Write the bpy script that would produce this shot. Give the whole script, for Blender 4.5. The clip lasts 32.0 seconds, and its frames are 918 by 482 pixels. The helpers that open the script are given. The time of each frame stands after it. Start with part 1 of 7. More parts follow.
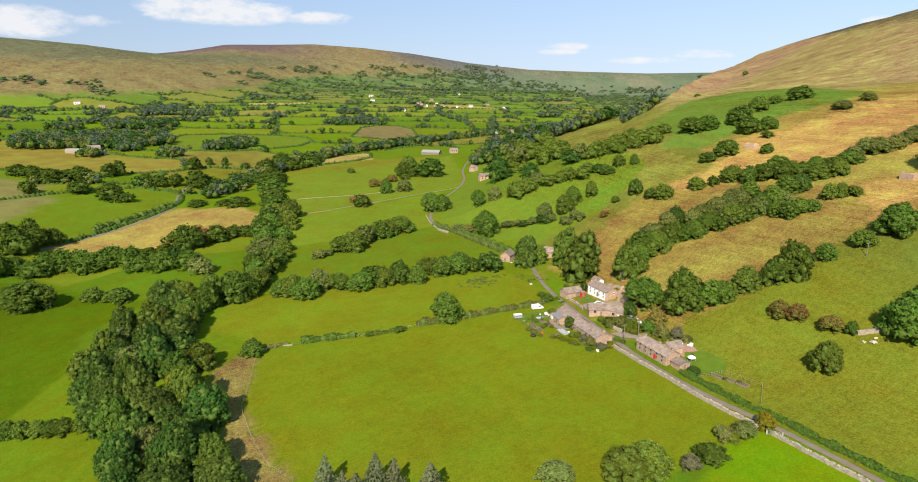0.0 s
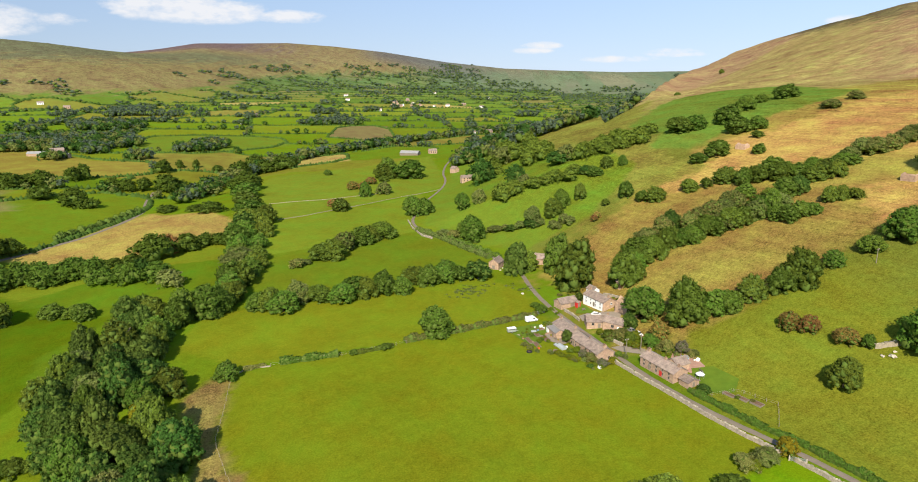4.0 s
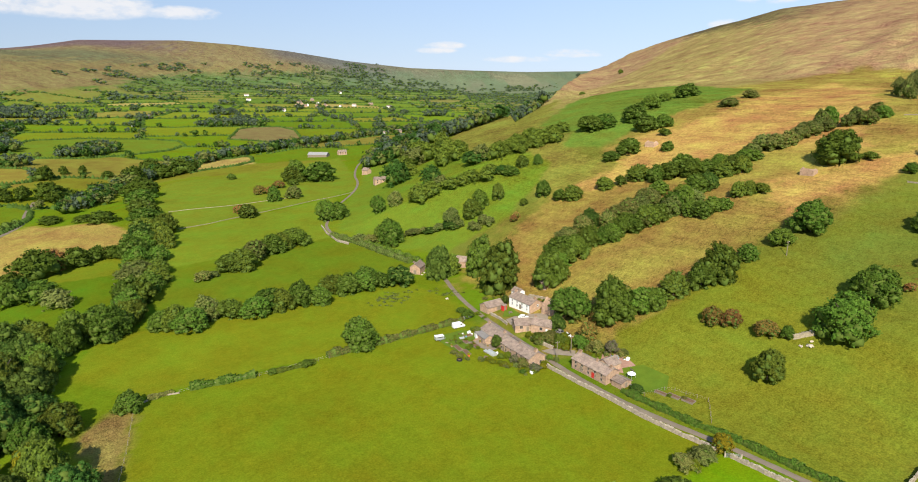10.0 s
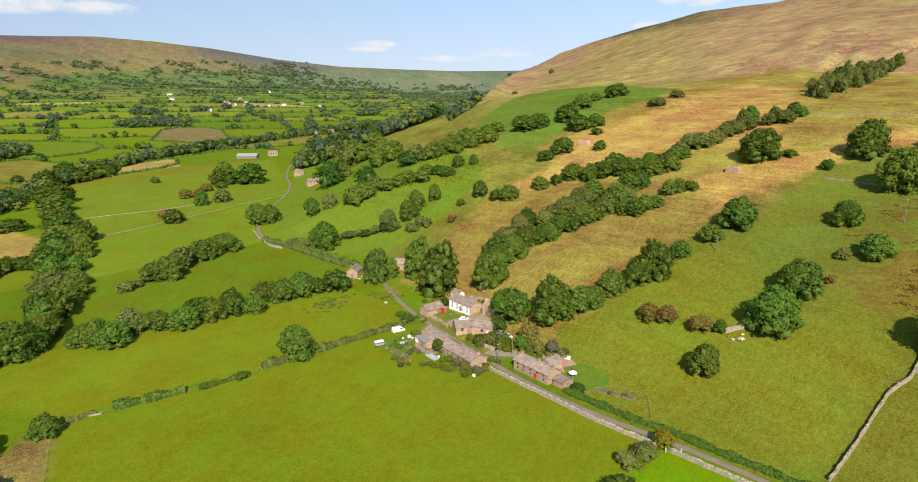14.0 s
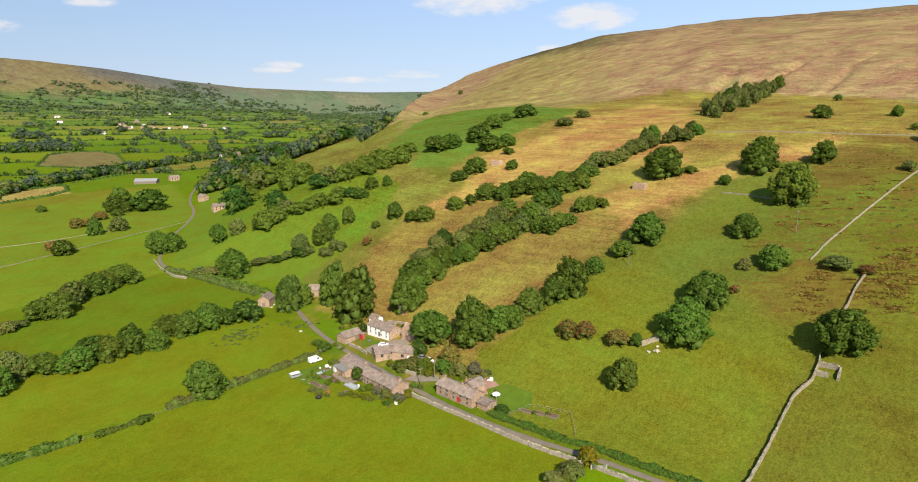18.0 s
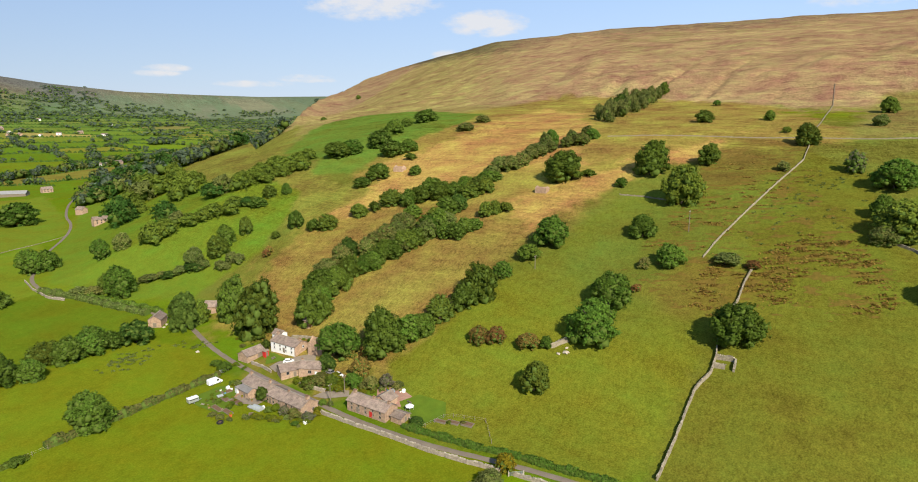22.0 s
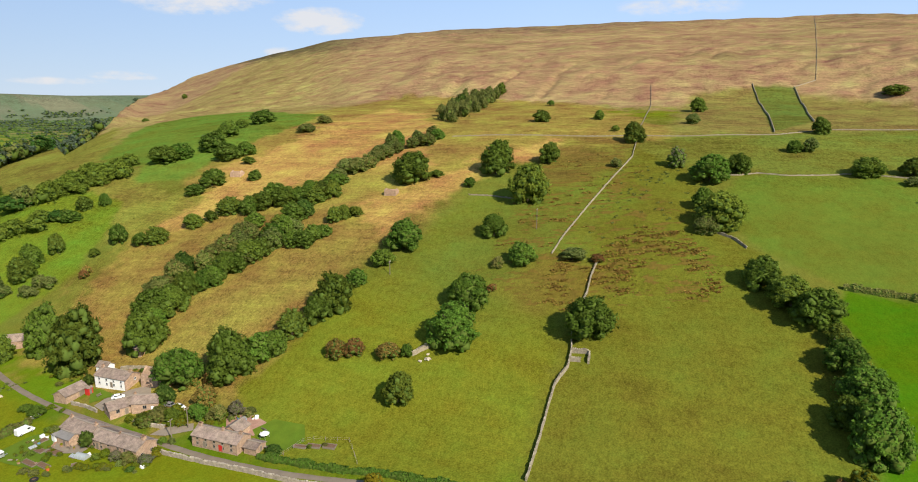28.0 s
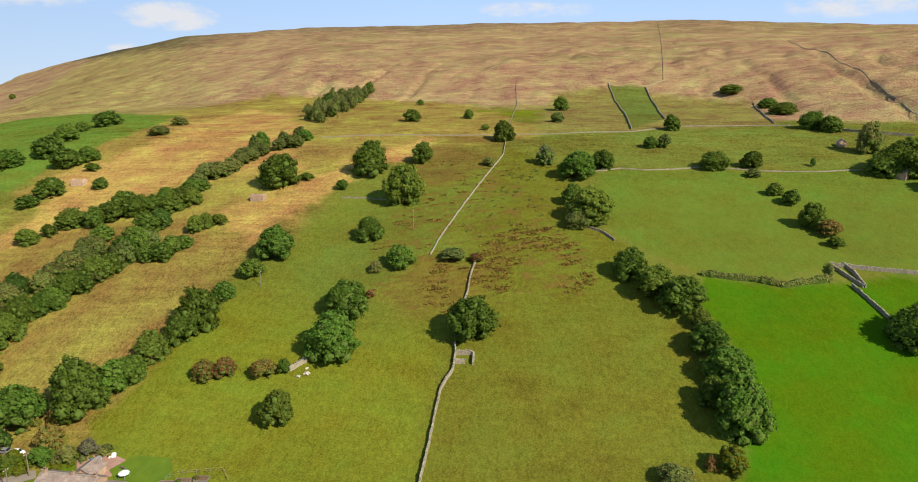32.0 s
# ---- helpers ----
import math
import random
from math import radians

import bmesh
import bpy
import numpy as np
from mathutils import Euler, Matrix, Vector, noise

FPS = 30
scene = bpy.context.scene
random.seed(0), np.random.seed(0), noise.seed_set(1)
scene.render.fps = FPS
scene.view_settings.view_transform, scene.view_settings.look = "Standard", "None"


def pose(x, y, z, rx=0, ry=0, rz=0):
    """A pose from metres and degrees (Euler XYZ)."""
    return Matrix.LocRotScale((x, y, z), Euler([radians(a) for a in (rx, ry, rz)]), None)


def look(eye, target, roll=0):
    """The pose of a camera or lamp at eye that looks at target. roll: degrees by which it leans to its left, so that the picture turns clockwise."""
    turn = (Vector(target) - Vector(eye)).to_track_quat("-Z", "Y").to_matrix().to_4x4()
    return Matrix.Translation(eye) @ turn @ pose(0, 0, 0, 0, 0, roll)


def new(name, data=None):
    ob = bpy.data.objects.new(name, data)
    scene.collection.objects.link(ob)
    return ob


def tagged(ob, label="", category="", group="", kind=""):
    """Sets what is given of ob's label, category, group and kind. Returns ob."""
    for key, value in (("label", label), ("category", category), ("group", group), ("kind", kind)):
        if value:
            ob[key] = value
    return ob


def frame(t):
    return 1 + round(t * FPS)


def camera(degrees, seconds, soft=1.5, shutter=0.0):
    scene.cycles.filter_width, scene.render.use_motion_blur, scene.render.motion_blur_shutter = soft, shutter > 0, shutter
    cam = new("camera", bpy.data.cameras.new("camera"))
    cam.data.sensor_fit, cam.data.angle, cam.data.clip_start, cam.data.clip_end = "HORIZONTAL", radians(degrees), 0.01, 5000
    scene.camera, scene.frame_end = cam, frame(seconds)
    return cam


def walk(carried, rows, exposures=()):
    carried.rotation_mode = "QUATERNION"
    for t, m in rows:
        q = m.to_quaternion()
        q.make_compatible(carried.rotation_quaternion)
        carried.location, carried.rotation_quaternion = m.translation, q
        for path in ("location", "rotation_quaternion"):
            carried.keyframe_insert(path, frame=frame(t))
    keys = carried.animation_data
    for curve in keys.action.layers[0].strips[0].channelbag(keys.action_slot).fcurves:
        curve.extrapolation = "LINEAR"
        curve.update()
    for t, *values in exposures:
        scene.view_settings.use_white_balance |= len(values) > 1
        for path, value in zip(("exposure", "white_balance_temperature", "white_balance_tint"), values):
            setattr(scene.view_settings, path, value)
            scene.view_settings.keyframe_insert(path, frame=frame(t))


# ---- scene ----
cam = camera(70.59, 32.0, soft=1.0)


PACE = 1.25  # metres to one unit of the plan


def shot(x, y, z, down, right, roll):
    """The camera's pose: place on the plan, degrees looking down, degrees turned to the right, roll."""
    return pose(x * PACE, y * PACE, z * PACE, 90 - down, 0, -right) @ pose(0, 0, 0, 0, 0, roll)


PATH = [
    (0.0, shot(0.00, 0.00, 86.00, 14.33, 0.00, -0.19)),
    (0.5, shot(-0.50, 1.97, 85.98, 14.30, 0.44, -0.34)),
    (1.0, shot(-1.02, 3.93, 85.95, 14.33, 0.97, -0.27)),
    (1.5, shot(-1.55, 5.85, 85.93, 14.33, 1.44, -0.32)),
    (2.0, shot(-2.10, 7.75, 85.92, 14.34, 1.74, -0.30)),
    (2.5, shot(-2.67, 9.62, 85.92, 14.35, 2.01, -0.32)),
    (3.0, shot(-3.25, 11.47, 85.93, 14.37, 2.24, -0.35)),
    (3.5, shot(-3.84, 13.30, 85.95, 14.41, 2.06, -0.29)),
    (5.5, shot(-5.98, 19.50, 86.02, 14.44, 2.79, -0.14)),
    (6.0, shot(-6.34, 20.59, 86.03, 14.45, 2.81, -0.12)),
    (6.5, shot(-6.61, 21.43, 86.03, 14.46, 3.30, -0.26)),
    (7.0, shot(-6.86, 22.10, 86.01, 14.49, 4.23, -0.29)),
    (7.5, shot(-7.11, 22.61, 85.98, 14.49, 5.12, -0.33)),
    (8.0, shot(-7.37, 23.00, 85.94, 14.49, 6.03, -0.30)),
    (8.5, shot(-7.61, 23.31, 85.89, 14.49, 7.23, -0.24)),
    (9.0, shot(-7.83, 23.59, 85.83, 14.49, 8.44, -0.20)),
    (9.5, shot(-8.02, 23.87, 85.77, 14.49, 9.24, -0.15)),
    (10.0, shot(-8.16, 24.17, 85.72, 14.49, 10.36, -0.13)),
    (10.5, shot(-8.26, 24.50, 85.69, 14.48, 11.34, -0.10)),
    (11.0, shot(-8.31, 24.87, 85.68, 14.48, 12.14, -0.09)),
    (11.5, shot(-8.33, 25.25, 85.71, 14.50, 12.89, -0.07)),
    (12.0, shot(-8.32, 25.65, 85.76, 14.51, 13.38, -0.07)),
    (12.5, shot(-8.32, 26.06, 85.82, 14.53, 13.95, -0.04)),
    (13.0, shot(-8.33, 26.49, 85.90, 14.57, 14.69, 0.03)),
    (13.5, shot(-8.35, 26.94, 85.97, 14.58, 15.28, 0.06)),
    (14.0, shot(-8.37, 27.42, 86.03, 14.57, 16.21, 0.09)),
    (14.5, shot(-8.35, 27.93, 86.04, 14.58, 17.07, 0.10)),
    (16.5, shot(-8.18, 29.76, 85.96, 14.43, 21.17, 0.09)),
    (17.0, shot(-8.14, 30.17, 85.95, 14.32, 22.14, 0.10)),
    (17.5, shot(-8.13, 30.59, 85.96, 13.76, 23.16, 0.12)),
    (18.0, shot(-8.11, 31.02, 85.96, 12.80, 23.97, 0.06)),
    (18.5, shot(-8.09, 31.46, 85.94, 12.38, 24.99, 0.09)),
    (19.0, shot(-8.07, 31.93, 85.93, 12.38, 25.94, 0.11)),
    (19.5, shot(-8.05, 32.40, 85.94, 12.36, 26.90, 0.11)),
    (20.0, shot(-8.02, 32.88, 85.96, 12.35, 27.97, 0.13)),
    (20.5, shot(-8.00, 33.39, 85.99, 12.34, 29.14, 0.12)),
    (21.0, shot(-7.99, 33.93, 86.04, 12.34, 30.35, 0.14)),
    (21.5, shot(-7.96, 34.50, 86.09, 12.36, 31.68, 0.14)),
    (22.0, shot(-7.88, 35.06, 86.14, 12.37, 32.79, 0.18)),
    (22.5, shot(-7.76, 35.61, 86.20, 12.38, 33.73, 0.20)),
    (23.0, shot(-7.62, 36.15, 86.28, 12.41, 34.84, 0.22)),
    (23.5, shot(-7.47, 36.72, 86.39, 12.41, 36.10, 0.23)),
    (24.0, shot(-7.31, 37.32, 86.52, 12.41, 37.35, 0.22)),
    (24.5, shot(-7.15, 37.95, 86.66, 12.43, 38.53, 0.23)),
    (25.0, shot(-6.97, 38.60, 86.78, 12.45, 39.70, 0.26)),
    (25.5, shot(-6.78, 39.25, 86.80, 12.46, 41.03, 0.26)),
    (27.5, shot(-5.84, 41.56, 86.69, 12.39, 45.63, 0.27)),
    (28.0, shot(-5.50, 42.07, 86.65, 12.38, 46.67, 0.26)),
    (28.5, shot(-5.11, 42.59, 86.61, 12.36, 47.83, 0.22)),
    (29.0, shot(-4.68, 43.15, 86.57, 12.36, 49.00, 0.22)),
    (29.5, shot(-4.23, 43.75, 86.53, 12.36, 50.35, 0.19)),
    (30.0, shot(-3.78, 44.35, 86.50, 12.34, 51.95, 0.18)),
    (30.5, shot(-3.36, 44.92, 86.49, 12.35, 53.52, 0.18)),
    (31.0, shot(-2.97, 45.43, 86.50, 12.35, 54.86, 0.24)),
    (31.5, shot(-2.58, 45.89, 86.54, 12.37, 56.34, 0.19)),
    (32.0, shot(-2.17, 46.33, 86.59, 12.38, 58.06, 0.12)),
]
walk(cam, PATH, exposures=((0, 0.61), (7, 0.60), (12, 0.57), (18, 0.49), (24, 0.41), (32, 0.41)))


# ---- daylight ----
SUN_AZ, SUN_UP = 191.0, 37.0
world = bpy.data.worlds.new("sky")
scene.world = world
world.use_nodes = True
wt = world.node_tree
wt.nodes.clear()
sky = wt.nodes.new("ShaderNodeTexSky")
sky.sky_type = "NISHITA"
sky.sun_disc = False
sky.sun_elevation, sky.sun_rotation = radians(SUN_UP), radians(SUN_AZ)
sky.air_density, sky.dust_density, sky.ozone_density = 1.0, 0.0, 3.0
back = wt.nodes.new("ShaderNodeBackground")
back.inputs["Strength"].default_value = 0.095
wout = wt.nodes.new("ShaderNodeOutputWorld")
wt.links.new(back.outputs[0], wout.inputs[0])


def wnode(kind, **values):
    n = wt.nodes.new(kind)
    for k, v in values.items():
        n.inputs[int(k[1:])].default_value = v
    return n


def wmath(op, a, b=None):
    n = wt.nodes.new("ShaderNodeMath")
    n.operation = op
    n.use_clamp = False
    for i, v in enumerate((a, b)):
        if v is None:
            continue
        if isinstance(v, (int, float)):
            n.inputs[i].default_value = v
        else:
            wt.links.new(v, n.inputs[i])
    return n.outputs[0]


# fair-weather clouds: azimuth, elevation, half width, half height (degrees), weight
CLOUDS = [(-18.4, 4.9, 6.0, 1.15, 1.0), (-23.0, 5.2, 3.0, 1.2, 0.9), (-11.6, 4.6, 3.4, 0.6, 0.9), (-32.5, 3.8, 4.0, 1.3, 1.0), (-28, 4.0, 2.4, 0.5, 0.5),
          (-4.6, 6.6, 2.4, 0.5, 0.7), (9.2, 2.3, 2.0, 0.38, 0.8), (19.9, 1.75, 2.4, 0.34, 0.7), (15.5, 1.15, 4.2, 0.34, 0.5),
          (25.5, 7.6, 6.5, 1.5, 0.9), (35.0, 6.2, 4.2, 1.25, 1.0), (31.8, 3.6, 1.6, 0.55, 0.8), (8.5, 1.9, 2.0, 0.35, 0.7), (20, 1.5, 3.0, 0.3, 0.6), (64, 7.2, 6, 0.8, 0.5), (88, 6.6, 7, 0.9, 0.6), (-60, 9, 9, 2, 0.7), (150, 14, 14, 4, 0.7), (-130, 16, 16, 5, 0.7)]
coord = wt.nodes.new("ShaderNodeTexCoord")
split = wt.nodes.new("ShaderNodeSeparateXYZ")
wt.links.new(coord.outputs["Generated"], split.inputs[0])
az_out = wmath("MULTIPLY", wmath("ARCTAN2", split.outputs[0], split.outputs[1]), 57.2958)
el_out = wmath("MULTIPLY", wmath("ARCSINE", split.outputs[2]), 57.2958)
puff = wt.nodes.new("ShaderNodeTexNoise")
puff.inputs["Scale"].default_value, puff.inputs["Detail"].default_value, puff.inputs["Roughness"].default_value = 26.0, 9.0, 0.64
stretch = wt.nodes.new("ShaderNodeMapping")
stretch.inputs["Scale"].default_value = (1, 1, 2.4)
wt.links.new(coord.outputs["Generated"], stretch.inputs[0])
wt.links.new(stretch.outputs[0], puff.inputs["Vector"])
total = None
for az, el, wide, high, weight in CLOUDS:
    dx = wmath("DIVIDE", wmath("SUBTRACT", az_out, az), wide)
    dy = wmath("DIVIDE", wmath("SUBTRACT", el_out, el), high)
    r2 = wmath("ADD", wmath("MULTIPLY", dx, dx), wmath("MULTIPLY", dy, dy))
    lump = wmath("MULTIPLY", wmath("MAXIMUM", wmath("SUBTRACT", 1.0, r2), 0.0), weight)
    total = lump if total is None else wmath("MAXIMUM", total, lump)
ragged = wmath("ADD", wmath("MULTIPLY", total, 1.2), wmath("MULTIPLY", wmath("SUBTRACT", puff.outputs[0], 0.53), 3.0))
cloud = wmath("MULTIPLY", wmath("MINIMUM", wmath("MAXIMUM", wmath("MULTIPLY", ragged, 1.1), 0.0), 1.0), wmath("MINIMUM", wmath("MULTIPLY", total, 2.5), 0.85))
mix = wt.nodes.new("ShaderNodeMixRGB")
wt.links.new(cloud, mix.inputs[0])
hazy = wt.nodes.new("ShaderNodeMixRGB")
low = wmath("MULTIPLY", wmath("MAXIMUM", wmath("SUBTRACT", 1.0, wmath("DIVIDE", wmath("MAXIMUM", wmath("SUBTRACT", wmath("ABSOLUTE", el_out), 8.0), 0.0), 75.0)), 0.0), 0.92)
wt.links.new(low, hazy.inputs[0])
wt.links.new(sky.outputs[0], hazy.inputs[1])
pale = wt.nodes.new("ShaderNodeMixRGB")
wt.links.new(wmath("MAXIMUM", wmath("SUBTRACT", 1.0, wmath("DIVIDE", wmath("ABSOLUTE", el_out), 9.0)), 0.0), pale.inputs[0])
pale.inputs[1].default_value, pale.inputs[2].default_value = (2.95, 4.3, 6.6, 1), (4.05, 5.1, 6.5, 1)
# a thin bright veil of high cloud towards the east
veil = wt.nodes.new("ShaderNodeMixRGB")
veil.blend_type = "MULTIPLY"
veil.inputs[0].default_value = 1.0
bright = wmath("ADD", wmath("MULTIPLY", wmath("MINIMUM", wmath("MAXIMUM", wmath("DIVIDE", wmath("ADD", az_out, 30.0), 85.0), 0.0), 1.0), 0.42), 0.83)
tone = wt.nodes.new("ShaderNodeCombineXYZ")
for i in range(3):
    wt.links.new(bright, tone.inputs[i])
wt.links.new(pale.outputs[0], veil.inputs[1])
wt.links.new(tone.outputs[0], veil.inputs[2])
wt.links.new(veil.outputs[0], hazy.inputs[2])
wt.links.new(hazy.outputs[0], mix.inputs[1])
mix.inputs[2].default_value = (6.5, 6.45, 6.55, 1)
wt.links.new(mix.outputs[0], back.inputs["Color"])

sun = new("sun", bpy.data.lights.new("sun", "SUN"))
sun.data.energy, sun.data.angle, sun.data.color = 5.0, radians(0.6), (1.0, 0.91, 0.75)
sun.matrix_world = look((0, 0, 0), (-math.sin(radians(SUN_AZ)) * math.cos(radians(SUN_UP)), -math.cos(radians(SUN_AZ)) * math.cos(radians(SUN_UP)), -math.sin(radians(SUN_UP))))


# ---- materials ----


def paint(name, colour, rough=0.85, vary=0.18, size=3.0, fine=25.0, bump=0.2, bump_size=20.0, metal=0.0, spec=0.25, per_object=0.0, per_island=0.0, attribute=""):
    """A weathered surface: a base colour that varies at two scales, with fine relief."""
    m = bpy.data.materials.new(name)
    m.use_nodes = True
    nt = m.node_tree
    bsdf = nt.nodes["Principled BSDF"]
    bsdf.inputs["Roughness"].default_value, bsdf.inputs["Metallic"].default_value = rough, metal
    bsdf.inputs["Specular IOR Level"].default_value = spec
    geo = nt.nodes.new("ShaderNodeNewGeometry")

    def texture(scale, detail=4.0):
        n = nt.nodes.new("ShaderNodeTexNoise")
        n.inputs["Scale"].default_value, n.inputs["Detail"].default_value = 1.0 / scale, detail
        nt.links.new(geo.outputs["Position"], n.inputs["Vector"])
        return n.outputs[0]

    def calc(op, a, b):
        n = nt.nodes.new("ShaderNodeMath")
        n.operation = op
        for i, v in enumerate((a, b)):
            if isinstance(v, (int, float)):
                n.inputs[i].default_value = v
            else:
                nt.links.new(v, n.inputs[i])
        return n.outputs[0]

    value = calc("ADD", calc("MULTIPLY", texture(size), 2 * vary), calc("MULTIPLY", texture(size / fine), 1.4 * vary))
    value = calc("ADD", value, 1 - 1.7 * vary)
    if per_object:
        info = nt.nodes.new("ShaderNodeObjectInfo")
        value = calc("MULTIPLY", value, calc("ADD", calc("MULTIPLY", info.outputs["Random"], 2 * per_object), 1 - per_object))
    if per_island:
        value = calc("MULTIPLY", value, calc("ADD", calc("MULTIPLY", geo.outputs["Random Per Island"], 2 * per_island), 1 - per_island))
    hsv = nt.nodes.new("ShaderNodeHueSaturation")
    if attribute:
        at = nt.nodes.new("ShaderNodeAttribute")
        at.attribute_name = attribute
        nt.links.new(at.outputs["Color"], hsv.inputs["Color"])
    else:
        hsv.inputs["Color"].default_value = (*colour, 1)
    nt.links.new(value, hsv.inputs["Value"])
    hue = calc("ADD", calc("MULTIPLY", texture(size * 1.7), 0.04), 0.48)
    nt.links.new(hue, hsv.inputs["Hue"])
    nt.links.new(hsv.outputs[0], bsdf.inputs["Base Color"])
    if bump:
        b = nt.nodes.new("ShaderNodeBump")
        b.inputs["Strength"].default_value, b.inputs["Distance"].default_value = bump, 0.3
        nt.links.new(texture(size / bump_size * 4), b.inputs["Height"])
        nt.links.new(b.outputs[0], bsdf.inputs["Normal"])
    return m




def sward():
    """The ground: its cover colour from the plan, broken up by patches, tufts and blades, with rushes and bracken where it is rough."""
    m = bpy.data.materials.new("sward")
    m.use_nodes = True
    nt = m.node_tree
    bsdf = nt.nodes["Principled BSDF"]
    bsdf.inputs["Roughness"].default_value, bsdf.inputs["Specular IOR Level"].default_value = 1.0, 0.0
    geo = nt.nodes.new("ShaderNodeNewGeometry")

    def link(a, b):
        nt.links.new(a, b)

    def calc(op, a, b, clamp=False):
        n = nt.nodes.new("ShaderNodeMath")
        n.operation, n.use_clamp = op, clamp
        for i, v in enumerate((a, b)):
            if isinstance(v, (int, float)):
                n.inputs[i].default_value = v
            else:
                link(v, n.inputs[i])
        return n.outputs[0]

    def texture(size, detail=3.0, stretch=(1, 1, 1), turn=0.0, rough=0.55):
        mp = nt.nodes.new("ShaderNodeMapping")
        mp.vector_type = "TEXTURE"
        mp.inputs["Scale"].default_value = tuple(size / k for k in stretch)
        mp.inputs["Rotation"].default_value = (0, 0, turn)
        link(geo.outputs["Position"], mp.inputs[0])
        n = nt.nodes.new("ShaderNodeTexNoise")
        n.inputs["Scale"].default_value, n.inputs["Detail"].default_value, n.inputs["Roughness"].default_value = 1.0, detail, rough
        link(mp.outputs[0], n.inputs["Vector"])
        return calc("SUBTRACT", n.outputs[0], 0.5)

    cover = nt.nodes.new("ShaderNodeAttribute")
    cover.attribute_name = "cover"
    rough = nt.nodes.new("ShaderNodeAttribute")
    rough.attribute_name = "rough"
    fern = nt.nodes.new("ShaderNodeAttribute")
    fern.attribute_name = "bracken"
    tuft = texture(2.2, 4.0, (1, 1.5, 1), 0.5, 0.65)
    blade = texture(0.55, 2.0)
    patch = texture(22, 3.0)
    streak = texture(6.5, 6.0, (1.5, 0.75, 1), 0.45, 0.75)
    ledge = texture(20.0, 7.0, (1.7, 0.5, 1), 0.42, 0.72)
    crease = texture(7.0, 4.0, (1.9, 0.16, 1), 0.42, 0.6)
    crease = calc("SUBTRACT", calc("MINIMUM", calc("MULTIPLY", calc("ABSOLUTE", crease, 0), 9.0), 1.0), 0.8)
    sweep = texture(75.0, 4.0, (1.3, 0.55, 1), 0.42, 0.6)
    amount = calc("ADD", calc("MULTIPLY", rough.outputs["Fac"], 1.3), 0.40)
    value = calc("ADD", calc("MULTIPLY", tuft, amount), calc("MULTIPLY", blade, calc("ADD", calc("MULTIPLY", rough.outputs["Fac"], 1.6), 0.75)))
    value = calc("ADD", value, calc("MULTIPLY", patch, 0.5))
    value = calc("ADD", value, calc("ADD", calc("MULTIPLY", texture(6.0, 4.0, (1, 1.3, 1), 0.9, 0.6), 0.32), calc("MULTIPLY", sweep, 0.25)))
    value = calc("ADD", value, calc("ADD", calc("MULTIPLY", streak, calc("MULTIPLY", rough.outputs["Fac"], 0.9)), calc("MULTIPLY", ledge, calc("MULTIPLY", rough.outputs["Fac"], 1.0))))
    value = calc("ADD", value, calc("MULTIPLY", calc("ADD", calc("MULTIPLY", crease, 0.20), calc("MULTIPLY", sweep, 0.42)), rough.outputs["Fac"]))
    value = calc("MAXIMUM", calc("ADD", value, 1.0), 0.25)
    hsv = nt.nodes.new("ShaderNodeHueSaturation")
    link(cover.outputs["Color"], hsv.inputs["Color"])
    link(value, hsv.inputs["Value"])
    link(calc("ADD", calc("ADD", calc("MULTIPLY", calc("ADD", calc("MULTIPLY", patch, 1.6), streak), 0.06), calc("MULTIPLY", calc("ADD", calc("ADD", ledge, patch), calc("MULTIPLY", sweep, 1.5)), calc("MULTIPLY", rough.outputs["Fac"], 0.05))), 0.503), hsv.inputs["Hue"])
    drift = calc("ADD", texture(7.5, 5.0, (1.7, 0.6, 1), 0.8, 0.70), calc("MULTIPLY", blade, 0.18))
    mask = calc("MULTIPLY", calc("ADD", drift, calc("SUBTRACT", calc("MULTIPLY", fern.outputs["Fac"], 0.40), 0.43)), 30.0, True)
    mask = calc("MULTIPLY", mask, calc("MULTIPLY", fern.outputs["Fac"], 6.0, True))
    russet = nt.nodes.new("ShaderNodeMixRGB")
    link(calc("ADD", calc("MULTIPLY", tuft, 1.6), 0.5, True), russet.inputs[0])
    russet.inputs[1].default_value, russet.inputs[2].default_value = (0.100, 0.070, 0.016, 1), (0.185, 0.122, 0.026, 1)
    mix = nt.nodes.new("ShaderNodeMixRGB")
    link(calc("MULTIPLY", mask, 0.85), mix.inputs[0])
    link(hsv.outputs[0], mix.inputs[1])
    link(russet.outputs[0], mix.inputs[2])
    link(mix.outputs[0], bsdf.inputs["Base Color"])
    bump = nt.nodes.new("ShaderNodeBump")
    bump.inputs["Strength"].default_value, bump.inputs["Distance"].default_value = 0.55, 0.5
    link(calc("ADD", calc("MULTIPLY", tuft, calc("ADD", calc("MULTIPLY", rough.outputs["Fac"], 1.2), 0.3)), calc("ADD", calc("MULTIPLY", streak, calc("MULTIPLY", rough.outputs["Fac"], 2.0)), calc("ADD", calc("MULTIPLY", mask, 0.6), calc("MULTIPLY", ledge, calc("MULTIPLY", rough.outputs["Fac"], 7.0))))), bump.inputs["Height"])
    link(bump.outputs[0], bsdf.inputs["Normal"])
    return m


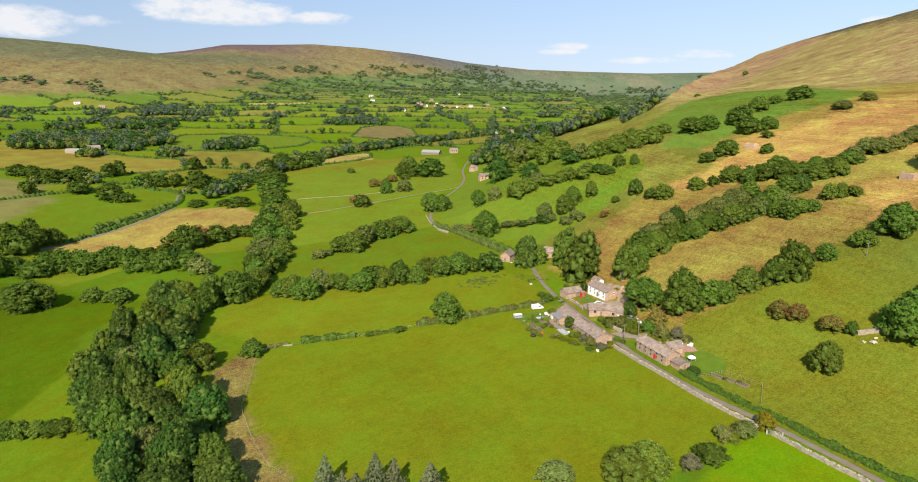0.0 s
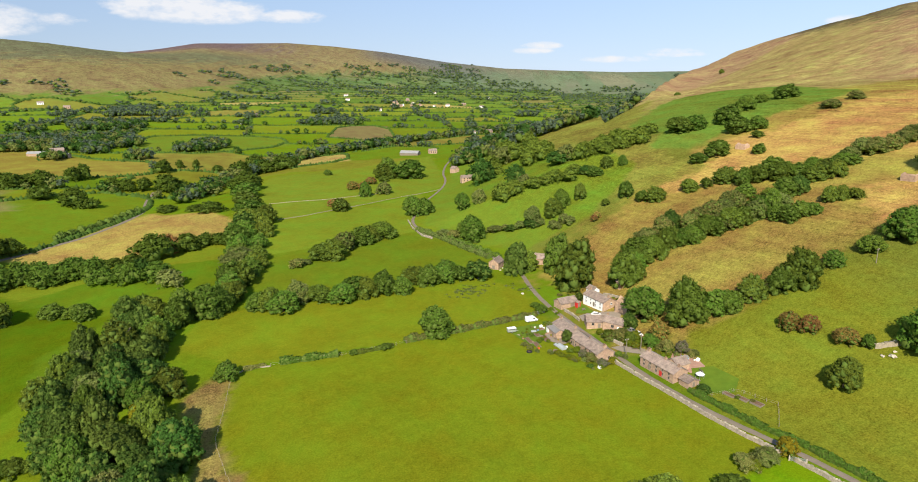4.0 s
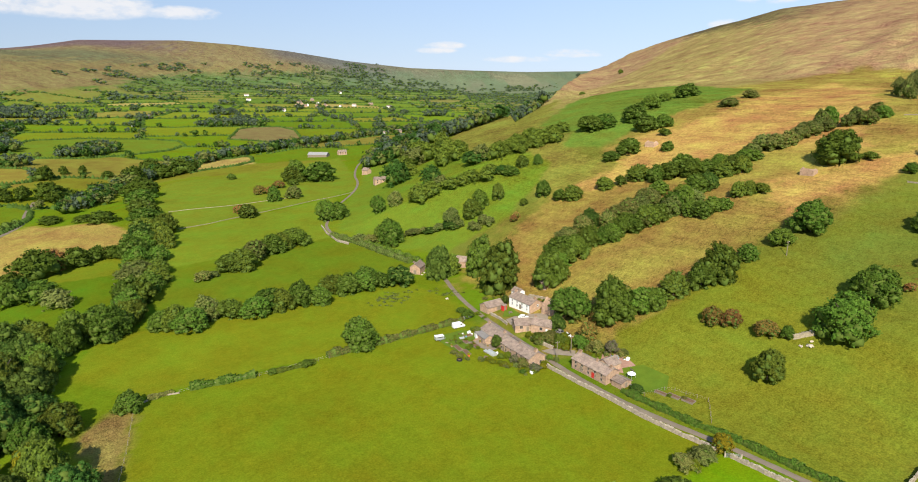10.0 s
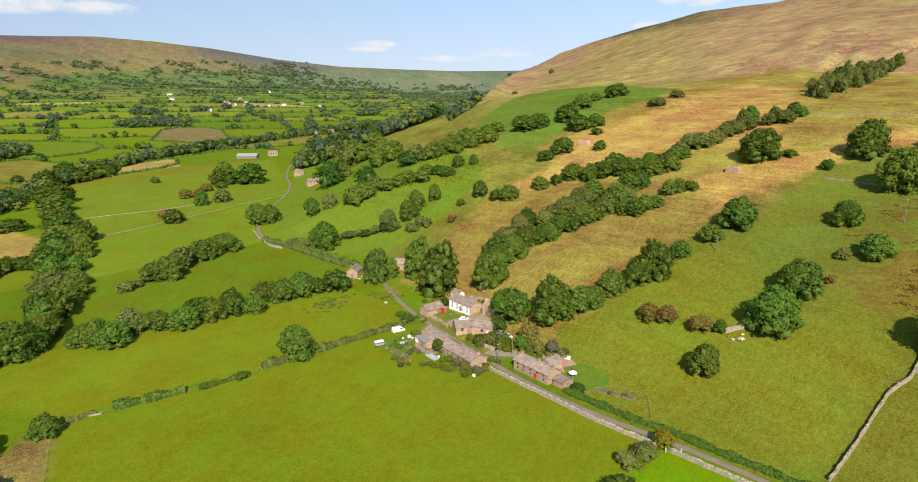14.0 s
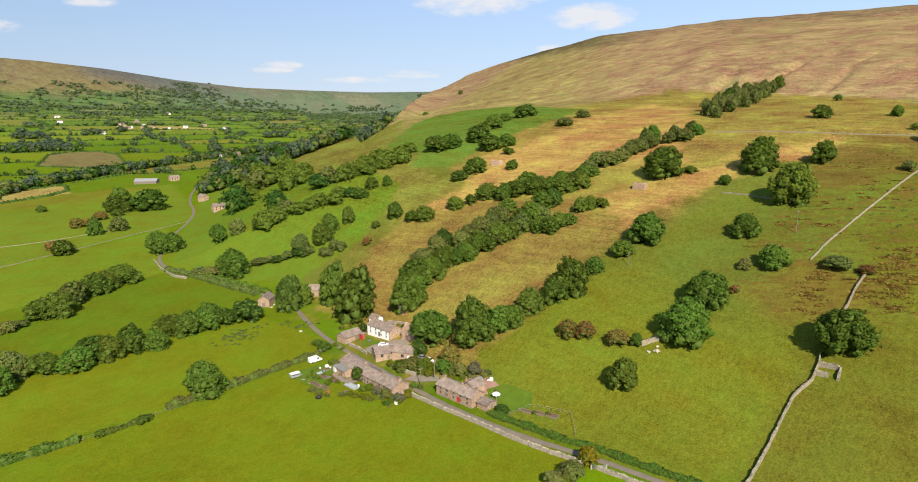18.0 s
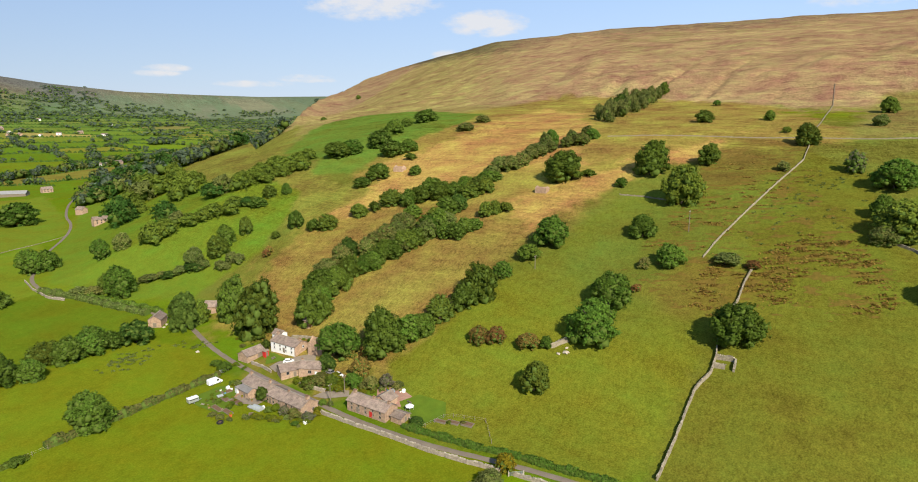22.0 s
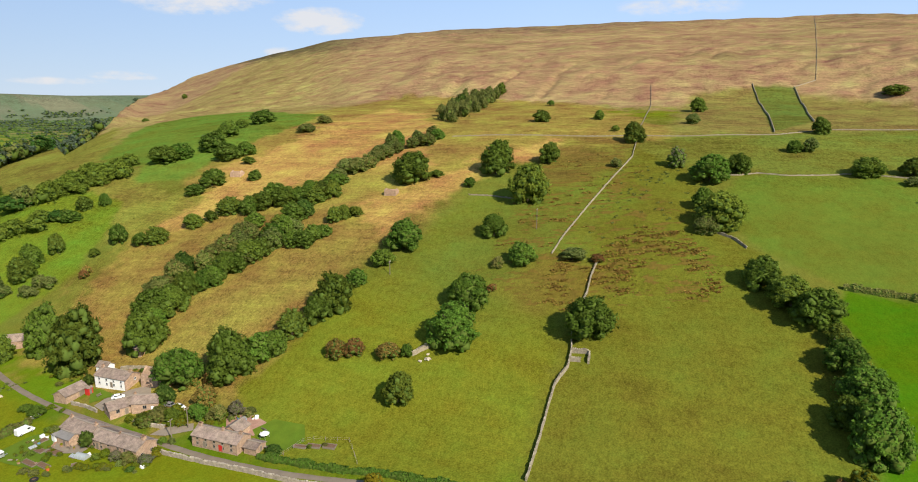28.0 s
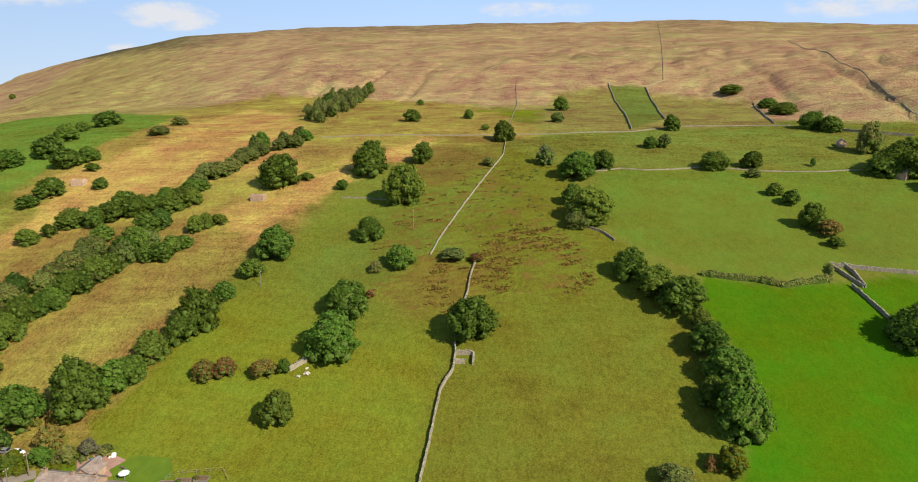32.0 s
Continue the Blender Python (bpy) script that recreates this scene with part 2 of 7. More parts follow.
GRASS = sward()
ASPHALT = paint("asphalt", (0.195, 0.158, 0.120), 0.95, 0.25, 2.5, 14.0, 0.2, spec=0.08)
STONE = paint("sandstone_rubble", (0.40, 0.275, 0.190), 0.9, 0.6, 0.9, 3.5, 0.5, per_object=0.12)


def leafy(name, colour, per_object=0.25, per_island=0.30):
    """Foliage: varied from tree to tree and spray to spray, letting some light through."""
    m = paint(name, colour, 0.8, 0.2, 4.0, 8.0, 0.0, per_object=per_object, per_island=per_island, spec=0.03)
    nt = m.node_tree
    bsdf, out = nt.nodes["Principled BSDF"], nt.nodes["Material Output"]
    source = bsdf.inputs["Base Color"].links[0].from_socket
    info, wide, add = nt.nodes.new("ShaderNodeObjectInfo"), nt.nodes.new("ShaderNodeMath"), nt.nodes.new("ShaderNodeMath")
    turn = nt.nodes.new("ShaderNodeHueSaturation")
    wide.operation, add.operation = "FRACT", "MULTIPLY_ADD"
    scale = nt.nodes.new("ShaderNodeMath")
    scale.operation = "MULTIPLY"
    scale.inputs[1].default_value = 7.31
    nt.links.new(info.outputs["Random"], scale.inputs[0])
    nt.links.new(scale.outputs[0], wide.inputs[0])
    nt.links.new(wide.outputs[0], add.inputs[0])
    add.inputs[1].default_value, add.inputs[2].default_value = 0.055, 0.470
    nt.links.new(add.outputs[0], turn.inputs["Hue"])
    nt.links.new(source, turn.inputs["Color"])
    source = turn.outputs[0]
    nt.links.new(source, bsdf.inputs["Base Color"])
    thin, mix = nt.nodes.new("ShaderNodeBsdfTranslucent"), nt.nodes.new("ShaderNodeMixShader")
    nt.links.new(source, thin.inputs["Color"])
    mix.inputs[0].default_value = 0.40
    nt.links.new(bsdf.outputs[0], mix.inputs[1])
    nt.links.new(thin.outputs[0], mix.inputs[2])
    nt.links.new(mix.outputs[0], out.inputs["Surface"])
    return m


LEAF = {
    "green": leafy("leaf_green", (0.113, 0.174, 0.024), 0.36),
    "dark": leafy("leaf_dark", (0.070, 0.122, 0.022)),
    "olive": leafy("leaf_olive", (0.178, 0.196, 0.054), 0.3),
    "brown": leafy("leaf_russet", (0.285, 0.185, 0.052), 0.3),
    "lime": leafy("leaf_lime", (0.150, 0.175, 0.014), 0.1),
    "gold": leafy("leaf_gold", (0.215, 0.200, 0.014), 0.1),
    "bare": leafy("leaf_sparse", (0.17, 0.165, 0.095), 0.1),
    "bracken": leafy("bracken_frond", (0.270, 0.190, 0.042), 0.1, 0.4),
    # the next two greens are blued and paled, distance haze painted into them
    "valley": leafy("leaf_hazed_blue_green", (0.098, 0.146, 0.092), 0.2),
    "hazed": leafy("leaf_far_haze", (0.125, 0.172, 0.112), 0.2),
    "spruce": leafy("needle_grey_green", (0.155, 0.172, 0.085), 0.15),
}
# darker leaf colour for crown and hedge cores, with inner shade painted in
INNER = paint("painted_crown_shade", (0.084, 0.124, 0.024), 0.95, 0.35, 1.2, 6.0, 0.0, spec=0.0)
BARK = paint("bark", (0.13, 0.105, 0.075), 0.9, 0.25, 0.8, 6.0, 0.5)
WALLSTONE = paint("drystone", (0.31, 0.262, 0.205), 0.9, 0.6, 0.8, 2.2, 0.8, 9.0, per_object=0.08)
FELLSTONE = paint("lichened_drystone", (0.260, 0.222, 0.160), 0.95, 0.6, 0.8, 2.2, 0.8, 9.0, per_object=0.15)
FELLCOPE = paint("lichened_coping", (0.345, 0.300, 0.222), 0.95, 0.4, 0.7, 4.0, 0.6, per_island=0.4)
COPING = paint("coping_stone", (0.40, 0.345, 0.270), 0.9, 0.35, 0.7, 4.0, 0.6, per_island=0.3)
TIMBER = paint("weathered_timber", (0.20, 0.165, 0.125), 0.85, 0.25, 0.7, 6.0, 0.3)

RENDERED = paint("white_render", (0.80, 0.79, 0.76), 0.85, 0.06, 3.0, 8.0, 0.1)
SLATE = paint("stone_slate_roof", (0.240, 0.182, 0.146), 0.8, 0.75, 1.7, 4.5, 0.8, 8.0, per_object=0.22)
RIDGE = paint("ridge_stone", (0.30, 0.25, 0.20), 0.85, 0.2, 0.8, 5.0, 0.2)
PALEROOF = paint("fibre_cement_roof", (0.27, 0.27, 0.265), 0.85, 0.2, 2.0, 5.0, 0.3)
BRICKPAVE = paint("red_brick_paving", (0.34, 0.200, 0.145), 0.9, 0.3, 1.0, 6.0, 0.3)
GREYSLATE = paint("grey_slate_roof", (0.21, 0.195, 0.185), 0.75, 0.25, 1.2, 5.0, 0.4)
WHITE = paint("white_paint", (0.78, 0.78, 0.77), 0.5, 0.06, 0.8, 6.0, 0.05, spec=0.4)
CARWHITE = paint("white_car_paint", (0.80, 0.80, 0.80), 0.25, 0.03, 1.5, 6.0, 0.0, spec=0.5)
RED = paint("red_paint", (0.48, 0.025, 0.02), 0.5, 0.12, 0.6, 6.0, 0.05, spec=0.4)
GALV = paint("galvanised_steel", (0.55, 0.57, 0.58), 0.4, 0.12, 0.6, 5.0, 0.05, metal=0.6)
RUBBER = paint("black_rubber", (0.02, 0.02, 0.02), 0.8, 0.1, 0.3, 4.0, 0.0)
CLAY = paint("clay_pot", (0.32, 0.19, 0.12), 0.8, 0.15, 0.3, 4.0, 0.0)
SOIL = paint("garden_soil", (0.16, 0.095, 0.055), 0.95, 0.3, 0.8, 6.0, 0.5)
LAWN = paint("garden_lawn", (0.096, 0.150, 0.012), 0.95, 0.25, 3.0, 9.0, 0.3, spec=0.1)
YARD = paint("gravel_yard", (0.25, 0.205, 0.155), 0.95, 0.25, 1.5, 9.0, 0.4)
ORANGE = paint("orange_plastic", (0.55, 0.13, 0.04), 0.5, 0.1, 0.5, 4.0, 0.0)
BLUE = paint("blue_plastic", (0.12, 0.28, 0.42), 0.5, 0.1, 0.5, 4.0, 0.0)
FILM = paint("polythene_film", (0.34, 0.37, 0.37), 0.35, 0.1, 0.9, 5.0, 0.1, spec=0.5)


def glass_pane(name, tint=(0.02, 0.025, 0.03)):
    m = bpy.data.materials.new(name)
    m.use_nodes = True
    b = m.node_tree.nodes["Principled BSDF"]
    b.inputs["Base Color"].default_value = (*tint, 1)
    b.inputs["Roughness"].default_value, b.inputs["Specular IOR Level"].default_value = 0.06, 0.8
    return m


GLASS = glass_pane("window_glass")


# ---- the lie of the land ----
FOOT = [(210, -150), (150, 10), (112, 85), (91, 124), (79, 147), (58, 182), (44, 227), (31, 298), (14, 336), (-16, 385), (-18, 420), (-4, 522), (4, 640), (30, 720), (95, 820), (230, 980), (470, 1230), (850, 1600), (1500, 2300), (2900, 3900)]
SLOPE_S = [-5000, -1400, -800, -450, -290, -235, -205, -178, -145, -60, 0, 20, 53, 112, 150, 200, 250, 300, 350, 480, 5000]
SLOPE_Z = [40, 40, 22, 6, 0, -4, -8, -8, -2.5, -1, 0, 3, 17, 37, 47, 60, 70, 75, 79, 94, 100]
FELL_AZ = [-180, -80, -45, -34, -29, -23, -17, -10, 10, 14, 16, 17.5, 18.7, 20.2, 22.2, 24, 27, 30, 35, 44, 58, 75, 92, 120, 180]
FELL_D1 = [900, 1300, 1500, 1500, 1500, 1600, 1800, 2400, 2400, 520, 560, 600, 640, 700, 750, 780, 780, 760, 690, 610, 545, 530, 430, 420, 900]
FELL_D2 = [1900, 2500, 2700, 2700, 2700, 2750, 2800, 2850, 2850, 640, 720, 850, 1100, 1500, 1700, 1850, 1800, 1750, 1700, 1600, 1500, 1450, 1400, 1400, 1900]
FELL_UP = [2.2, 2.5, 2.8, 2.7, 2.3, 1.55, 0.4, -1.4, -1.8, -4.1, -2.9, -1.8, -0.85, -0.05, 0.6, 1.5, 2.55, 3.35, 4.55, 5.35, 5.85, 5.9, 4.7, 4.0, 2.2]
FAR_AZ = [-180, -40, -26, -22, -19, -12, -8, -4, 1, 6, 11, 16, 24, 180]
FAR_UP = [0.3, 0.8, 1.5, 1.9, 2.4, 2.5, 2.25, 1.8, 1.0, 0.45, 0.25, 0.1, 0.2, 0.3]
FAR_D = [2850, 2850, 2850, 2400, 2250, 2300, 2350, 2450, 2700, 3000, 3200, 3200, 2850, 2850]
EYE_Z = 86.0


def offset_from_foot(x, y):
    """Signed distance from the foot of the fell, positive uphill."""
    best, side = np.full(x.shape, 1e9), np.zeros(x.shape)
    for (ax, ay), (bx, by) in zip(FOOT, FOOT[1:]):
        dx, dy = bx - ax, by - ay
        k = np.clip(((x - ax) * dx + (y - ay) * dy) / (dx * dx + dy * dy), 0, 1)
        d = np.hypot(x - ax - k * dx, y - ay - k * dy)
        near = d < best
        side = np.where(near, np.sign((x - ax) * dy - (y - ay) * dx), side)
        best = np.where(near, d, best)
    return best * side


def eased(k):
    k = np.clip(k, 0, 1)
    return k * k * (3 - 2 * k)


def swell(x, y, size, seed):
    """Smooth rolling waves of about that size, between -1 and 1."""
    out = np.zeros(np.shape(x))
    for i in range(5):
        a = seed * 1.7 + i * 2.4
        f = 6.283 / size * (0.7 + 0.23 * i)
        out = out + np.sin(f * (x * math.cos(a) + y * math.sin(a)) + 3 * i + seed + 1.3 * np.sin(f * 0.6 * (y * math.cos(a) - x * math.sin(a)) + i))
    return out / 5


def heights(x, y):
    """The height of the ground over a plan position."""
    x, y = np.asarray(x, float), np.asarray(y, float)
    s = offset_from_foot(x, y)
    z = sum(np.interp(s + o, SLOPE_S, SLOPE_Z) for o in (-9, -3, 3, 9)) / 4
    d, az = np.hypot(x, y), np.degrees(np.arctan2(x, y))
    d2 = np.interp(az, FELL_AZ, FELL_D2)
    top = EYE_Z + d2 * np.tan(np.radians(np.interp(az, FELL_AZ, FELL_UP)))
    d1 = np.interp(az, FELL_AZ, FELL_D1)
    k = np.clip((d - d1) / (d2 - d1), 0, 1.0)
    z = z + (top - z) * (k * (1.35 - 0.35 * k * k)) * (k < 1) + (top - z) * (k >= 1)
    fell = eased((d - d1 + 150) / 400)
    z = z + fell * 2.2 * swell(x, y, 120, 3) + fell * 5.5 * np.abs(swell(x, y, 75, 8)) * eased((d1 + 350 - d) / 250) * eased((d2 - d) / 300) + 0.5 * swell(x, y, 70, 1) * eased((np.abs(s) - 15) / 60)
    z = np.maximum(z - np.maximum(0, d - d2) * np.interp(az, [11, 14, 25, 30], [0.02, 0.075, 0.075, 0.02]) * (k >= 1), np.minimum(z, -10))
    # becks cut into the edge of the moor, running straight down it
    along = (-0.40 * x + 0.92 * y + 10 * swell(x, y, 110, 5)) / 47
    cut = np.maximum(0, 1 - np.abs(along % 1 - 0.5) / 0.12) * np.abs(np.sin(np.floor(along) * 12.9)) ** 2
    z = z - 3.6 * cut * eased((d - d1 + 60 + 40 * swell(x, y, 90, 6)) / 70) * eased((d1 + 190 + 60 * swell(x, y, 70, 9) - d) / 110) * eased((az - 24) / 8) * eased((150 - az) / 20)
    far = EYE_Z + 3850 * np.tan(np.radians(np.interp(az, FAR_AZ, FAR_UP)))
    z = z + np.maximum(far - z, 0) * eased((d - np.interp(az, FAR_AZ, FAR_D)) / (3850 - np.interp(az, FAR_AZ, FAR_D)))
    return z


def ground_z(x, y):
    return float(heights(np.array([x]), np.array([y]))[0])


def spread(low, near_low, near_high, high, step, grow, most):
    """Grid lines: even in the near stretch, wider and wider outside it."""
    mid = list(np.arange(near_low, near_high, step))
    up, v, d = [], near_high, step
    while v < high:
        up.append(v)
        d = min(d * grow, most(v - near_high))
        v += d
    down, v, d = [], near_low, step
    while v > low:
        d = min(d * grow, most(near_low - v))
        v -= d
        down.append(v)
    return np.array(down[::-1] + mid + up + [high])


PASTURE, LUSH, OLIVE, MEADOW = (0.139, 0.163, 0.008), (0.062, 0.128, 0.004), (0.124, 0.127, 0.015), (0.112, 0.150, 0.009)
HAY, ROUGH, FELL, HEATHER = (0.360, 0.222, 0.066), (0.245, 0.180, 0.042), (0.302, 0.192, 0.098), (0.130, 0.090, 0.088)
# name, colour, feather in metres, how ragged the edge is, outline on the plan
FIELDS = [
    ("hill slope", ROUGH, 14, 10, [(52, 205), (90, 200), (140, 215), (215, 245), (300, 210), (330, 190), (420, 300), (420, 520), (260, 500), (95, 330), (42, 300)]),
    ("mid slope", (0.185, 0.174, 0.032), 12, 10, [(60, 490), (75, 560), (115, 680), (200, 800), (225, 690), (154, 523), (139, 437), (129, 402), (149, 330), (90, 345), (75, 400)]),
    ("upper pasture", (0.120, 0.172, 0.024), 5, 4, [(130, 470), (154, 523), (196, 590), (240, 640), (275, 620), (297, 555), (283, 451), (237, 420), (205, 413), (168, 397), (141, 387), (129, 402), (139, 437)]),
    ("lane pastures", (0.128, 0.178, 0.016), 5, 3, [(38, 320), (74, 333), (90, 350), (112, 385), (100, 420), (96, 464), (84, 500), (75, 545), (55, 640), (20, 690), (6, 540), (-10, 440), (-10, 385), (18, 338)]),
    ("tan bank", HAY, 10, 9, [(218, 275), (275, 330), (325, 390), (335, 440), (262, 412), (234, 392), (167, 380), (145, 352), (106, 338), (124, 322), (166, 322), (192, 310)]),
    ("tan bank", HAY, 8, 8, [(165, 262), (192, 262), (228, 252), (300, 250), (270, 232), (200, 240), (150, 232), (128, 232), (126, 244)]),
    ("rough bank", (0.242, 0.186, 0.042), 6, 6, [(70, 225), (100, 222), (150, 232), (165, 262), (133, 262), (90, 258), (72, 248)]),
    ("fellside pasture", (0.139, 0.150, 0.014), 7, 5, [(62, 186), (80, 206), (99, 210), (133, 216), (152, 214), (200, 226), (234, 206), (294, 203), (190, 165), (142, 140), (103, 123), (91, 124), (70, 164)]),
    ("fellside pasture", (0.118, 0.134, 0.019), 40, 6, [(132, 218), (152, 216), (200, 228), (236, 208), (290, 203), (190, 163), (150, 148), (135, 180)]),
    ("sheepfold pasture", OLIVE, 5, 3, [(294, 203), (275, 165), (232, 140), (222, 118), (206, 100), (182, 82), (167, 70), (145, 60), (120, 62), (103, 100), (98, 124), (142, 140), (190, 165)]),
    ("lush meadow", LUSH, 2, 0.5, [(214, 87), (219, 66), (231, 48), (246, 29), (236, 8), (180, -40), (110, 0), (120, 62), (150, 62), (172, 66), (185, 72), (198, 84)]),
    ("east pasture", (0.112, 0.144, 0.018), 2, 1, [(284, 146), (314, 85), (342, 41), (345, 0), (246, 0), (241, 50), (222, 68), (215, 90), (225, 121), (250, 144)]),
    ("upper east pasture", (0.135, 0.145, 0.024), 3, 1, [(325, 196), (375, 130), (403, 63), (390, 20), (350, 20), (342, 41), (316, 86), (288, 143)]),
    ("top pasture", (0.190, 0.152, 0.042), 14, 5, [(325, 200), (400, 235), (490, 262), (520, 235), (520, 123), (415, 91), (375, 132)]),
    ("walled pasture", (0.118, 0.140, 0.026), 3, 1, [(362, 160), (480, 208), (528, 232), (533, 203), (495, 185), (408, 153)]),
    ("lane meadow", (0.142, 0.180, 0.016), 3, 1, [(-106, 403), (-59, 450), (-28, 481), (3, 515), (1, 603), (-9, 725), (-80, 640), (-154, 600), (-125, 448)]),
    ("lower meadow", (0.142, 0.184, 0.014), 2, 0.5, [(-82, 285), (-106, 398), (-28, 475), (-14, 500), (-12, 440), (-18, 400), (-14, 372), (-64, 318)]),
    ("west meadow", (0.118, 0.165, 0.010), 4, 2, [(-340, 440), (-275, 525), (-226, 525), (-210, 480), (-218, 410), (-227, 350), (-262, 340)]),
    ("west rough", (0.175, 0.158, 0.050), 12, 6, [(-420, 554), (-338, 520), (-292, 458), (-290, 428), (-275, 340), (-400, 400)]),
    ("west bank", (0.205, 0.165, 0.03), 10, 5, [(-555, 790), (-526, 835), (-359, 690), (-279, 690), (-260, 595), (-357, 576), (-440, 581)]),
    ("knoll", (0.122, 0.165, 0.016), 8, 2, [(-392, 852), (-379, 934), (-223, 946), (-189, 864), (-262, 758), (-329, 756)]),
    ("hay field", (0.325, 0.245, 0.070), 4, 2, [(-144, 660), (-163, 811), (-106, 780), (-94, 700)]),
    ("ploughland", (0.165, 0.13, 0.05), 5, 2, [(-157, 955), (-162, 1114), (-84, 1128), (-52, 930)]),
    ("hay meadow", PASTURE, 1.5, 0.4, [(-67, 198), (-53, 204), (-14, 217), (34, 238), (44, 222), (52, 196), (62, 172), (76, 147), (60, 136), (48, 128), (15, 122), (-38, 128), (-59, 159)]),
    ("sheep meadow", (0.148, 0.172, 0.009), 1.5, 0.4, [(-92, 248), (-76, 257), (-46, 262), (18, 287), (36, 252), (33, 240), (-14, 218), (-66, 203), (-93, 220)]),
    ("river meadow", MEADOW, 1.5, 0.4, [(-86, 290), (-95, 330), (-30, 361), (-14, 374), (20, 318), (24, 300), (18, 289), (-46, 263), (-74, 260)]),
    ("hay field", (0.300, 0.215, 0.056), 3, 1.5, [(-231, 345), (-216, 410), (-206, 470), (-150, 440), (-128, 415), (-126, 376), (-150, 336), (-184, 340)]),
    ("river bank", (0.205, 0.152, 0.046), 3, 2, [(-48, 118), (-57, 140), (-66, 165), (-76, 182), (-72, 196), (-67, 198), (-59, 159), (-38, 128)]),
    ("lush field", (0.076, 0.118, 0.004), 2, 1, [(-128, 160), (-180, 160), (-300, 290), (-190, 285), (-130, 258), (-142, 226), (-128, 195)]),
    ("corner field", (0.125, 0.20, 0.004), 2, 1, [(60, 134), (76, 146), (90, 122), (100, 90), (60, 100), (46, 118)]),
]


def inside(x, y, outline):
    """Signed distance to an outline, positive inside."""
    best, odd = np.full(x.shape, 1e9), np.zeros(x.shape, bool)
    for (ax, ay), (bx, by) in zip(outline, outline[1:] + outline[:1]):
        dx, dy = bx - ax, by - ay
        k = np.clip(((x - ax) * dx + (y - ay) * dy) / (dx * dx + dy * dy + 1e-9), 0, 1)
        best = np.minimum(best, np.hypot(x - ax - k * dx, y - ay - k * dy))
        if dy:
            odd ^= ((ay > y) != (by > y)) & (x < ax + (y - ay) * dx / dy)
    return np.where(odd, best, -best)


PATCH = (150.0, 116.0, radians(-14))


def patchwork(x, y):
    """The small fields of the valley floor: for each place its field's number, and how far the nearest boundary is."""
    w, h, a = PATCH
    u, v = (x * math.cos(a) - y * math.sin(a)) / w, (x * math.sin(a) + y * math.cos(a)) / h
    iu, iv = np.floor(u), np.floor(v)
    d1, d2, name = np.full(x.shape, 1e9), np.full(x.shape, 1e9), np.zeros(x.shape)
    for du in (-1, 0, 1):
        for dv in (-1, 0, 1):
            cu, cv = iu + du, iv + dv
            key = np.sin(cu * 127.1 + cv * 311.7) * 43758.5
            ru, rv = key - np.floor(key), np.sin(cu * 269.5 + cv * 183.3) * 27183.1
            rv = rv - np.floor(rv)
            d = np.maximum(np.abs(u - cu - 0.15 - 0.7 * ru) * w, np.abs(v - cv - 0.15 - 0.7 * rv) * h * 1.3) + 0.25 * np.hypot((u - cu - 0.15 - 0.7 * ru) * w, (v - cv - 0.15 - 0.7 * rv) * h)
            closer = d < d1
            d2 = np.where(closer, d1, np.minimum(d2, d))
            name = np.where(closer, key - np.floor(key), name)
            d1 = np.where(closer, d, d1)
    return name, d2 - d1


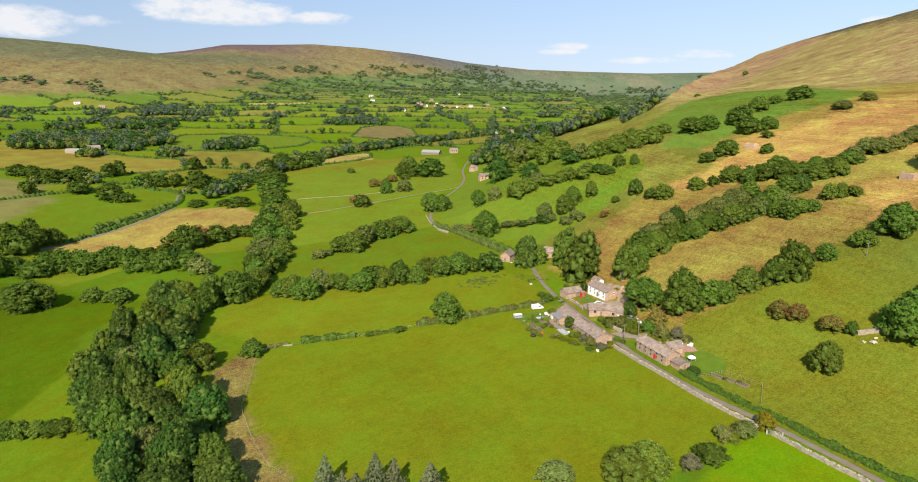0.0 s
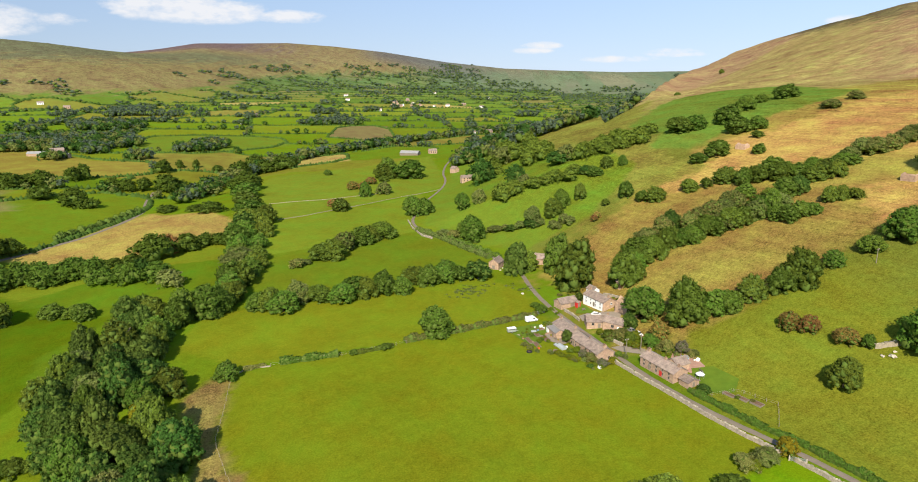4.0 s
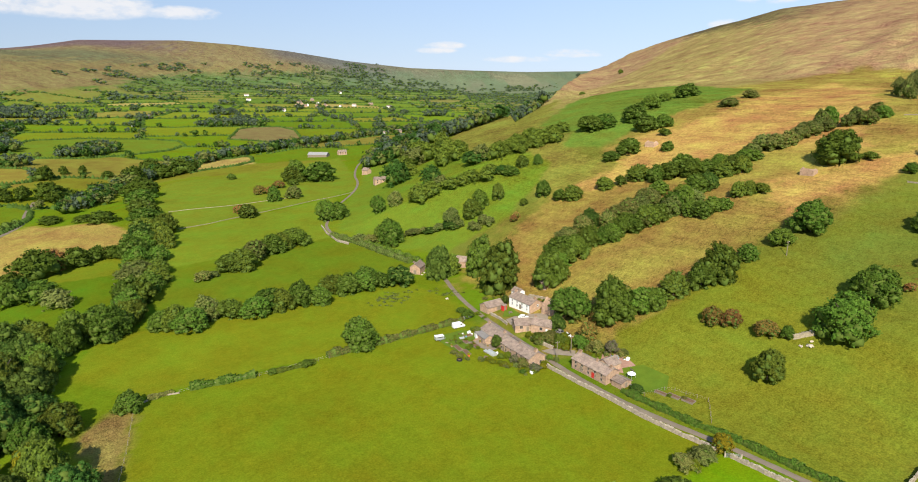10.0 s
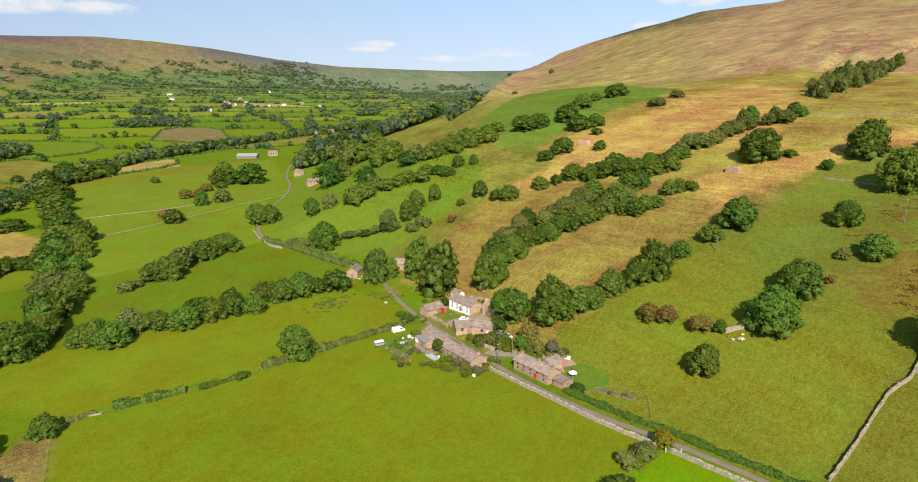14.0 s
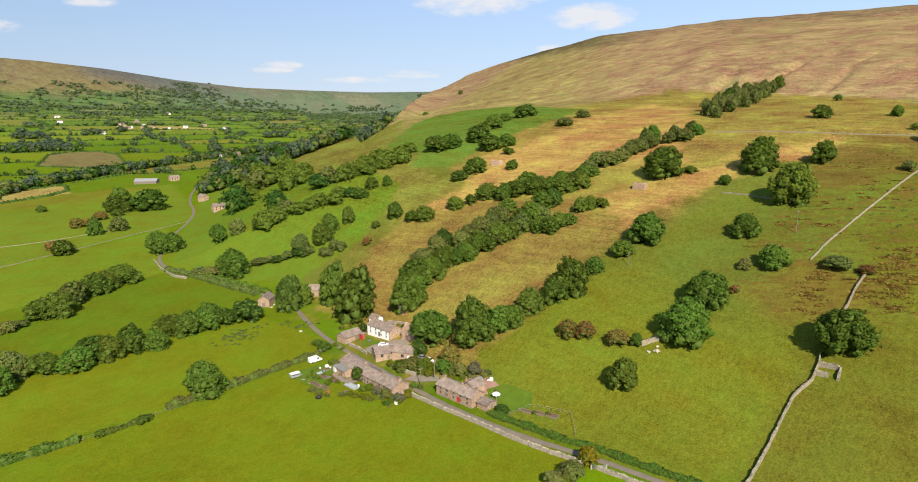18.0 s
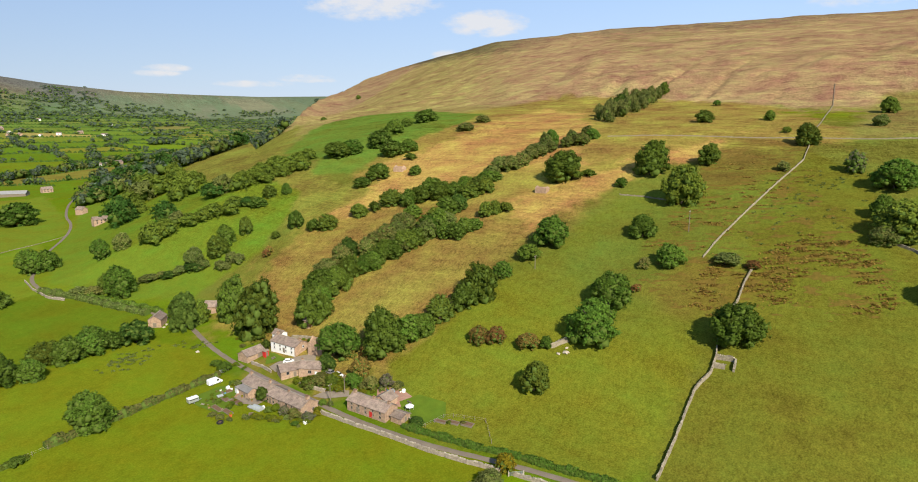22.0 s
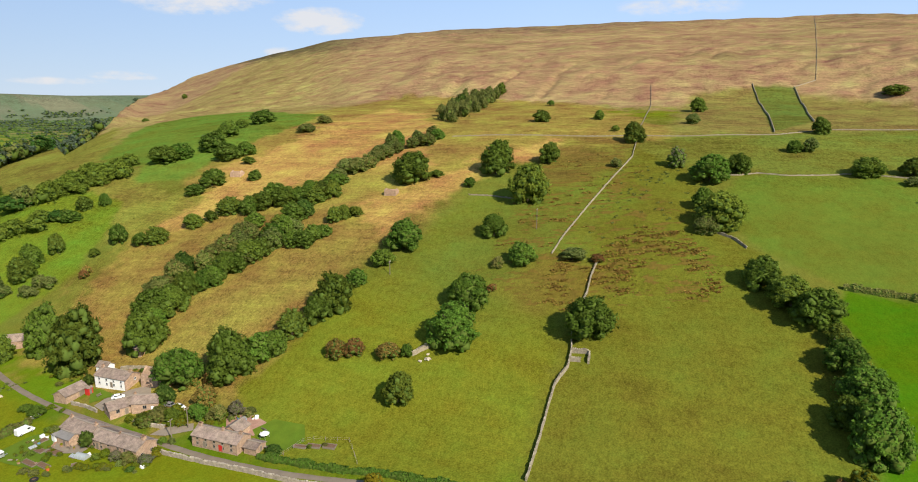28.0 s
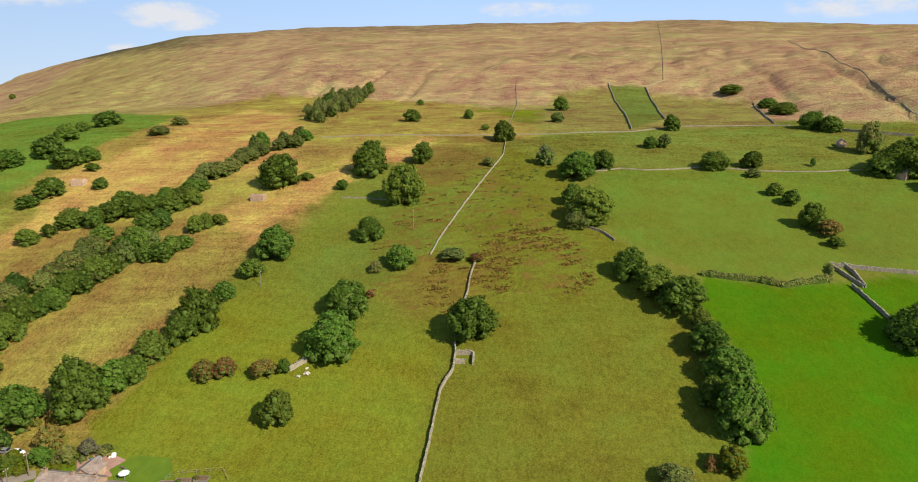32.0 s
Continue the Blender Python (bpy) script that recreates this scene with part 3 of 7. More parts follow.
def cover_of(x, y, z):
    s, d, az = offset_from_foot(x, y), np.hypot(x, y), np.degrees(np.arctan2(x, y))
    wob = swell(x, y, 37, 7) + 0.7 * swell(x, y, 13, 11) + 0.5 * swell(x, y, 5.3, 5)
    name, _ = patchwork(x, y)
    name = np.where(d < 640, name * 0.5, name)
    c = np.zeros((len(x), 3)) + MEADOW
    for low, colour in ((0.0, (0.125, 0.180, 0.008)), (0.22, (0.155, 0.185, 0.012)), (0.40, (0.100, 0.155, 0.008)), (0.55, (0.170, 0.168, 0.018)), (0.70, (0.130, 0.165, 0.010)), (0.80, (0.19, 0.165, 0.03)), (0.88, (0.12, 0.175, 0.01)), (0.955, (0.29, 0.23, 0.06))):
        c[name >= low] = np.array(colour) * 0.92
    # valley haze painted into the field colours: brighter the farther off
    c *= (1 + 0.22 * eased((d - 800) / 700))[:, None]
    # greyer and bluer with distance, from the same painted haze
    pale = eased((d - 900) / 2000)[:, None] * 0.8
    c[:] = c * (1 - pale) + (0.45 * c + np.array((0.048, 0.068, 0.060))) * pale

    def lay(weight, colour):
        w = np.clip(weight, 0, 1)[:, None]
        c[:] = c * (1 - w) + np.array(colour) * w

    # the far side of the valley: rough brown grazing high up, dark heather on the farthest tops
    lay(eased((z - 44 - np.clip((d - 1900) / 25, 0, 45) + 10 * wob) / 16) * (s < 0), (0.200, 0.155, 0.066))
    # cloud shadow over the tops, painted as a darker ground colour
    lay(eased((z - 112 + 22 * wob) / 40) * (s < 0), (0.130, 0.128, 0.068))
    lay(eased((z - 105 + 14 * wob) / 40) * eased((d - 2900) / 300) * (s < 0), (0.19, 0.145, 0.07))
    lay(eased((z - 150 + 20 * wob) / 40) * eased((d - 3100) / 250) * eased((-9 - az + 3 * wob) / 8), HEATHER)
    lay(eased((d - 3250) / 250) * eased((az - -7) / 3) * eased((6 - az) / 5), (0.125, 0.112, 0.094))
    # the near fell
    lay(eased((s - 335 + 22 * wob) / 50), FELL)
    lay(eased((s - 95 + 12 * wob) / 40) * eased((d - 620) / 120), FELL)
    lay(eased((az - 15.5 + 1.2 * wob) / 1.5) * eased((d - 640) / 60) * (d < 2300), FELL)
    lay(eased((s - 480 + 30 * wob) / 60) * 0.6 * eased(0.5 + swell(x, y * 0.35, 60, 21)), (0.20, 0.155, 0.062))
    lay(eased((40 - az) / 12) * (s > 100) * (d > 420) * 0.75, (0.300, 0.232, 0.080))
    lay(eased((z - 178 + 26 * wob + 14 * swell(x, y, 300, 2)) / 36) * (s > 0) * 0.75, (0.170, 0.118, 0.068))
    lay(eased((z - 150 + 20 * wob) / 26) * (s > 0) * eased((41 - az) / 10) * eased((az - 22) / 8), (0.085, 0.070, 0.040))
    lay(eased((s - 215) / 60) * eased((620 - y) / 150) * (y > 330) * 0.55, FELL)
    lay(eased((s - 8) / 14) * eased((y + 140) / 40) * eased((640 - d) / 80) * eased((330 - s) / 60) * 0.9, (0.135, 0.140, 0.024))
    lay(eased((s - 130) / 50) * eased((400 - s) / 120) * eased((d - 480) / 120) * eased((38 - az) / 8) * eased((az - 14) / 3) * 0.55 * eased(0.6 + wob), (0.235, 0.188, 0.060))
    lay(eased((s - 275 + 8 * wob) / 30) * eased((210 - y) / 60) * eased((y + 300) / 100) * eased((900 - d) / 200), FELL)
    # far end of the valley washed blue-grey, distance haze put into the cover
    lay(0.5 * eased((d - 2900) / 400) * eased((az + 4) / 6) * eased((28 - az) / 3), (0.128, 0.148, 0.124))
    for title, colour, feather, ragged, outline in FIELDS:
        ox, oy = np.array(outline).T
        near = (x > ox.min() - 30) & (x < ox.max() + 30) & (y > oy.min() - 30) & (y < oy.max() + 30)
        w = np.zeros(len(x))
        w[near] = eased((inside(x[near], y[near], outline) + ragged * wob[near] + feather / 2) / feather)
        lay(w, colour)
    wet = eased((inside(x, y, [(262, 236), (300, 238), (306, 206), (262, 194), (232, 200), (222, 216)]) + 6) / 12)
    lay(wet * 0.6, (0.14, 0.085, 0.022))
    sour = eased((inside(x, y, [(150, 176), (178, 172), (184, 150), (165, 144), (150, 156)]) + 5) / 10)
    lay(sour * 0.55, (0.165, 0.105, 0.022))
    zone = eased((inside(x, y, [(150, 205), (162, 190), (205, 218), (250, 222), (296, 206), (262, 175), (222, 128), (196, 104), (178, 118), (160, 134), (150, 160)]) + 16) / 30)
    bracken = np.maximum(zone, np.maximum(wet, sour))
    rough = np.maximum(eased((s - 300) / 80), 0.45 * eased((s - 20) / 40) * eased((y - 100) / 60))
    for title, amount in (("tan bank", 0.9), ("rough bank", 0.8), ("hill slope", 0.7), ("top pasture", 0.7), ("hay field", 0.45), ("river bank", 0.8), ("sheepfold pasture", 0.35), ("fellside pasture", 0.35), ("hay meadow", 0.05), ("lush meadow", 0.0), ("upper pasture", 0.55), ("mid slope", 0.8)):
        for other, colour, feather, ragged, outline in FIELDS:
            if other == title:
                w = eased((inside(x, y, outline) + 4) / 8)
                rough = rough * (1 - w) + amount * w
    rough = np.maximum(rough, eased((z - 40) / 30))
    return c, rough, bracken


def build_ground():
    far = lambda d: 7.0 + 0.00 * d if d < 700 else 7 + (d - 700) * 0.06
    xs = spread(-3950, -150, 400, 3950, 2.1, 1.06, far)
    ys = spread(-1500, 60, 430, 3950, 2.1, 1.06, far)
    gx, gy = np.meshgrid(xs, ys)
    x, y = gx.ravel(), gy.ravel()
    z = heights(x, y)
    n, m = len(xs), len(ys)
    i = (np.arange(m - 1)[:, None] * n + np.arange(n - 1)).ravel()
    quads = np.stack([i, i + 1, i + 1 + n, i + n], 1)
    me = bpy.data.meshes.new("ground")
    me.vertices.add(len(x))
    me.vertices.foreach_set("co", np.stack([x, y, z], 1).ravel())
    me.loops.add(quads.size)
    me.loops.foreach_set("vertex_index", quads.ravel())
    me.polygons.add(len(quads))
    me.polygons.foreach_set("loop_start", np.arange(0, quads.size, 4))
    me.polygons.foreach_set("loop_total", np.full(len(quads), 4))
    me.polygons.foreach_set("use_smooth", np.full(len(quads), True))
    me.update()
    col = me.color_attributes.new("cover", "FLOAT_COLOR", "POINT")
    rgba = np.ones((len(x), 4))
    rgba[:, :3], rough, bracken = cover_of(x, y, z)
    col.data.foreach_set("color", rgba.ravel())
    for name, values in (("rough", rough), ("bracken", bracken)):
        me.attributes.new(name, "FLOAT", "POINT").data.foreach_set("value", values.astype(np.float32))
    me.materials.append(GRASS)
    return tagged(new("ground", me), "green pasture, tan rough grazing and bracken over valley and fell", "ground", kind="structure")


build_ground()


# ---- lanes, walls, hedges ----


def part(name, bm, material, parent=None, label="", smooth=False):
    """Links a bmesh as one mesh object, under a thing if one is given."""
    me = bpy.data.meshes.new(name)
    bm.to_mesh(me)
    bm.free()
    for m in material if isinstance(material, (list, tuple)) else (material,):
        me.materials.append(m)
    if smooth:
        me.polygons.foreach_set("use_smooth", np.full(len(me.polygons), True))
    ob = new(name, me)
    if parent:
        ob.parent = parent
    return tagged(ob, label)


def mesh_from(verts, faces):
    bm = bmesh.new()
    vs = [bm.verts.new(v) for v in verts]
    for f in faces:
        bm.faces.new([vs[i] for i in f])
    return bm


def resample(points, step):
    pts = np.array(points, float)
    run = np.concatenate([[0], np.cumsum(np.hypot(*np.diff(pts, axis=0).T))])
    k = np.linspace(0, run[-1], max(2, int(run[-1] / step) + 1))
    return np.stack([np.interp(k, run, pts[:, 0]), np.interp(k, run, pts[:, 1])], 1)


def rounded(points, times=2):
    """A polyline with its corners cut round."""
    pts = [tuple(p) for p in points]
    for _ in range(times):
        out = [pts[0]]
        for (ax, ay), (bx, by) in zip(pts, pts[1:]):
            out += [(ax * 0.75 + bx * 0.25, ay * 0.75 + by * 0.25), (ax * 0.25 + bx * 0.75, ay * 0.25 + by * 0.75)]
        pts = out + [pts[-1]]
    return pts


def sideways(p):
    t = np.gradient(p, axis=0)
    t /= np.hypot(t[:, 0], t[:, 1])[:, None]
    return np.stack([t[:, 1], -t[:, 0]], 1)


def ribbon(name, points, width, material, label, category, lift=0.12, ragged=0.15):
    p = resample(rounded(points), 2.0)
    n = sideways(p)
    rows = []
    for f in (-0.5, -0.25, 0, 0.25, 0.5):
        wide = width * (1 + (ragged * np.sin(np.arange(len(p)) * 1.7 + f) * 0.4 if abs(f) == 0.5 else 0))
        q = p + n * f * np.reshape(wide * np.ones(len(p)), (-1, 1))
        rows.append(np.column_stack([q, heights(q[:, 0], q[:, 1]) + lift - (0.05 if abs(f) == 0.5 else 0)]))
    v = np.concatenate(rows)
    k = len(p)
    faces = [(r * k + i, (r + 1) * k + i, (r + 1) * k + i + 1, r * k + i + 1) for r in range(4) for i in range(k - 1)]
    return tagged(part(name, mesh_from(v.tolist(), [f[::-1] for f in faces]), material, smooth=True), label, category, kind="structure")


def drystone_wall(points, height=1.15, thick=0.5, label="grey drystone field wall with upright coping stones", step=1.1):
    """A field wall that follows the ground: a tapering body and a row of coping stones on it."""
    rng = np.random.default_rng(int(abs(points[0][0]) * 7 + abs(points[0][1])))
    p = resample(points, step)
    p = p + rng.normal(0, 0.05, p.shape)
    n, k = sideways(p), len(p)
    h = height * (1 + rng.normal(0, 0.07, k))
    base = heights(p[:, 0], p[:, 1])
    prof = ((-0.5, -0.25), (-0.36, 1.0), (0.36, 1.0), (0.5, -0.25))
    v = np.concatenate([np.column_stack([p + n * (thick * a + rng.normal(0, 0.02, k))[:, None], base + h * b]) for a, b in prof])
    faces = [(r * k + i, r * k + i + 1, (r + 1) * k + i + 1, (r + 1) * k + i) for r in range(3) for i in range(k - 1)]
    faces += [(0, k, 2 * k, 3 * k), (k - 1, 4 * k - 1, 3 * k - 1, 2 * k - 1)]
    thing = new("drystone_wall")
    thing.location = (p[0][0], p[0][1], base[0])
    m = Matrix.Translation(-Vector(thing.location))
    bm = mesh_from(v.tolist(), faces)
    bmesh.ops.transform(bm, matrix=m, verts=bm.verts)
    pale = "pale" in label
    part("wall_body", bm, WALLSTONE if pale else FELLSTONE, thing)
    caps, cf = [], []
    q = resample(p, 0.55)
    nq = sideways(q)
    top = heights(q[:, 0], q[:, 1]) + np.interp(np.arange(len(q)), np.linspace(0, len(q) - 1, k), h)
    for i in range(len(q)):
        if rng.random() < (0.1 if height > 0.7 else 0.75):
            continue
        t = np.array([-nq[i][1], nq[i][0]])
        a, b, up = thick * rng.uniform(0.34, 0.46), rng.uniform(0.15, 0.34), rng.uniform(0.12, 0.26) * min(1, height)
        o = len(caps)
        for z in (-0.05, up):
            for sa, sb in ((-1, -1), (1, -1), (1, 1), (-1, 1)):
                w = q[i] + nq[i] * a * sa * (0.9 if z > 0 else 1) + t * b * sb
                caps.append((w[0] - thing.location[0], w[1] - thing.location[1], top[i] + z - thing.location[2]))
        cf += [(o, o + 1, o + 5, o + 4), (o + 1, o + 2, o + 6, o + 5), (o + 2, o + 3, o + 7, o + 6), (o + 3, o, o + 4, o + 7), (o + 4, o + 5, o + 6, o + 7)]
    if caps:
        part("coping", mesh_from(caps, cf), COPING if pale else FELLCOPE, thing, "weathered coping stones")
    return tagged(thing, label, "field wall", "drystone walls")


def leaf_cards(points, normals, sizes, rng):
    """Small leaf sprays at the points: one slender triangle each."""
    k = len(points)
    n = normals + rng.normal(0, 0.32, (k, 3))
    n /= np.linalg.norm(n, axis=1)[:, None]
    a = np.cross(n, rng.normal(0, 1, (k, 3)))
    a /= np.linalg.norm(a, axis=1)[:, None] + 1e-9
    b = np.cross(n, a)
    s = np.reshape(sizes, (-1, 1))
    v = np.stack([points - a * s - b * s * 0.55, points + a * s - b * s * 0.6 + n * s * 0.25, points + b * s * 1.2], 1).reshape(-1, 3)
    f = np.arange(3 * k).reshape(-1, 3)
    return v, f


def fast_mesh(name, v, f):
    """A mesh out of arrays of corners and of triangles or quads."""
    me = bpy.data.meshes.new(name)
    me.vertices.add(len(v))
    me.vertices.foreach_set("co", np.asarray(v, np.float32).ravel())
    me.loops.add(f.size)
    me.loops.foreach_set("vertex_index", f.astype(np.int32).ravel())
    me.polygons.add(len(f))
    me.polygons.foreach_set("loop_start", np.arange(0, f.size, f.shape[1], dtype=np.int32))
    me.polygons.foreach_set("loop_total", np.full(len(f), f.shape[1], np.int32))
    me.update(calc_edges=True)
    return me


def clipped_hedge(points, height, width, leaf="green", label="thick green field hedge", gap=0.0):
    """A hedge: a lumpy core painted dark as inner shade, with leaf sprays all over it."""
    rng = np.random.default_rng(int(abs(points[0][0]) * 5 + abs(points[0][1]) * 3))
    p = resample(points, 1.2)
    n, k = sideways(p), len(p)
    base = heights(p[:, 0], p[:, 1])
    lump = 1 + 0.22 * np.sin(np.arange(k) * 0.9 + rng.uniform(0, 6)) + rng.normal(0, 0.12, k)
    thing = new("hedge")
    thing.location = (p[0][0], p[0][1], base[0])
    o = np.array(thing.location)
    prof = ((-0.42, -0.2), (-0.46, 0.45), (-0.2, 0.88), (0.2, 0.88), (0.46, 0.45), (0.42, -0.2))
    v = np.concatenate([np.column_stack([p + n * (width * a * lump)[:, None], base + height * b * lump]) for a, b in prof]) - o
    faces = [(r * k + i, r * k + i + 1, (r + 1) * k + i + 1, (r + 1) * k + i) for r in range(5) for i in range(k - 1)]
    faces += [tuple(r * k for r in range(6)), tuple(r * k + k - 1 for r in range(5, -1, -1))]
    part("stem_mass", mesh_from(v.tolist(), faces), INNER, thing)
    count = int(k * 40)
    i = rng.integers(0, k - 1, count)
    f = rng.random(count)
    a = rng.uniform(0, math.pi, count)
    c = p[i] * (1 - f)[:, None] + p[i + 1] * f[:, None]
    side, up = np.cos(a) * 0.5 * width * lump[i], np.sin(a) ** 0.7 * height * lump[i]
    pts = np.column_stack([c + n[i] * side[:, None], base[i] * (1 - f) + base[i + 1] * f + up]) - o
    nrm = np.column_stack([n[i] * np.cos(a)[:, None], np.sin(a)])
    v, q = leaf_cards(pts, nrm, rng.uniform(0.2, 0.42, count), rng)
    me = fast_mesh("foliage", v, q)
    me.materials.append(LEAF[leaf])
    new("foliage", me).parent = thing
    return tagged(thing, label, "hedge", "field hedges")


LANE = [(120, 70), (100, 105), (91.0, 123.7), (84.7, 135.6), (78.5, 146.7), (67.3, 163.4), (58.6, 180.8), (53.6, 194.6), (50.2, 206.6), (45.1, 222.0), (39.8, 240.4), (36.4, 256.0), (34.4, 272.5), (33.6, 287.0), (31.0, 297.0),
        (26.4, 308.4), (14.3, 332.4), (1.0, 352.0), (-9.3, 363.0), (-15.4, 380.0), (-18.7, 400.0), (-15.1, 423.4), (-12.0, 455.5), (0.6, 501.1), (5.6, 544.6), (2.4, 590.3), (10.1, 676.2), (30, 760)]
drystone_wall([(-20.6, 398.0), (-17.6, 380.0), (-11.6, 361.5), (-6.0, 354.5)], 0.9, 0.4, "pale drystone wall along the bending lane")
ribbon("road", LANE, 1.8, ASPHALT, "narrow worn grey tarmac lane between walls and verges", "road")
ribbon("farm_track", [(-235, 330), (-222, 373), (-212, 411), (-209, 470), (-222, 505), (-230, 540)], 3.0, ASPHALT, "pale farm track beside a hedge", "track")
drystone_wall([(50.2, 195.5), (55.2, 183.9), (60.6, 172.7), (65.3, 162.3), (70.0, 153.8), (74.2, 146.9)], 1.0, 0.5, "pale drystone wall along the lane")
drystone_wall([(76.8, 142.6), (82.0, 132.9), (87.4, 123.9), (92, 114), (104, 88)], 1.0, 0.5, "pale drystone wall along the lane")
drystone_wall([(72.2, 143.8), (73.5, 145.6), (75.6, 145.4)], 1.3, 0.7, "short pale drystone wall by the gateway")
drystone_wall([(101.9, 122.0), (112.8, 126.9), (123.0, 131.5), (130.9, 134.8), (137.3, 135.1), (142.8, 137.8), (149.1, 142.1)], 1.05, 0.45)
drystone_wall([(142.4, 137.6), (144.0, 135.2), (145.0, 133.2), (141.6, 131.4)], 1.2, 0.6, "grey drystone sheepfold wall beside the field wall")
drystone_wall([(139.6, 136.2), (141.2, 133.6)], 1.2, 0.6, "grey drystone sheepfold wall beside the field wall")
drystone_wall([(149.1, 142.1), (158, 145.6), (167.8, 149.0), (176.9, 153.3), (184.4, 155.8)], 0.95, 0.4)
drystone_wall([(179.4, 171.2), (193.3, 175.5), (223.6, 183.5), (253.2, 190.4), (278.8, 196.2), (300.1, 206.2), (308, 212)], 0.7, 0.28)
drystone_wall([(262, 300), (283.2, 263.2), (298.8, 235.6), (313.2, 213.9), (330.6, 184.7), (353.3, 154.5), (380.8, 137.2), (403.7, 104.8), (410, 84)], 0.5, 0.28, step=2.2)
drystone_wall([(528.7, 232.7), (479.9, 207.9), (420, 182), (358.5, 158.3)], 0.9, 0.45, step=2.2)
drystone_wall([(532.9, 203.2), (494.8, 184.8), (405.7, 152.8)], 0.9, 0.45, step=2.2)
drystone_wall([(498.2, 302.3), (441.8, 272.1), (364.6, 236.4), (318, 216)], 0.5, 0.3, step=2.2)
drystone_wall([(1050, 342), (919.6, 302.7), (666.5, 227.5), (551.4, 194.2), (535, 204)], 0.5, 0.3, "long drystone boundary wall running up the fell", step=4)
drystone_wall([(236, 139), (225.4, 134.7), (224.2, 125.4), (220.4, 119.2)], 0.8, 0.36)
drystone_wall([(239.1, 52.0), (235.7, 48.0), (231.3, 42.1)])
drystone_wall([(242.0, 48.5), (237.5, 44.8), (231.5, 41.6)])
drystone_wall([(239.9, 52.1), (243.0, 38.5), (247.0, 22.7), (252, -5)])
drystone_wall([(230.2, 45.2), (224.7, 40.2), (219.0, 35.6), (205, 24)])
drystone_wall([(274, 160), (281.7, 146.5), (287.8, 140.4), (290.6, 130.4), (307.4, 108.7), (316.0, 85.2), (324.2, 62.6), (336.7, 43.1), (345, 20)], 0.5, 0.28, step=2.0)
drystone_wall([(512.9, 118.8), (464.1, 106.1), (414.7, 93.0)], 0.8, 0.4, step=2.4)
drystone_wall([(760, 128), (634.6, 79.8), (551.9, 48.2), (471.6, 22.9)], 0.4, 0.25, "long drystone boundary wall running up the fell", step=4)
drystone_wall([(404.1, 62.1), (399.4, 42.0), (398.8, 27.0)], step=2.0)
drystone_wall([(114.6, 173.9), (121.6, 171.8)], 1.3, 0.8, "short ruined stretch of drystone wall")
drystone_wall([(199.7, 229.8), (204.7, 221.2), (208.1, 209.9)], 0.5, 0.32, "low tumbled drystone wall")
drystone_wall([(-66.3, 197.3), (-61.7, 201.9), (-56.0, 202.4)], 0.4, 0.35)
clipped_hedge([(-30.0, 209.6), (-24.0, 212.0), (-19.0, 214.6)], 1.0, 1.6)
clipped_hedge([(-64.0, 200.4), (-58.0, 203.4)], 1.0, 1.8, "olive")
drystone_wall([(-107.6, 410.8), (-87.2, 423.0), (-59.3, 449.7), (-28.1, 481.4), (0.0, 503)], 0.35, 0.25, step=2.4)
drystone_wall([(-120.9, 468.1), (-92.9, 474.7), (-40, 500)], 0.3, 0.2, step=2.4)
drystone_wall([(46.6, 203.4), (49.0, 199.0)], 1.2, 0.6, "short pale drystone garden wall")
clipped_hedge([(65.2, 176.0), (70.4, 166.2), (76.0, 156.0), (81.4, 148.6), (86.4, 138.5), (92.4, 128.2), (98, 118), (108, 98)], 1.5, 1.7, "green", "dense green hedge beside the lane")
clipped_hedge([(-15.2, 217.6), (-5.2, 221.2), (9.9, 228.2), (25.9, 235.2), (32.3, 238.0)], 1.8, 2.2, "olive", "loose olive-green field hedge")
clipped_hedge([(-53.5, 204.3), (-44.8, 206.0), (-36.1, 208.4)], 1.9, 2.4)
clipped_hedge([(26.6, 312.0), (17.0, 330.4), (4.6, 350.0), (-4.6, 361.0)], 1.9, 2.2, "green", "green hedge beside the bending lane")
clipped_hedge([(21.7, 313.5), (11.1, 331.8), (-1.3, 354.1), (-9.2, 366.2), (-15, 374)], 2.2, 2.8, "olive", "olive hedge beside the bending lane")
clipped_hedge([(-226.8, 391.7), (-221.8, 414.1), (-216.8, 442.6), (-213.7, 474.2)], 3.4, 4.0, "dark", "dense dark hedge beside the farm track")
clipped_hedge([(214.0, 87.4), (219.3, 71.8), (220.1, 63.3), (230.2, 51.0), (238, 52)], 1.9, 1.6, "olive", "overgrown grey-green wall-top hedge between pastures")


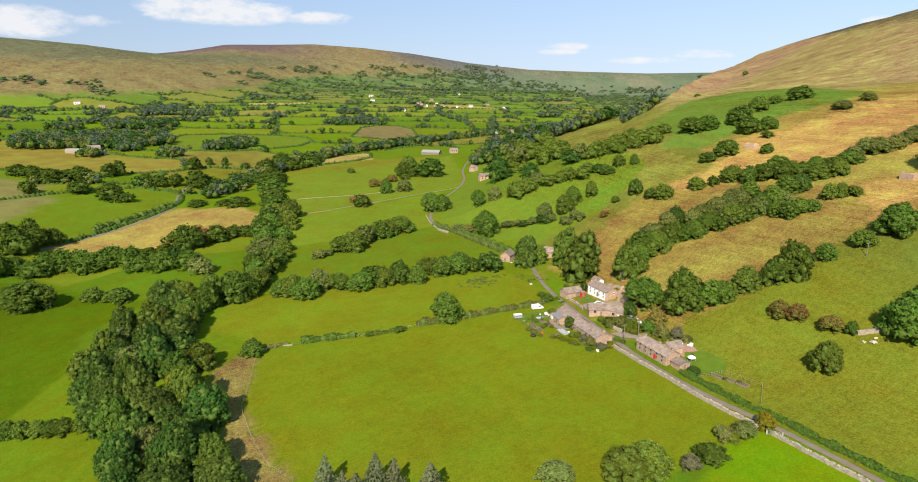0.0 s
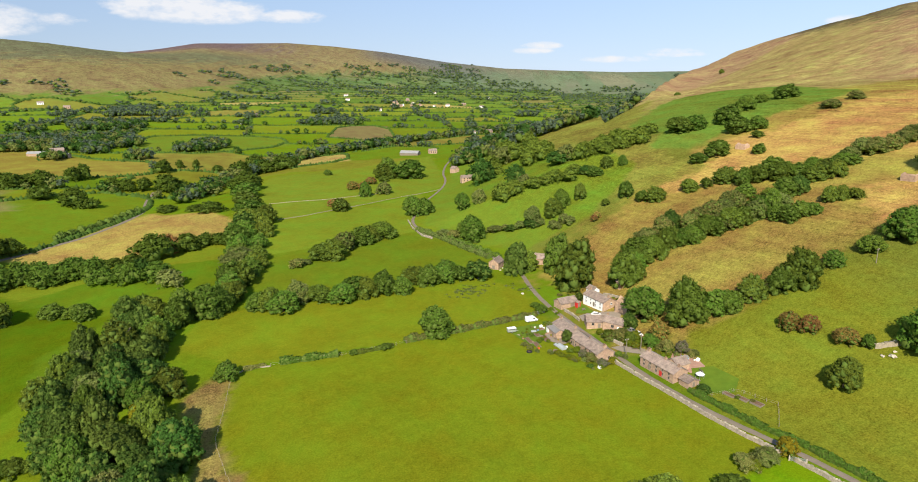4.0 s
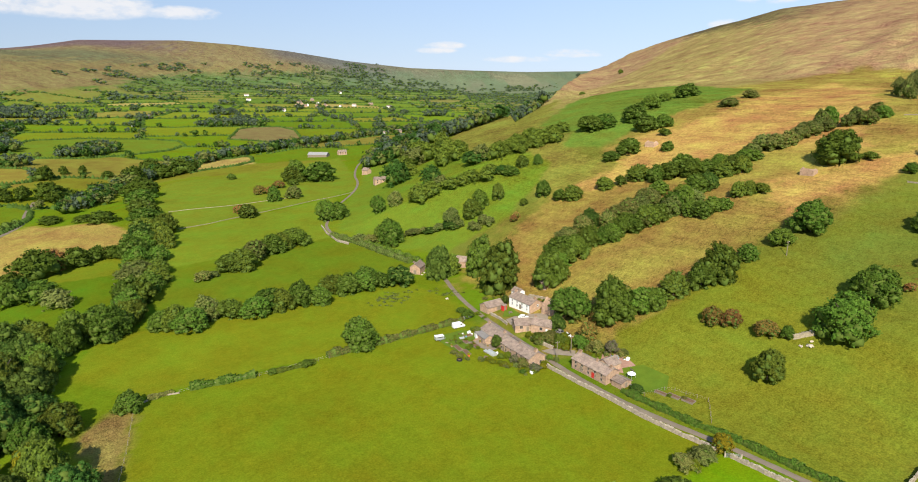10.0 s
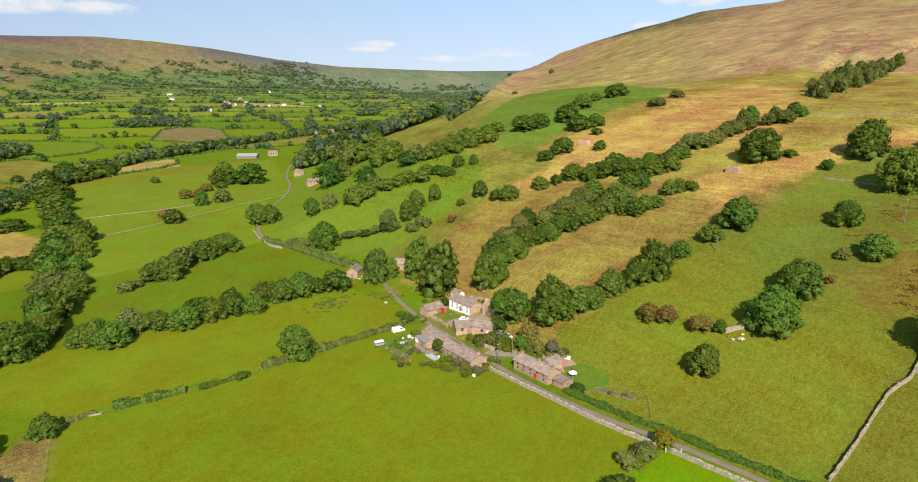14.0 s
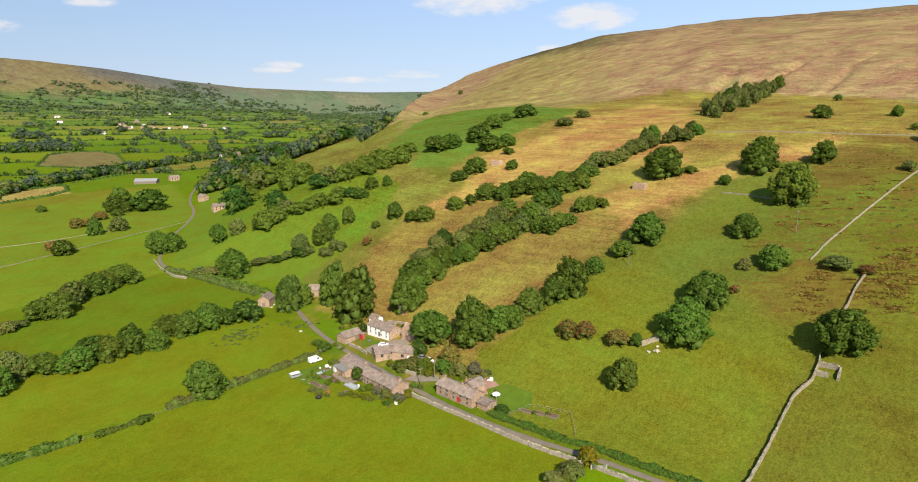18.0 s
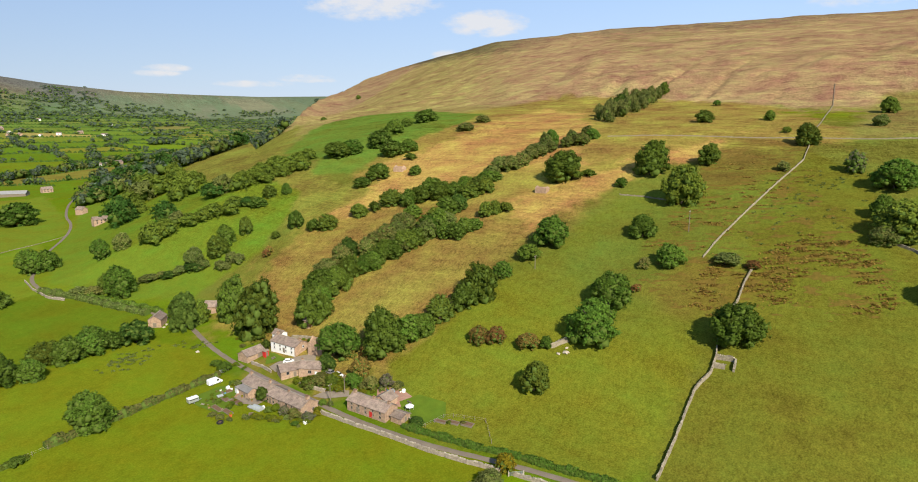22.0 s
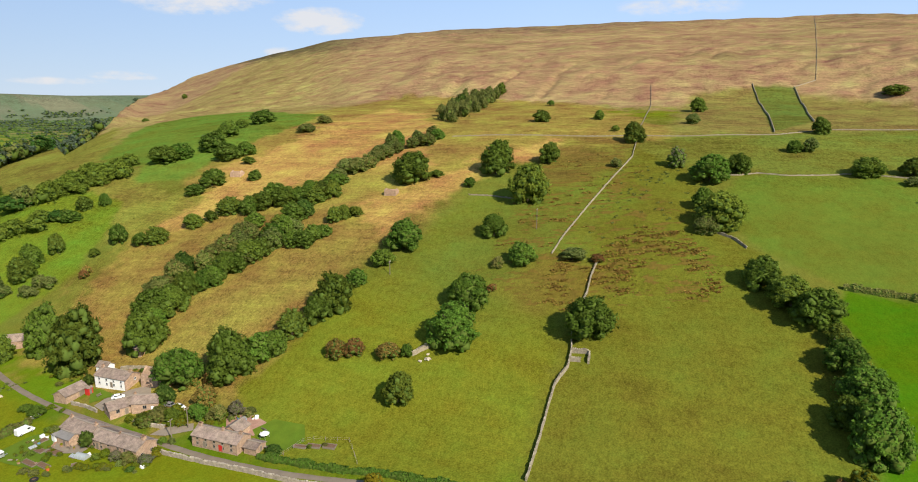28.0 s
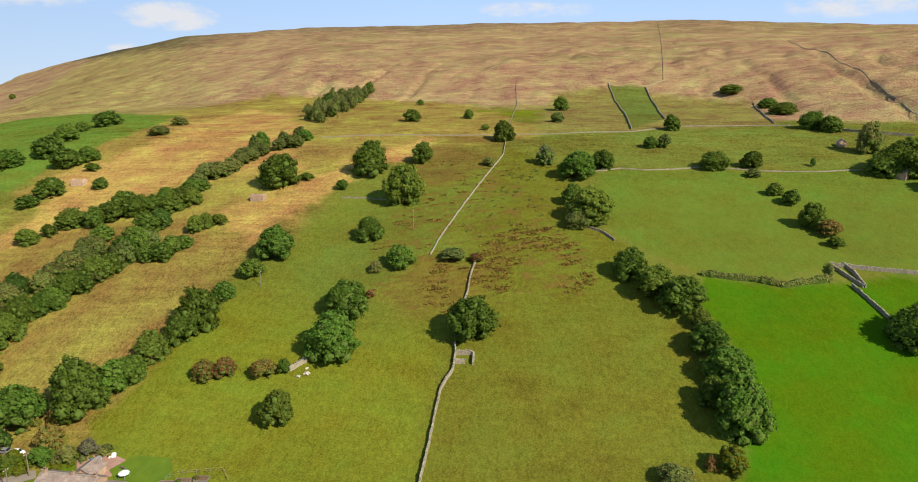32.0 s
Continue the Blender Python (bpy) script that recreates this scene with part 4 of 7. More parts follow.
def post_fence(points, gap=4.0, label="grey timber post and wire fence along the field edge"):
    """Timber posts with two strained wires."""
    p = resample(points, gap)
    z = heights(p[:, 0], p[:, 1])
    thing = tagged(new("fence"), label, "fence")
    thing.location = (p[0][0], p[0][1], z[0])
    bm = bmesh.new()
    bmesh.ops.create_cone(bm, cap_ends=True, segments=6, radius1=0.07, radius2=0.06, depth=1.3, matrix=Matrix.Translation((0, 0, 0.6)))
    first = part("post", bm, TIMBER, thing)
    for i in range(len(p)):
        post = first if i == 0 else new("post", first.data)
        post.parent = thing
        post.location = (p[i][0] - p[0][0], p[i][1] - p[0][1], z[i] - z[0])
    for up in (0.55, 1.05):
        line = bpy.data.curves.new("wire", "CURVE")
        line.dimensions, line.bevel_depth = "3D", 0.012
        sp = line.splines.new("POLY")
        sp.points.add(len(p) - 1)
        for i in range(len(p)):
            sp.points[i].co = (p[i][0] - p[0][0], p[i][1] - p[0][1], z[i] - z[0] + up, 1)
        line.materials.append(COPING)
        new("wire", line).parent = thing


post_fence([(-66.3, 197.0), (-61.6, 173.2), (-59.4, 159.5), (-52.1, 145.1), (-44.3, 133.0), (-37.6, 127.9)])
post_fence([(-56.0, 202.4), (-33.2, 208.4), (-14.5, 216.5)], 3.5)
post_fence([(67, 172), (77, 173), (84, 164), (80, 156)], 3.0, "grey timber post and wire fence round a vegetable plot")


# ---- trees and woods ----
# zone, leaf, then (x, y, height, crown width) of each tree
GROVES = []
GROVES.append(('hamlet', 'green', [(48, 286, 17.6, 14.6), (52, 264, 21, 19), (68, 252, 15, 13), (78, 268, 10.4, 13.5), (68, 223, 12.2, 14.7), (78, 212, 15.7, 14.5), (87, 212, 8.4, 11.4), (91, 209, 7.7, 8), (98, 211, 8.6, 10.1), (107, 210, 9.4, 9.4), (113, 209, 13.2, 12.3), (126, 214, 6.1, 7.5), (139, 216, 5.9, 9), (37, 291, 9.6, 8.0)]))
GROVES.append(('hamlet', 'dark', [(61, 218, 6, 5.8), (30.4, 288.5, 15.5, 12.0)]))
GROVES.append(('hamlet', 'brown', [(68, 208, 6.2, 7.1)]))
GROVES.append(('fellside', 'green', [(151, 217, 11.4, 14.6), (197, 265, 14.7, 18.2), (208, 257, 3, 7.2), (225, 236, 16.5, 16.6), (209, 205, 16.7, 15.8), (251, 225, 10.5, 11.4), (206, 236, 4.3, 5.7), (324, 283, 7.7, 11.1), (178, 197, 8.5, 10.5), (169, 176, 7.8, 10.4), (124, 167, 14.2, 15.4), (140, 176, 11.8, 13.6), (151, 138, 12.3, 14.7), (352, 260, 6.4, 6.9), (318, 229, 3.4, 4.9), (302, 208, 11, 11.9), (428, 231, 10, 11.6), (101, 165, 9.6, 9.1), (113, 175, 4.2, 3.9), (404, 334, 4, 5.9)]))
GROVES.append(('fellside', 'brown', [(151, 175, 2.5, 3.5), (184, 156, 3.2, 5), (100, 192, 6, 6.9), (104, 188, 5.6, 6.5), (110, 179, 5.2, 7.4)]))
GROVES.append(('fellside', 'olive', [(162, 182, 3.7, 4.5), (181, 164, 4, 9.5), (263, 195, 4.3, 5.7), (365, 206, 6.3, 8.1)]))
GROVES.append(('fellside', 'bare', [(277, 173, 10, 8.9)]))
GROVES.append(('left_fell', 'green', [(94, 340, 9.4, 7.9), (99, 329, 6.1, 7.2), (104, 324, 7.6, 10), (120, 322, 6.2, 9), (135, 319, 7.9, 12.6), (127, 320, 4.7, 6.8), (83, 338, 3.6, 5), (58, 347, 10, 10.9), (64, 354, 10.3, 10.1), (74, 356, 10, 6.9), (16, 346, 14, 15.2), (11, 355, 9, 8.7), (13, 398, 11.1, 9.8), (151, 421, 10.8, 16.8), (159, 421, 9.5, 14.8), (178, 421, 11.8, 17.4), (199, 439, 10.3, 13.6), (175, 393, 9.9, 16.4), (185, 391, 8, 12.2), (237, 464, 9.9, 18.3), (222, 464, 6.5, 9.4), (165, 349, 5.3, 8.3), (177, 374, 3.8, 7.6), (137, 359, 5.8, 10.7)]))
GROVES.append(('left_fell', 'green', [(148, 361, 9.5, 13.5), (282, 784, 5.2, 8.3), (511, 1192, 8.3, 9.9), (97, 391, 7.1, 7.7), (105, 387, 6.5, 5.8), (89, 384, 5.7, 9.3)]))
GROVES.append(('left_fell', 'brown', [(74, 324, 3.4, 4.2)]))
GROVES.append(('left_fell', 'olive', [(233, 402, 5.7, 12.5), (256, 414, 5.4, 11.5)]))
GROVES.append(('east', 'green', [(269, 154, 12.4, 17.2), (285, 147, 9.4, 10.2), (231, 132, 13.6, 17.4), (241, 144, 9.6, 9.4), (202, 108, 10.3, 11.9), (197, 97, 10.5, 13.3), (193, 89, 11.1, 13.9), (179, 78, 9.3, 12.4), (187, 81, 6.3, 7.2), (170, 70, 10.5, 12.9), (156, 64, 14.9, 13.9), (161, 73, 8.2, 7.5), (367, 138, 8.9, 10.3), (325, 138, 5.9, 7), (308, 104, 8.3, 13.3), (318, 90, 8.3, 10.1), (290, 76, 5.3, 6.7), (284, 70, 6, 7.9), (266, 60, 10, 9.5), (254, 51, 3.7, 5.7), (330, 66, 3.9, 2.6), (534, 140, 7.6, 18.7)]))
GROVES.append(('east', 'olive', [(223, 135, 6.5, 9.2), (133, 73, 5.3, 9.9), (330, 133, 7, 7.6), (306, 87, 3.8, 6.7)]))
GROVES.append(('east', 'lime', [(144, 64, 6.7, 7.2)]))
GROVES.append(('east', 'brown', [(142, 68, 3.2, 3.5), (262, 55, 6.2, 8.8)]))
GROVES.append(('east_far', 'green', [(503, 108, 7, 13.9), (464, 94, 8.2, 17.2), (403, 73, 10, 14.7), (398, 63, 9.1, 11.8), (331, 39, 11.1, 15.1), (336, 31, 16.7, 20.1), (338, 22, 18.3, 19.9), (208, 30, 12, 13.7), (212, 24, 13.4, 14.6), (321, 13, 12.9, 16.3)]))
GROVES.append(('east_far', 'olive', [(360, 46, 15.7, 12.1)]))
GROVES.append(('west_near', 'green', [(-181, 254, 11.6, 20.4), (-174, 258, 10.9, 11.3), (-159, 266, 6.1, 10.2), (-150, 265, 4.6, 9.1), (-143, 261, 7.3, 10), (-67, 195, 5.6, 8.8), (-4, 222, 10.6, 11.9), (-31, 209, 1.7, 3.2), (-21, 213, 1.9, 4.9), (-17, 412, 14, 12.9), (-10, 414, 10.5, 13), (-66, 437, 8.9, 13.7), (-55, 487, 11.8, 10.7), (-25, 573, 16.8, 26), (-45, 594, 16.4, 18.3), (-49, 576, 12.9, 15.7), (58, 133, 3.8, 8.2), (36, 127, 7.9, 11.2), (43, 128, 7.3, 10.5)]))
GROVES.append(('west_near', 'green', [(-100, 602, 5.2, 8.7), (-17, 565, 4.4, 6.2)]))
GROVES.append(('west_near', 'olive', [(-70, 310, 4.3, 7.6), (-66, 314, 2.7, 5.9), (22, 398, 8.7, 8.8), (47, 348, 10.1, 9.6), (-42, 496, 9.5, 13.6), (21, 126, 4.3, 9.1)]))
GROVES.append(('west_near', 'brown', [(76, 326, 3.3, 4.2), (-74, 453, 5.5, 10)]))
GROVES.append(('west_near', 'bare', [(52, 129, 3.6, 4.8)]))
GROVES.append(('west_near', 'olive', [(65, 141, 3.1, 6), (70, 143, 4, 6.4)]))
GROVES.append(('west_near', 'gold', [(76, 145, 4.8, 5.2)]))
GROVES.append(('west_near', 'lime', [(66, 140, 2.6, 3.4)]))
GROVES.append(('spruce', 'green', [(-29, 123, 8, 5.6), (-25, 121, 5.8, 4.3), (-18, 122, 8.4, 5.8), (-14, 122, 7.4, 5), (-22, 120, 5.7, 5), (-6, 118, 8.6, 7.4)]))
GROVES.append(('west_mid', 'green', [(-234, 331, 16, 19.8), (-234, 347, 13.1, 18.1), (-231, 356, 11, 14.6), (-250, 369, 12, 11.7), (-260, 361, 9.3, 13.4), (-142, 330, 14.8, 21.6), (-133, 347, 10.7, 14.2), (-127, 354, 7.9, 11.2), (-119, 357, 7.3, 12), (-158, 350, 5.4, 8.5), (-183, 329, 7.4, 12.3), (-169, 325, 6.2, 12.2), (-162, 326, 5.1, 10.4), (-153, 326, 6.2, 10.4), (-292, 492, 11.1, 19.8), (-259, 476, 14.9, 21.8), (-247, 473, 8.3, 13), (-324, 482, 10.9, 15.9), (-335, 530, 13.7, 24.1), (-318, 544, 14.1, 22.8), (-382, 558, 11.5, 20.3), (-364, 553, 11.5, 20.1), (-336, 548, 9.5, 19.9), (-307, 565, 13.7, 15.4)]))
GROVES.append(('west_mid', 'green', [(-301, 573, 15.8, 13.5), (-260, 535, 12, 16.6), (-249, 538, 11.2, 16.7), (-239, 542, 12.2, 14.8), (-222, 549, 17.1, 24), (-218, 558, 9.7, 20.4), (-199, 553, 7.7, 10.1), (-187, 552, 9.6, 13.1), (-258, 628, 14.1, 17.1), (-255, 664, 9.1, 8.4), (-242, 670, 9.2, 8.5), (-218, 663, 6.8, 12), (-153, 446, 7.8, 20.5), (-194, 475, 5.8, 17.5), (-169, 457, 5.6, 12.6), (-187, 626, 18.4, 25), (-151, 529, 18.3, 27), (-190, 690, 16.6, 25), (-170, 661, 14.8, 24), (-156, 665, 17.2, 30.1)]))
GROVES.append(('west_mid', 'brown', [(-141, 343, 11.8, 12.8)]))
GROVES.append(('river_row', 'green', [(-90, 250, 12.2, 15.5), (-88, 255, 10.1, 13.3), (-89, 268, 11.5, 12.6), (-93, 283, 12.5, 13.9), (-100, 323, 8.8, 15.4), (-103, 331, 12.4, 14.3), (-109, 354, 12.7, 14.4), (-110, 365, 11.3, 14.5), (-118, 406, 10.3, 18.9), (-125, 433, 10.5, 18.9), (-133, 458, 11.8, 20.8), (-145, 496, 12.4, 21.3), (-158, 536, 14.8, 23.3), (-88, 263, 9.4, 12.8), (-86, 266, 9.2, 9.7), (-88, 284, 11.7, 11.5), (-89, 298, 8.6, 11.9), (-88, 309, 8.5, 12.4), (-93, 324, 8.5, 14.1), (-97, 346, 8.3, 11), (-99, 370, 10.8, 12.6), (-105, 384, 12.3, 12.3), (-107, 404, 12.1, 13.9)]))
GROVES.append(('river_row', 'olive', [(-92, 289, 11, 13.1), (-97, 312, 9.9, 17.6)]))
GROVES.append(('river_row', 'dark', [(-113, 380, 12.9, 15.6)]))
GROVES.append(('hedge_row', 'green', [(-74, 255, 7.5, 9.8), (-69, 254, 9.8, 10.4), (-63, 251, 9.2, 12.7), (-50, 261, 7.8, 10.9), (-42, 260, 8.2, 12.3), (-38, 267, 8.8, 12), (-32, 265, 8.7, 9.7), (-26, 269, 10.1, 11.9), (-18, 268, 7.5, 8.8), (-14, 281, 7.4, 12), (-8, 278, 9.1, 10.9), (-1, 281, 8.5, 12.8), (1, 290, 7.6, 10.4), (6, 283, 7.3, 8.7)]))
GROVES.append(('hedge_row', 'olive', [(-58, 261, 9.6, 9.9)]))
GROVES.append(('hedge_row', 'dark', [(14, 284, 8.8, 12.9)]))
GROVES.append(('copse_row', 'green', [(-60, 324, 8.8, 15.2), (-53, 322, 10.8, 13.2), (-43, 348, 10.3, 13.2), (-39, 352, 9.4, 11.5), (-33, 360, 9.1, 16.5)]))
GROVES.append(('copse_row', 'olive', [(-51, 337, 10.5, 12.9)]))
GROVES.append(('valley_row', 'green', [(-217, 292, 12.5, 11.1), (-214, 300, 10.1, 13.9), (-204, 297, 9.1, 14), (-202, 304, 12.2, 12.3), (-197, 311, 12.2, 15.9), (-192, 314, 10.7, 16.9), (-183, 307, 11.3, 15.7), (-179, 313, 11.1, 16.7), (-174, 317, 11, 16.4), (-163, 308, 12.1, 13.2), (-154, 300, 9, 14.2), (-146, 301, 8.4, 11.5), (-140, 295, 11.4, 10.4), (-131, 299, 8.7, 15.5)]))
GROVES.append(('valley_row', 'dark', [(-136, 300, 11.5, 10.6)]))
GROVES.append(('valley_row', 'olive', [(-119, 288, 8.7, 13.7)]))
GROVES.append(('gill_wood', 'green', [(71, 251, 9.6, 10.3), (75, 260, 7.9, 9.9), (79, 265, 7.8, 11.5), (83, 262, 10.3, 11.3), (89, 269, 9, 8.3), (91, 267, 9.4, 8.1), (96, 266, 7.6, 8), (100, 265, 7.6, 8.6), (105, 267, 9.8, 9.3), (109, 266, 7.9, 10.4), (116, 266, 9.3, 11.1), (119, 266, 8.3, 10.3), (129, 270, 7.9, 8.1), (134, 269, 9.4, 7.7), (132, 293, 6.4, 9.5), (139, 307, 8.9, 9.6), (145, 308, 8.6, 13.7), (154, 308, 9.3, 13.4), (153, 301, 8.4, 12.4), (158, 297, 7.6, 12.2), (163, 296, 9, 9), (166, 293, 7.5, 9.5), (171, 292, 6.9, 11.4), (180, 299, 6.7, 12.1)]))
GROVES.append(('gill_wood', 'green', [(130, 261, 6.6, 8.1), (133, 255, 6.4, 9.4), (138, 256, 6.3, 8.3), (141, 255, 5, 7.7), (151, 261, 6.9, 7), (155, 259, 6, 6.4), (159, 256, 4.2, 6.1), (131, 275, 6.7, 9.6), (138, 279, 6.2, 9.5), (144, 280, 8.7, 10.9), (161, 290, 6.3, 11.4), (168, 285, 8.4, 8.2), (235, 315, 9.5, 8.3), (255, 304, 6, 8.2)]))
GROVES.append(('gill_wood', 'olive', [(112, 268, 7.3, 11), (125, 268, 8.6, 9.6), (137, 269, 7, 10), (86, 279, 7, 12.8), (93, 281, 9.2, 10.4), (104, 280, 7.4, 8.6), (111, 282, 7.3, 11.7), (115, 281, 8.1, 12.7), (119, 280, 8.2, 10.7), (124, 283, 9.5, 11.5), (183, 301, 7.4, 10.5), (192, 307, 8.4, 11.6), (196, 303, 8.1, 11.4), (203, 302, 7.5, 8.9), (212, 307, 7.3, 10.6), (219, 308, 7.4, 11.9), (225, 311, 7, 8.4), (227, 308, 6.3, 8.4), (228, 312, 10.2, 9.1), (237, 306, 6.4, 8.5), (243, 307, 7.9, 8.1), (243, 300, 7.2, 9.6), (258, 313, 6.3, 8.7)]))
GROVES.append(('gill_wood', 'dark', [(98, 285, 8.8, 9.6), (149, 278, 7.9, 9), (168, 293, 7.8, 12.2)]))
GROVES.append(('plantation', 'olive', [(305, 349, 10.5, 8.7), (302, 342, 12.2, 7.7), (298, 334, 8.4, 6.5), (323, 355, 11.3, 9.2), (329, 356, 12.3, 8.3), (324, 347, 11.3, 9.1), (357, 373, 12.8, 9), (359, 372, 12.9, 7.4), (350, 361, 10.4, 8), (376, 379, 11.6, 8.5), (374, 375, 10.6, 6.3), (391, 386, 12.3, 7.9), (403, 395, 10.3, 8), (404, 392, 11.3, 7.5), (425, 406, 11.8, 7.8), (439, 417, 10.4, 7.8), (321, 366, 9.4, 8.8), (326, 364, 11, 9.6), (337, 373, 12.4, 9.6), (394, 413, 13.8, 7.5), (371, 387, 10.4, 7.9), (385, 396, 11.2, 9.1), (417, 423, 9.5, 9.8), (411, 414, 9.8, 8)]))
GROVES.append(('plantation', 'olive', [(417, 414, 11.7, 7.9), (407, 404, 11.6, 9.4), (433, 421, 10.3, 9.1)]))
GROVES.append(('plantation', 'green', [(445, 417, 12, 9)]))
GROVES.append(('plantation', 'dark', [(359, 389, 9.8, 10.1), (369, 394, 12.8, 10.4)]))
GROVES.append(('far_hedge', 'olive', [(91, 431, 5.7, 12.3), (55, 333, 5.3, 6), (57, 332, 4.1, 7), (61, 335, 5.4, 6.8), (63, 331, 4.8, 7.4), (79, 425, 12.7, 13.3), (47, 523, 17.1, 23.4), (49, 400, 8.3, 10.4)]))
GROVES.append(('far_hedge', 'green', [(93, 418, 6.2, 10.5), (99, 419, 7.1, 11.9), (103, 413, 6, 10.7), (109, 418, 5.7, 8.5), (114, 416, 6.6, 9.3), (121, 423, 8.4, 12.4), (131, 438, 7.4, 9.1), (138, 440, 8.4, 12.2), (38, 483, 12.6, 20.2), (61, 466, 15, 13.9), (69, 471, 15.5, 17.4), (87, 415, 12.8, 12.2), (95, 423, 9.5, 12), (104, 426, 10.6, 14.9), (113, 431, 12.1, 14.7), (120, 435, 8.9, 12.5), (126, 428, 10, 10.7), (124, 417, 10.6, 11.5), (38, 516, 14.8, 20.3), (54, 542, 17.9, 23.5), (61, 522, 14.9, 21.1), (73, 546, 18.4, 15.1), (72, 512, 15.7, 15.6), (79, 501, 11.3, 18.3)]))
GROVES.append(('far_hedge', 'green', [(35, 389, 12.3, 14.7), (41, 390, 11.4, 12.5), (55, 393, 7.6, 11.4), (62, 392, 7.6, 9.7), (66, 392, 8.9, 12.3), (74, 387, 8.7, 10.3), (79, 394, 7.2, 11), (87, 389, 5.5, 8.3)]))
GROVES.append(('far_hedge', 'dark', [(46, 411, 13.3, 14.3), (74, 426, 10.2, 17.4), (30, 467, 19.4, 20.8), (84, 389, 6.4, 9.7)]))
GROVES.append(('lane_hedge', 'olive', [(1, 356, 4.1, 10), (6, 353, 4.7, 7.4), (11, 356, 4.2, 7.7), (15, 355, 4, 8.9), (19, 353, 4.4, 7.6), (26, 353, 3.1, 7.2), (29, 353, 3.1, 9.3), (33, 351, 3.2, 6.6), (41, 347, 4.2, 6.5), (49, 343, 3.9, 7)]))
GROVES.append(('lane_hedge', 'dark', [(36, 349, 3, 7.7), (45, 345, 3.8, 7.1), (47, 343, 4, 8.5)]))
GROVES.append(('mid_row', 'brown', [(-68, 521, 6.9, 11.2), (-60, 519, 6.5, 9.7), (-57, 544, 6.3, 10.5), (-28, 571, 6.3, 9.6)]))
GROVES.append(('mid_row', 'green', [(-47, 555, 5.6, 9.7), (-40, 571, 5.9, 11.3)]))


def crown_mesh(name, seed, leaf, lobes, spray, count, shape, cores=99):
    """A crown one unit wide and high: overlapping lobes of leaf sprays round a core with shade painted in, with an
    uneven outline and gaps.
    """
    rng = np.random.default_rng(seed)
    low, round_top = shape
    lean = rng.normal(0, 0.05, 2)
    # the mass inside, in the painted shade colour: one broad body and a few great limbs' worth of leaf round it
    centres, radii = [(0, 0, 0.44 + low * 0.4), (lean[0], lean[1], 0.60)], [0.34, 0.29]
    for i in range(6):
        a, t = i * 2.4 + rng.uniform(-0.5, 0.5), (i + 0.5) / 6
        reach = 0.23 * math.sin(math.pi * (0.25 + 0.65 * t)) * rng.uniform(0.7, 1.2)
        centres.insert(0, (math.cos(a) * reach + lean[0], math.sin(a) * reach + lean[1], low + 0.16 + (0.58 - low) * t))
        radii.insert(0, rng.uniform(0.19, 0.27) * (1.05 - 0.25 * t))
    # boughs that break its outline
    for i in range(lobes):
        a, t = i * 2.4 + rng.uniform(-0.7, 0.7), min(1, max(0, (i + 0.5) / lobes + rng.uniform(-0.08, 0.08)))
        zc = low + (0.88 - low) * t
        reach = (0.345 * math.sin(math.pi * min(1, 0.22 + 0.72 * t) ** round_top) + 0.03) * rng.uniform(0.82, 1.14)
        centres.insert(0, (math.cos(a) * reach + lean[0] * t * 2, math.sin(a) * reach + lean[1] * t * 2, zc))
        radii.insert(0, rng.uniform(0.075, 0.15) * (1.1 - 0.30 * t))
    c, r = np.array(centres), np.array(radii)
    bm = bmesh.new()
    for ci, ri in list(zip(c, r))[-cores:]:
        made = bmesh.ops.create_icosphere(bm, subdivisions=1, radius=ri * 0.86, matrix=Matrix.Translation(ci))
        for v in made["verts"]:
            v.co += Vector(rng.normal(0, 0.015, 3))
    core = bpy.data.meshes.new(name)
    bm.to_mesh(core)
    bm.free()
    # twigs on the outside of the lobes, each with a tuft of leaf sprays
    tuft = 8
    twigs = 3 * count // tuft
    pick = rng.choice(len(c), twigs, p=r ** 2 / (r ** 2).sum())
    d = rng.normal(0, 1, (twigs, 3))
    d /= np.linalg.norm(d, axis=1)[:, None]
    d[:, 2] = np.where(d[:, 2] < -0.35, -d[:, 2], d[:, 2])
    p = c[pick] + d * (r[pick] * rng.uniform(0.88, 1.14, twigs))[:, None]
    deep = (np.linalg.norm(p[:, None] - c[None], axis=2) / r[None] < 0.86).any(1)
    p, d = p[~deep][:count // tuft], d[~deep][:count // tuft]
    lit = np.repeat(d + rng.normal(0, 0.22, d.shape), tuft, axis=0)
    p = np.repeat(p, tuft, axis=0)
    p = p + rng.normal(0, spray * 0.8, p.shape)
    v, f = leaf_cards(p, lit, spray * rng.uniform(0.6, 1.25, len(p)), rng)
    k = len(core.vertices)
    cv = np.empty(k * 3, np.float32)
    core.vertices.foreach_get("co", cv)
    ct = np.array([tuple(q.vertices) for q in core.polygons])
    tri = f + k
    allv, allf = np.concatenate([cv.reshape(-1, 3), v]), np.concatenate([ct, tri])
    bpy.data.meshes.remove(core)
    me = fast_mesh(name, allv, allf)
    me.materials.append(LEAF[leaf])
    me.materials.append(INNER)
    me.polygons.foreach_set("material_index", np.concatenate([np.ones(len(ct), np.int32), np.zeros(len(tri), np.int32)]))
    return me


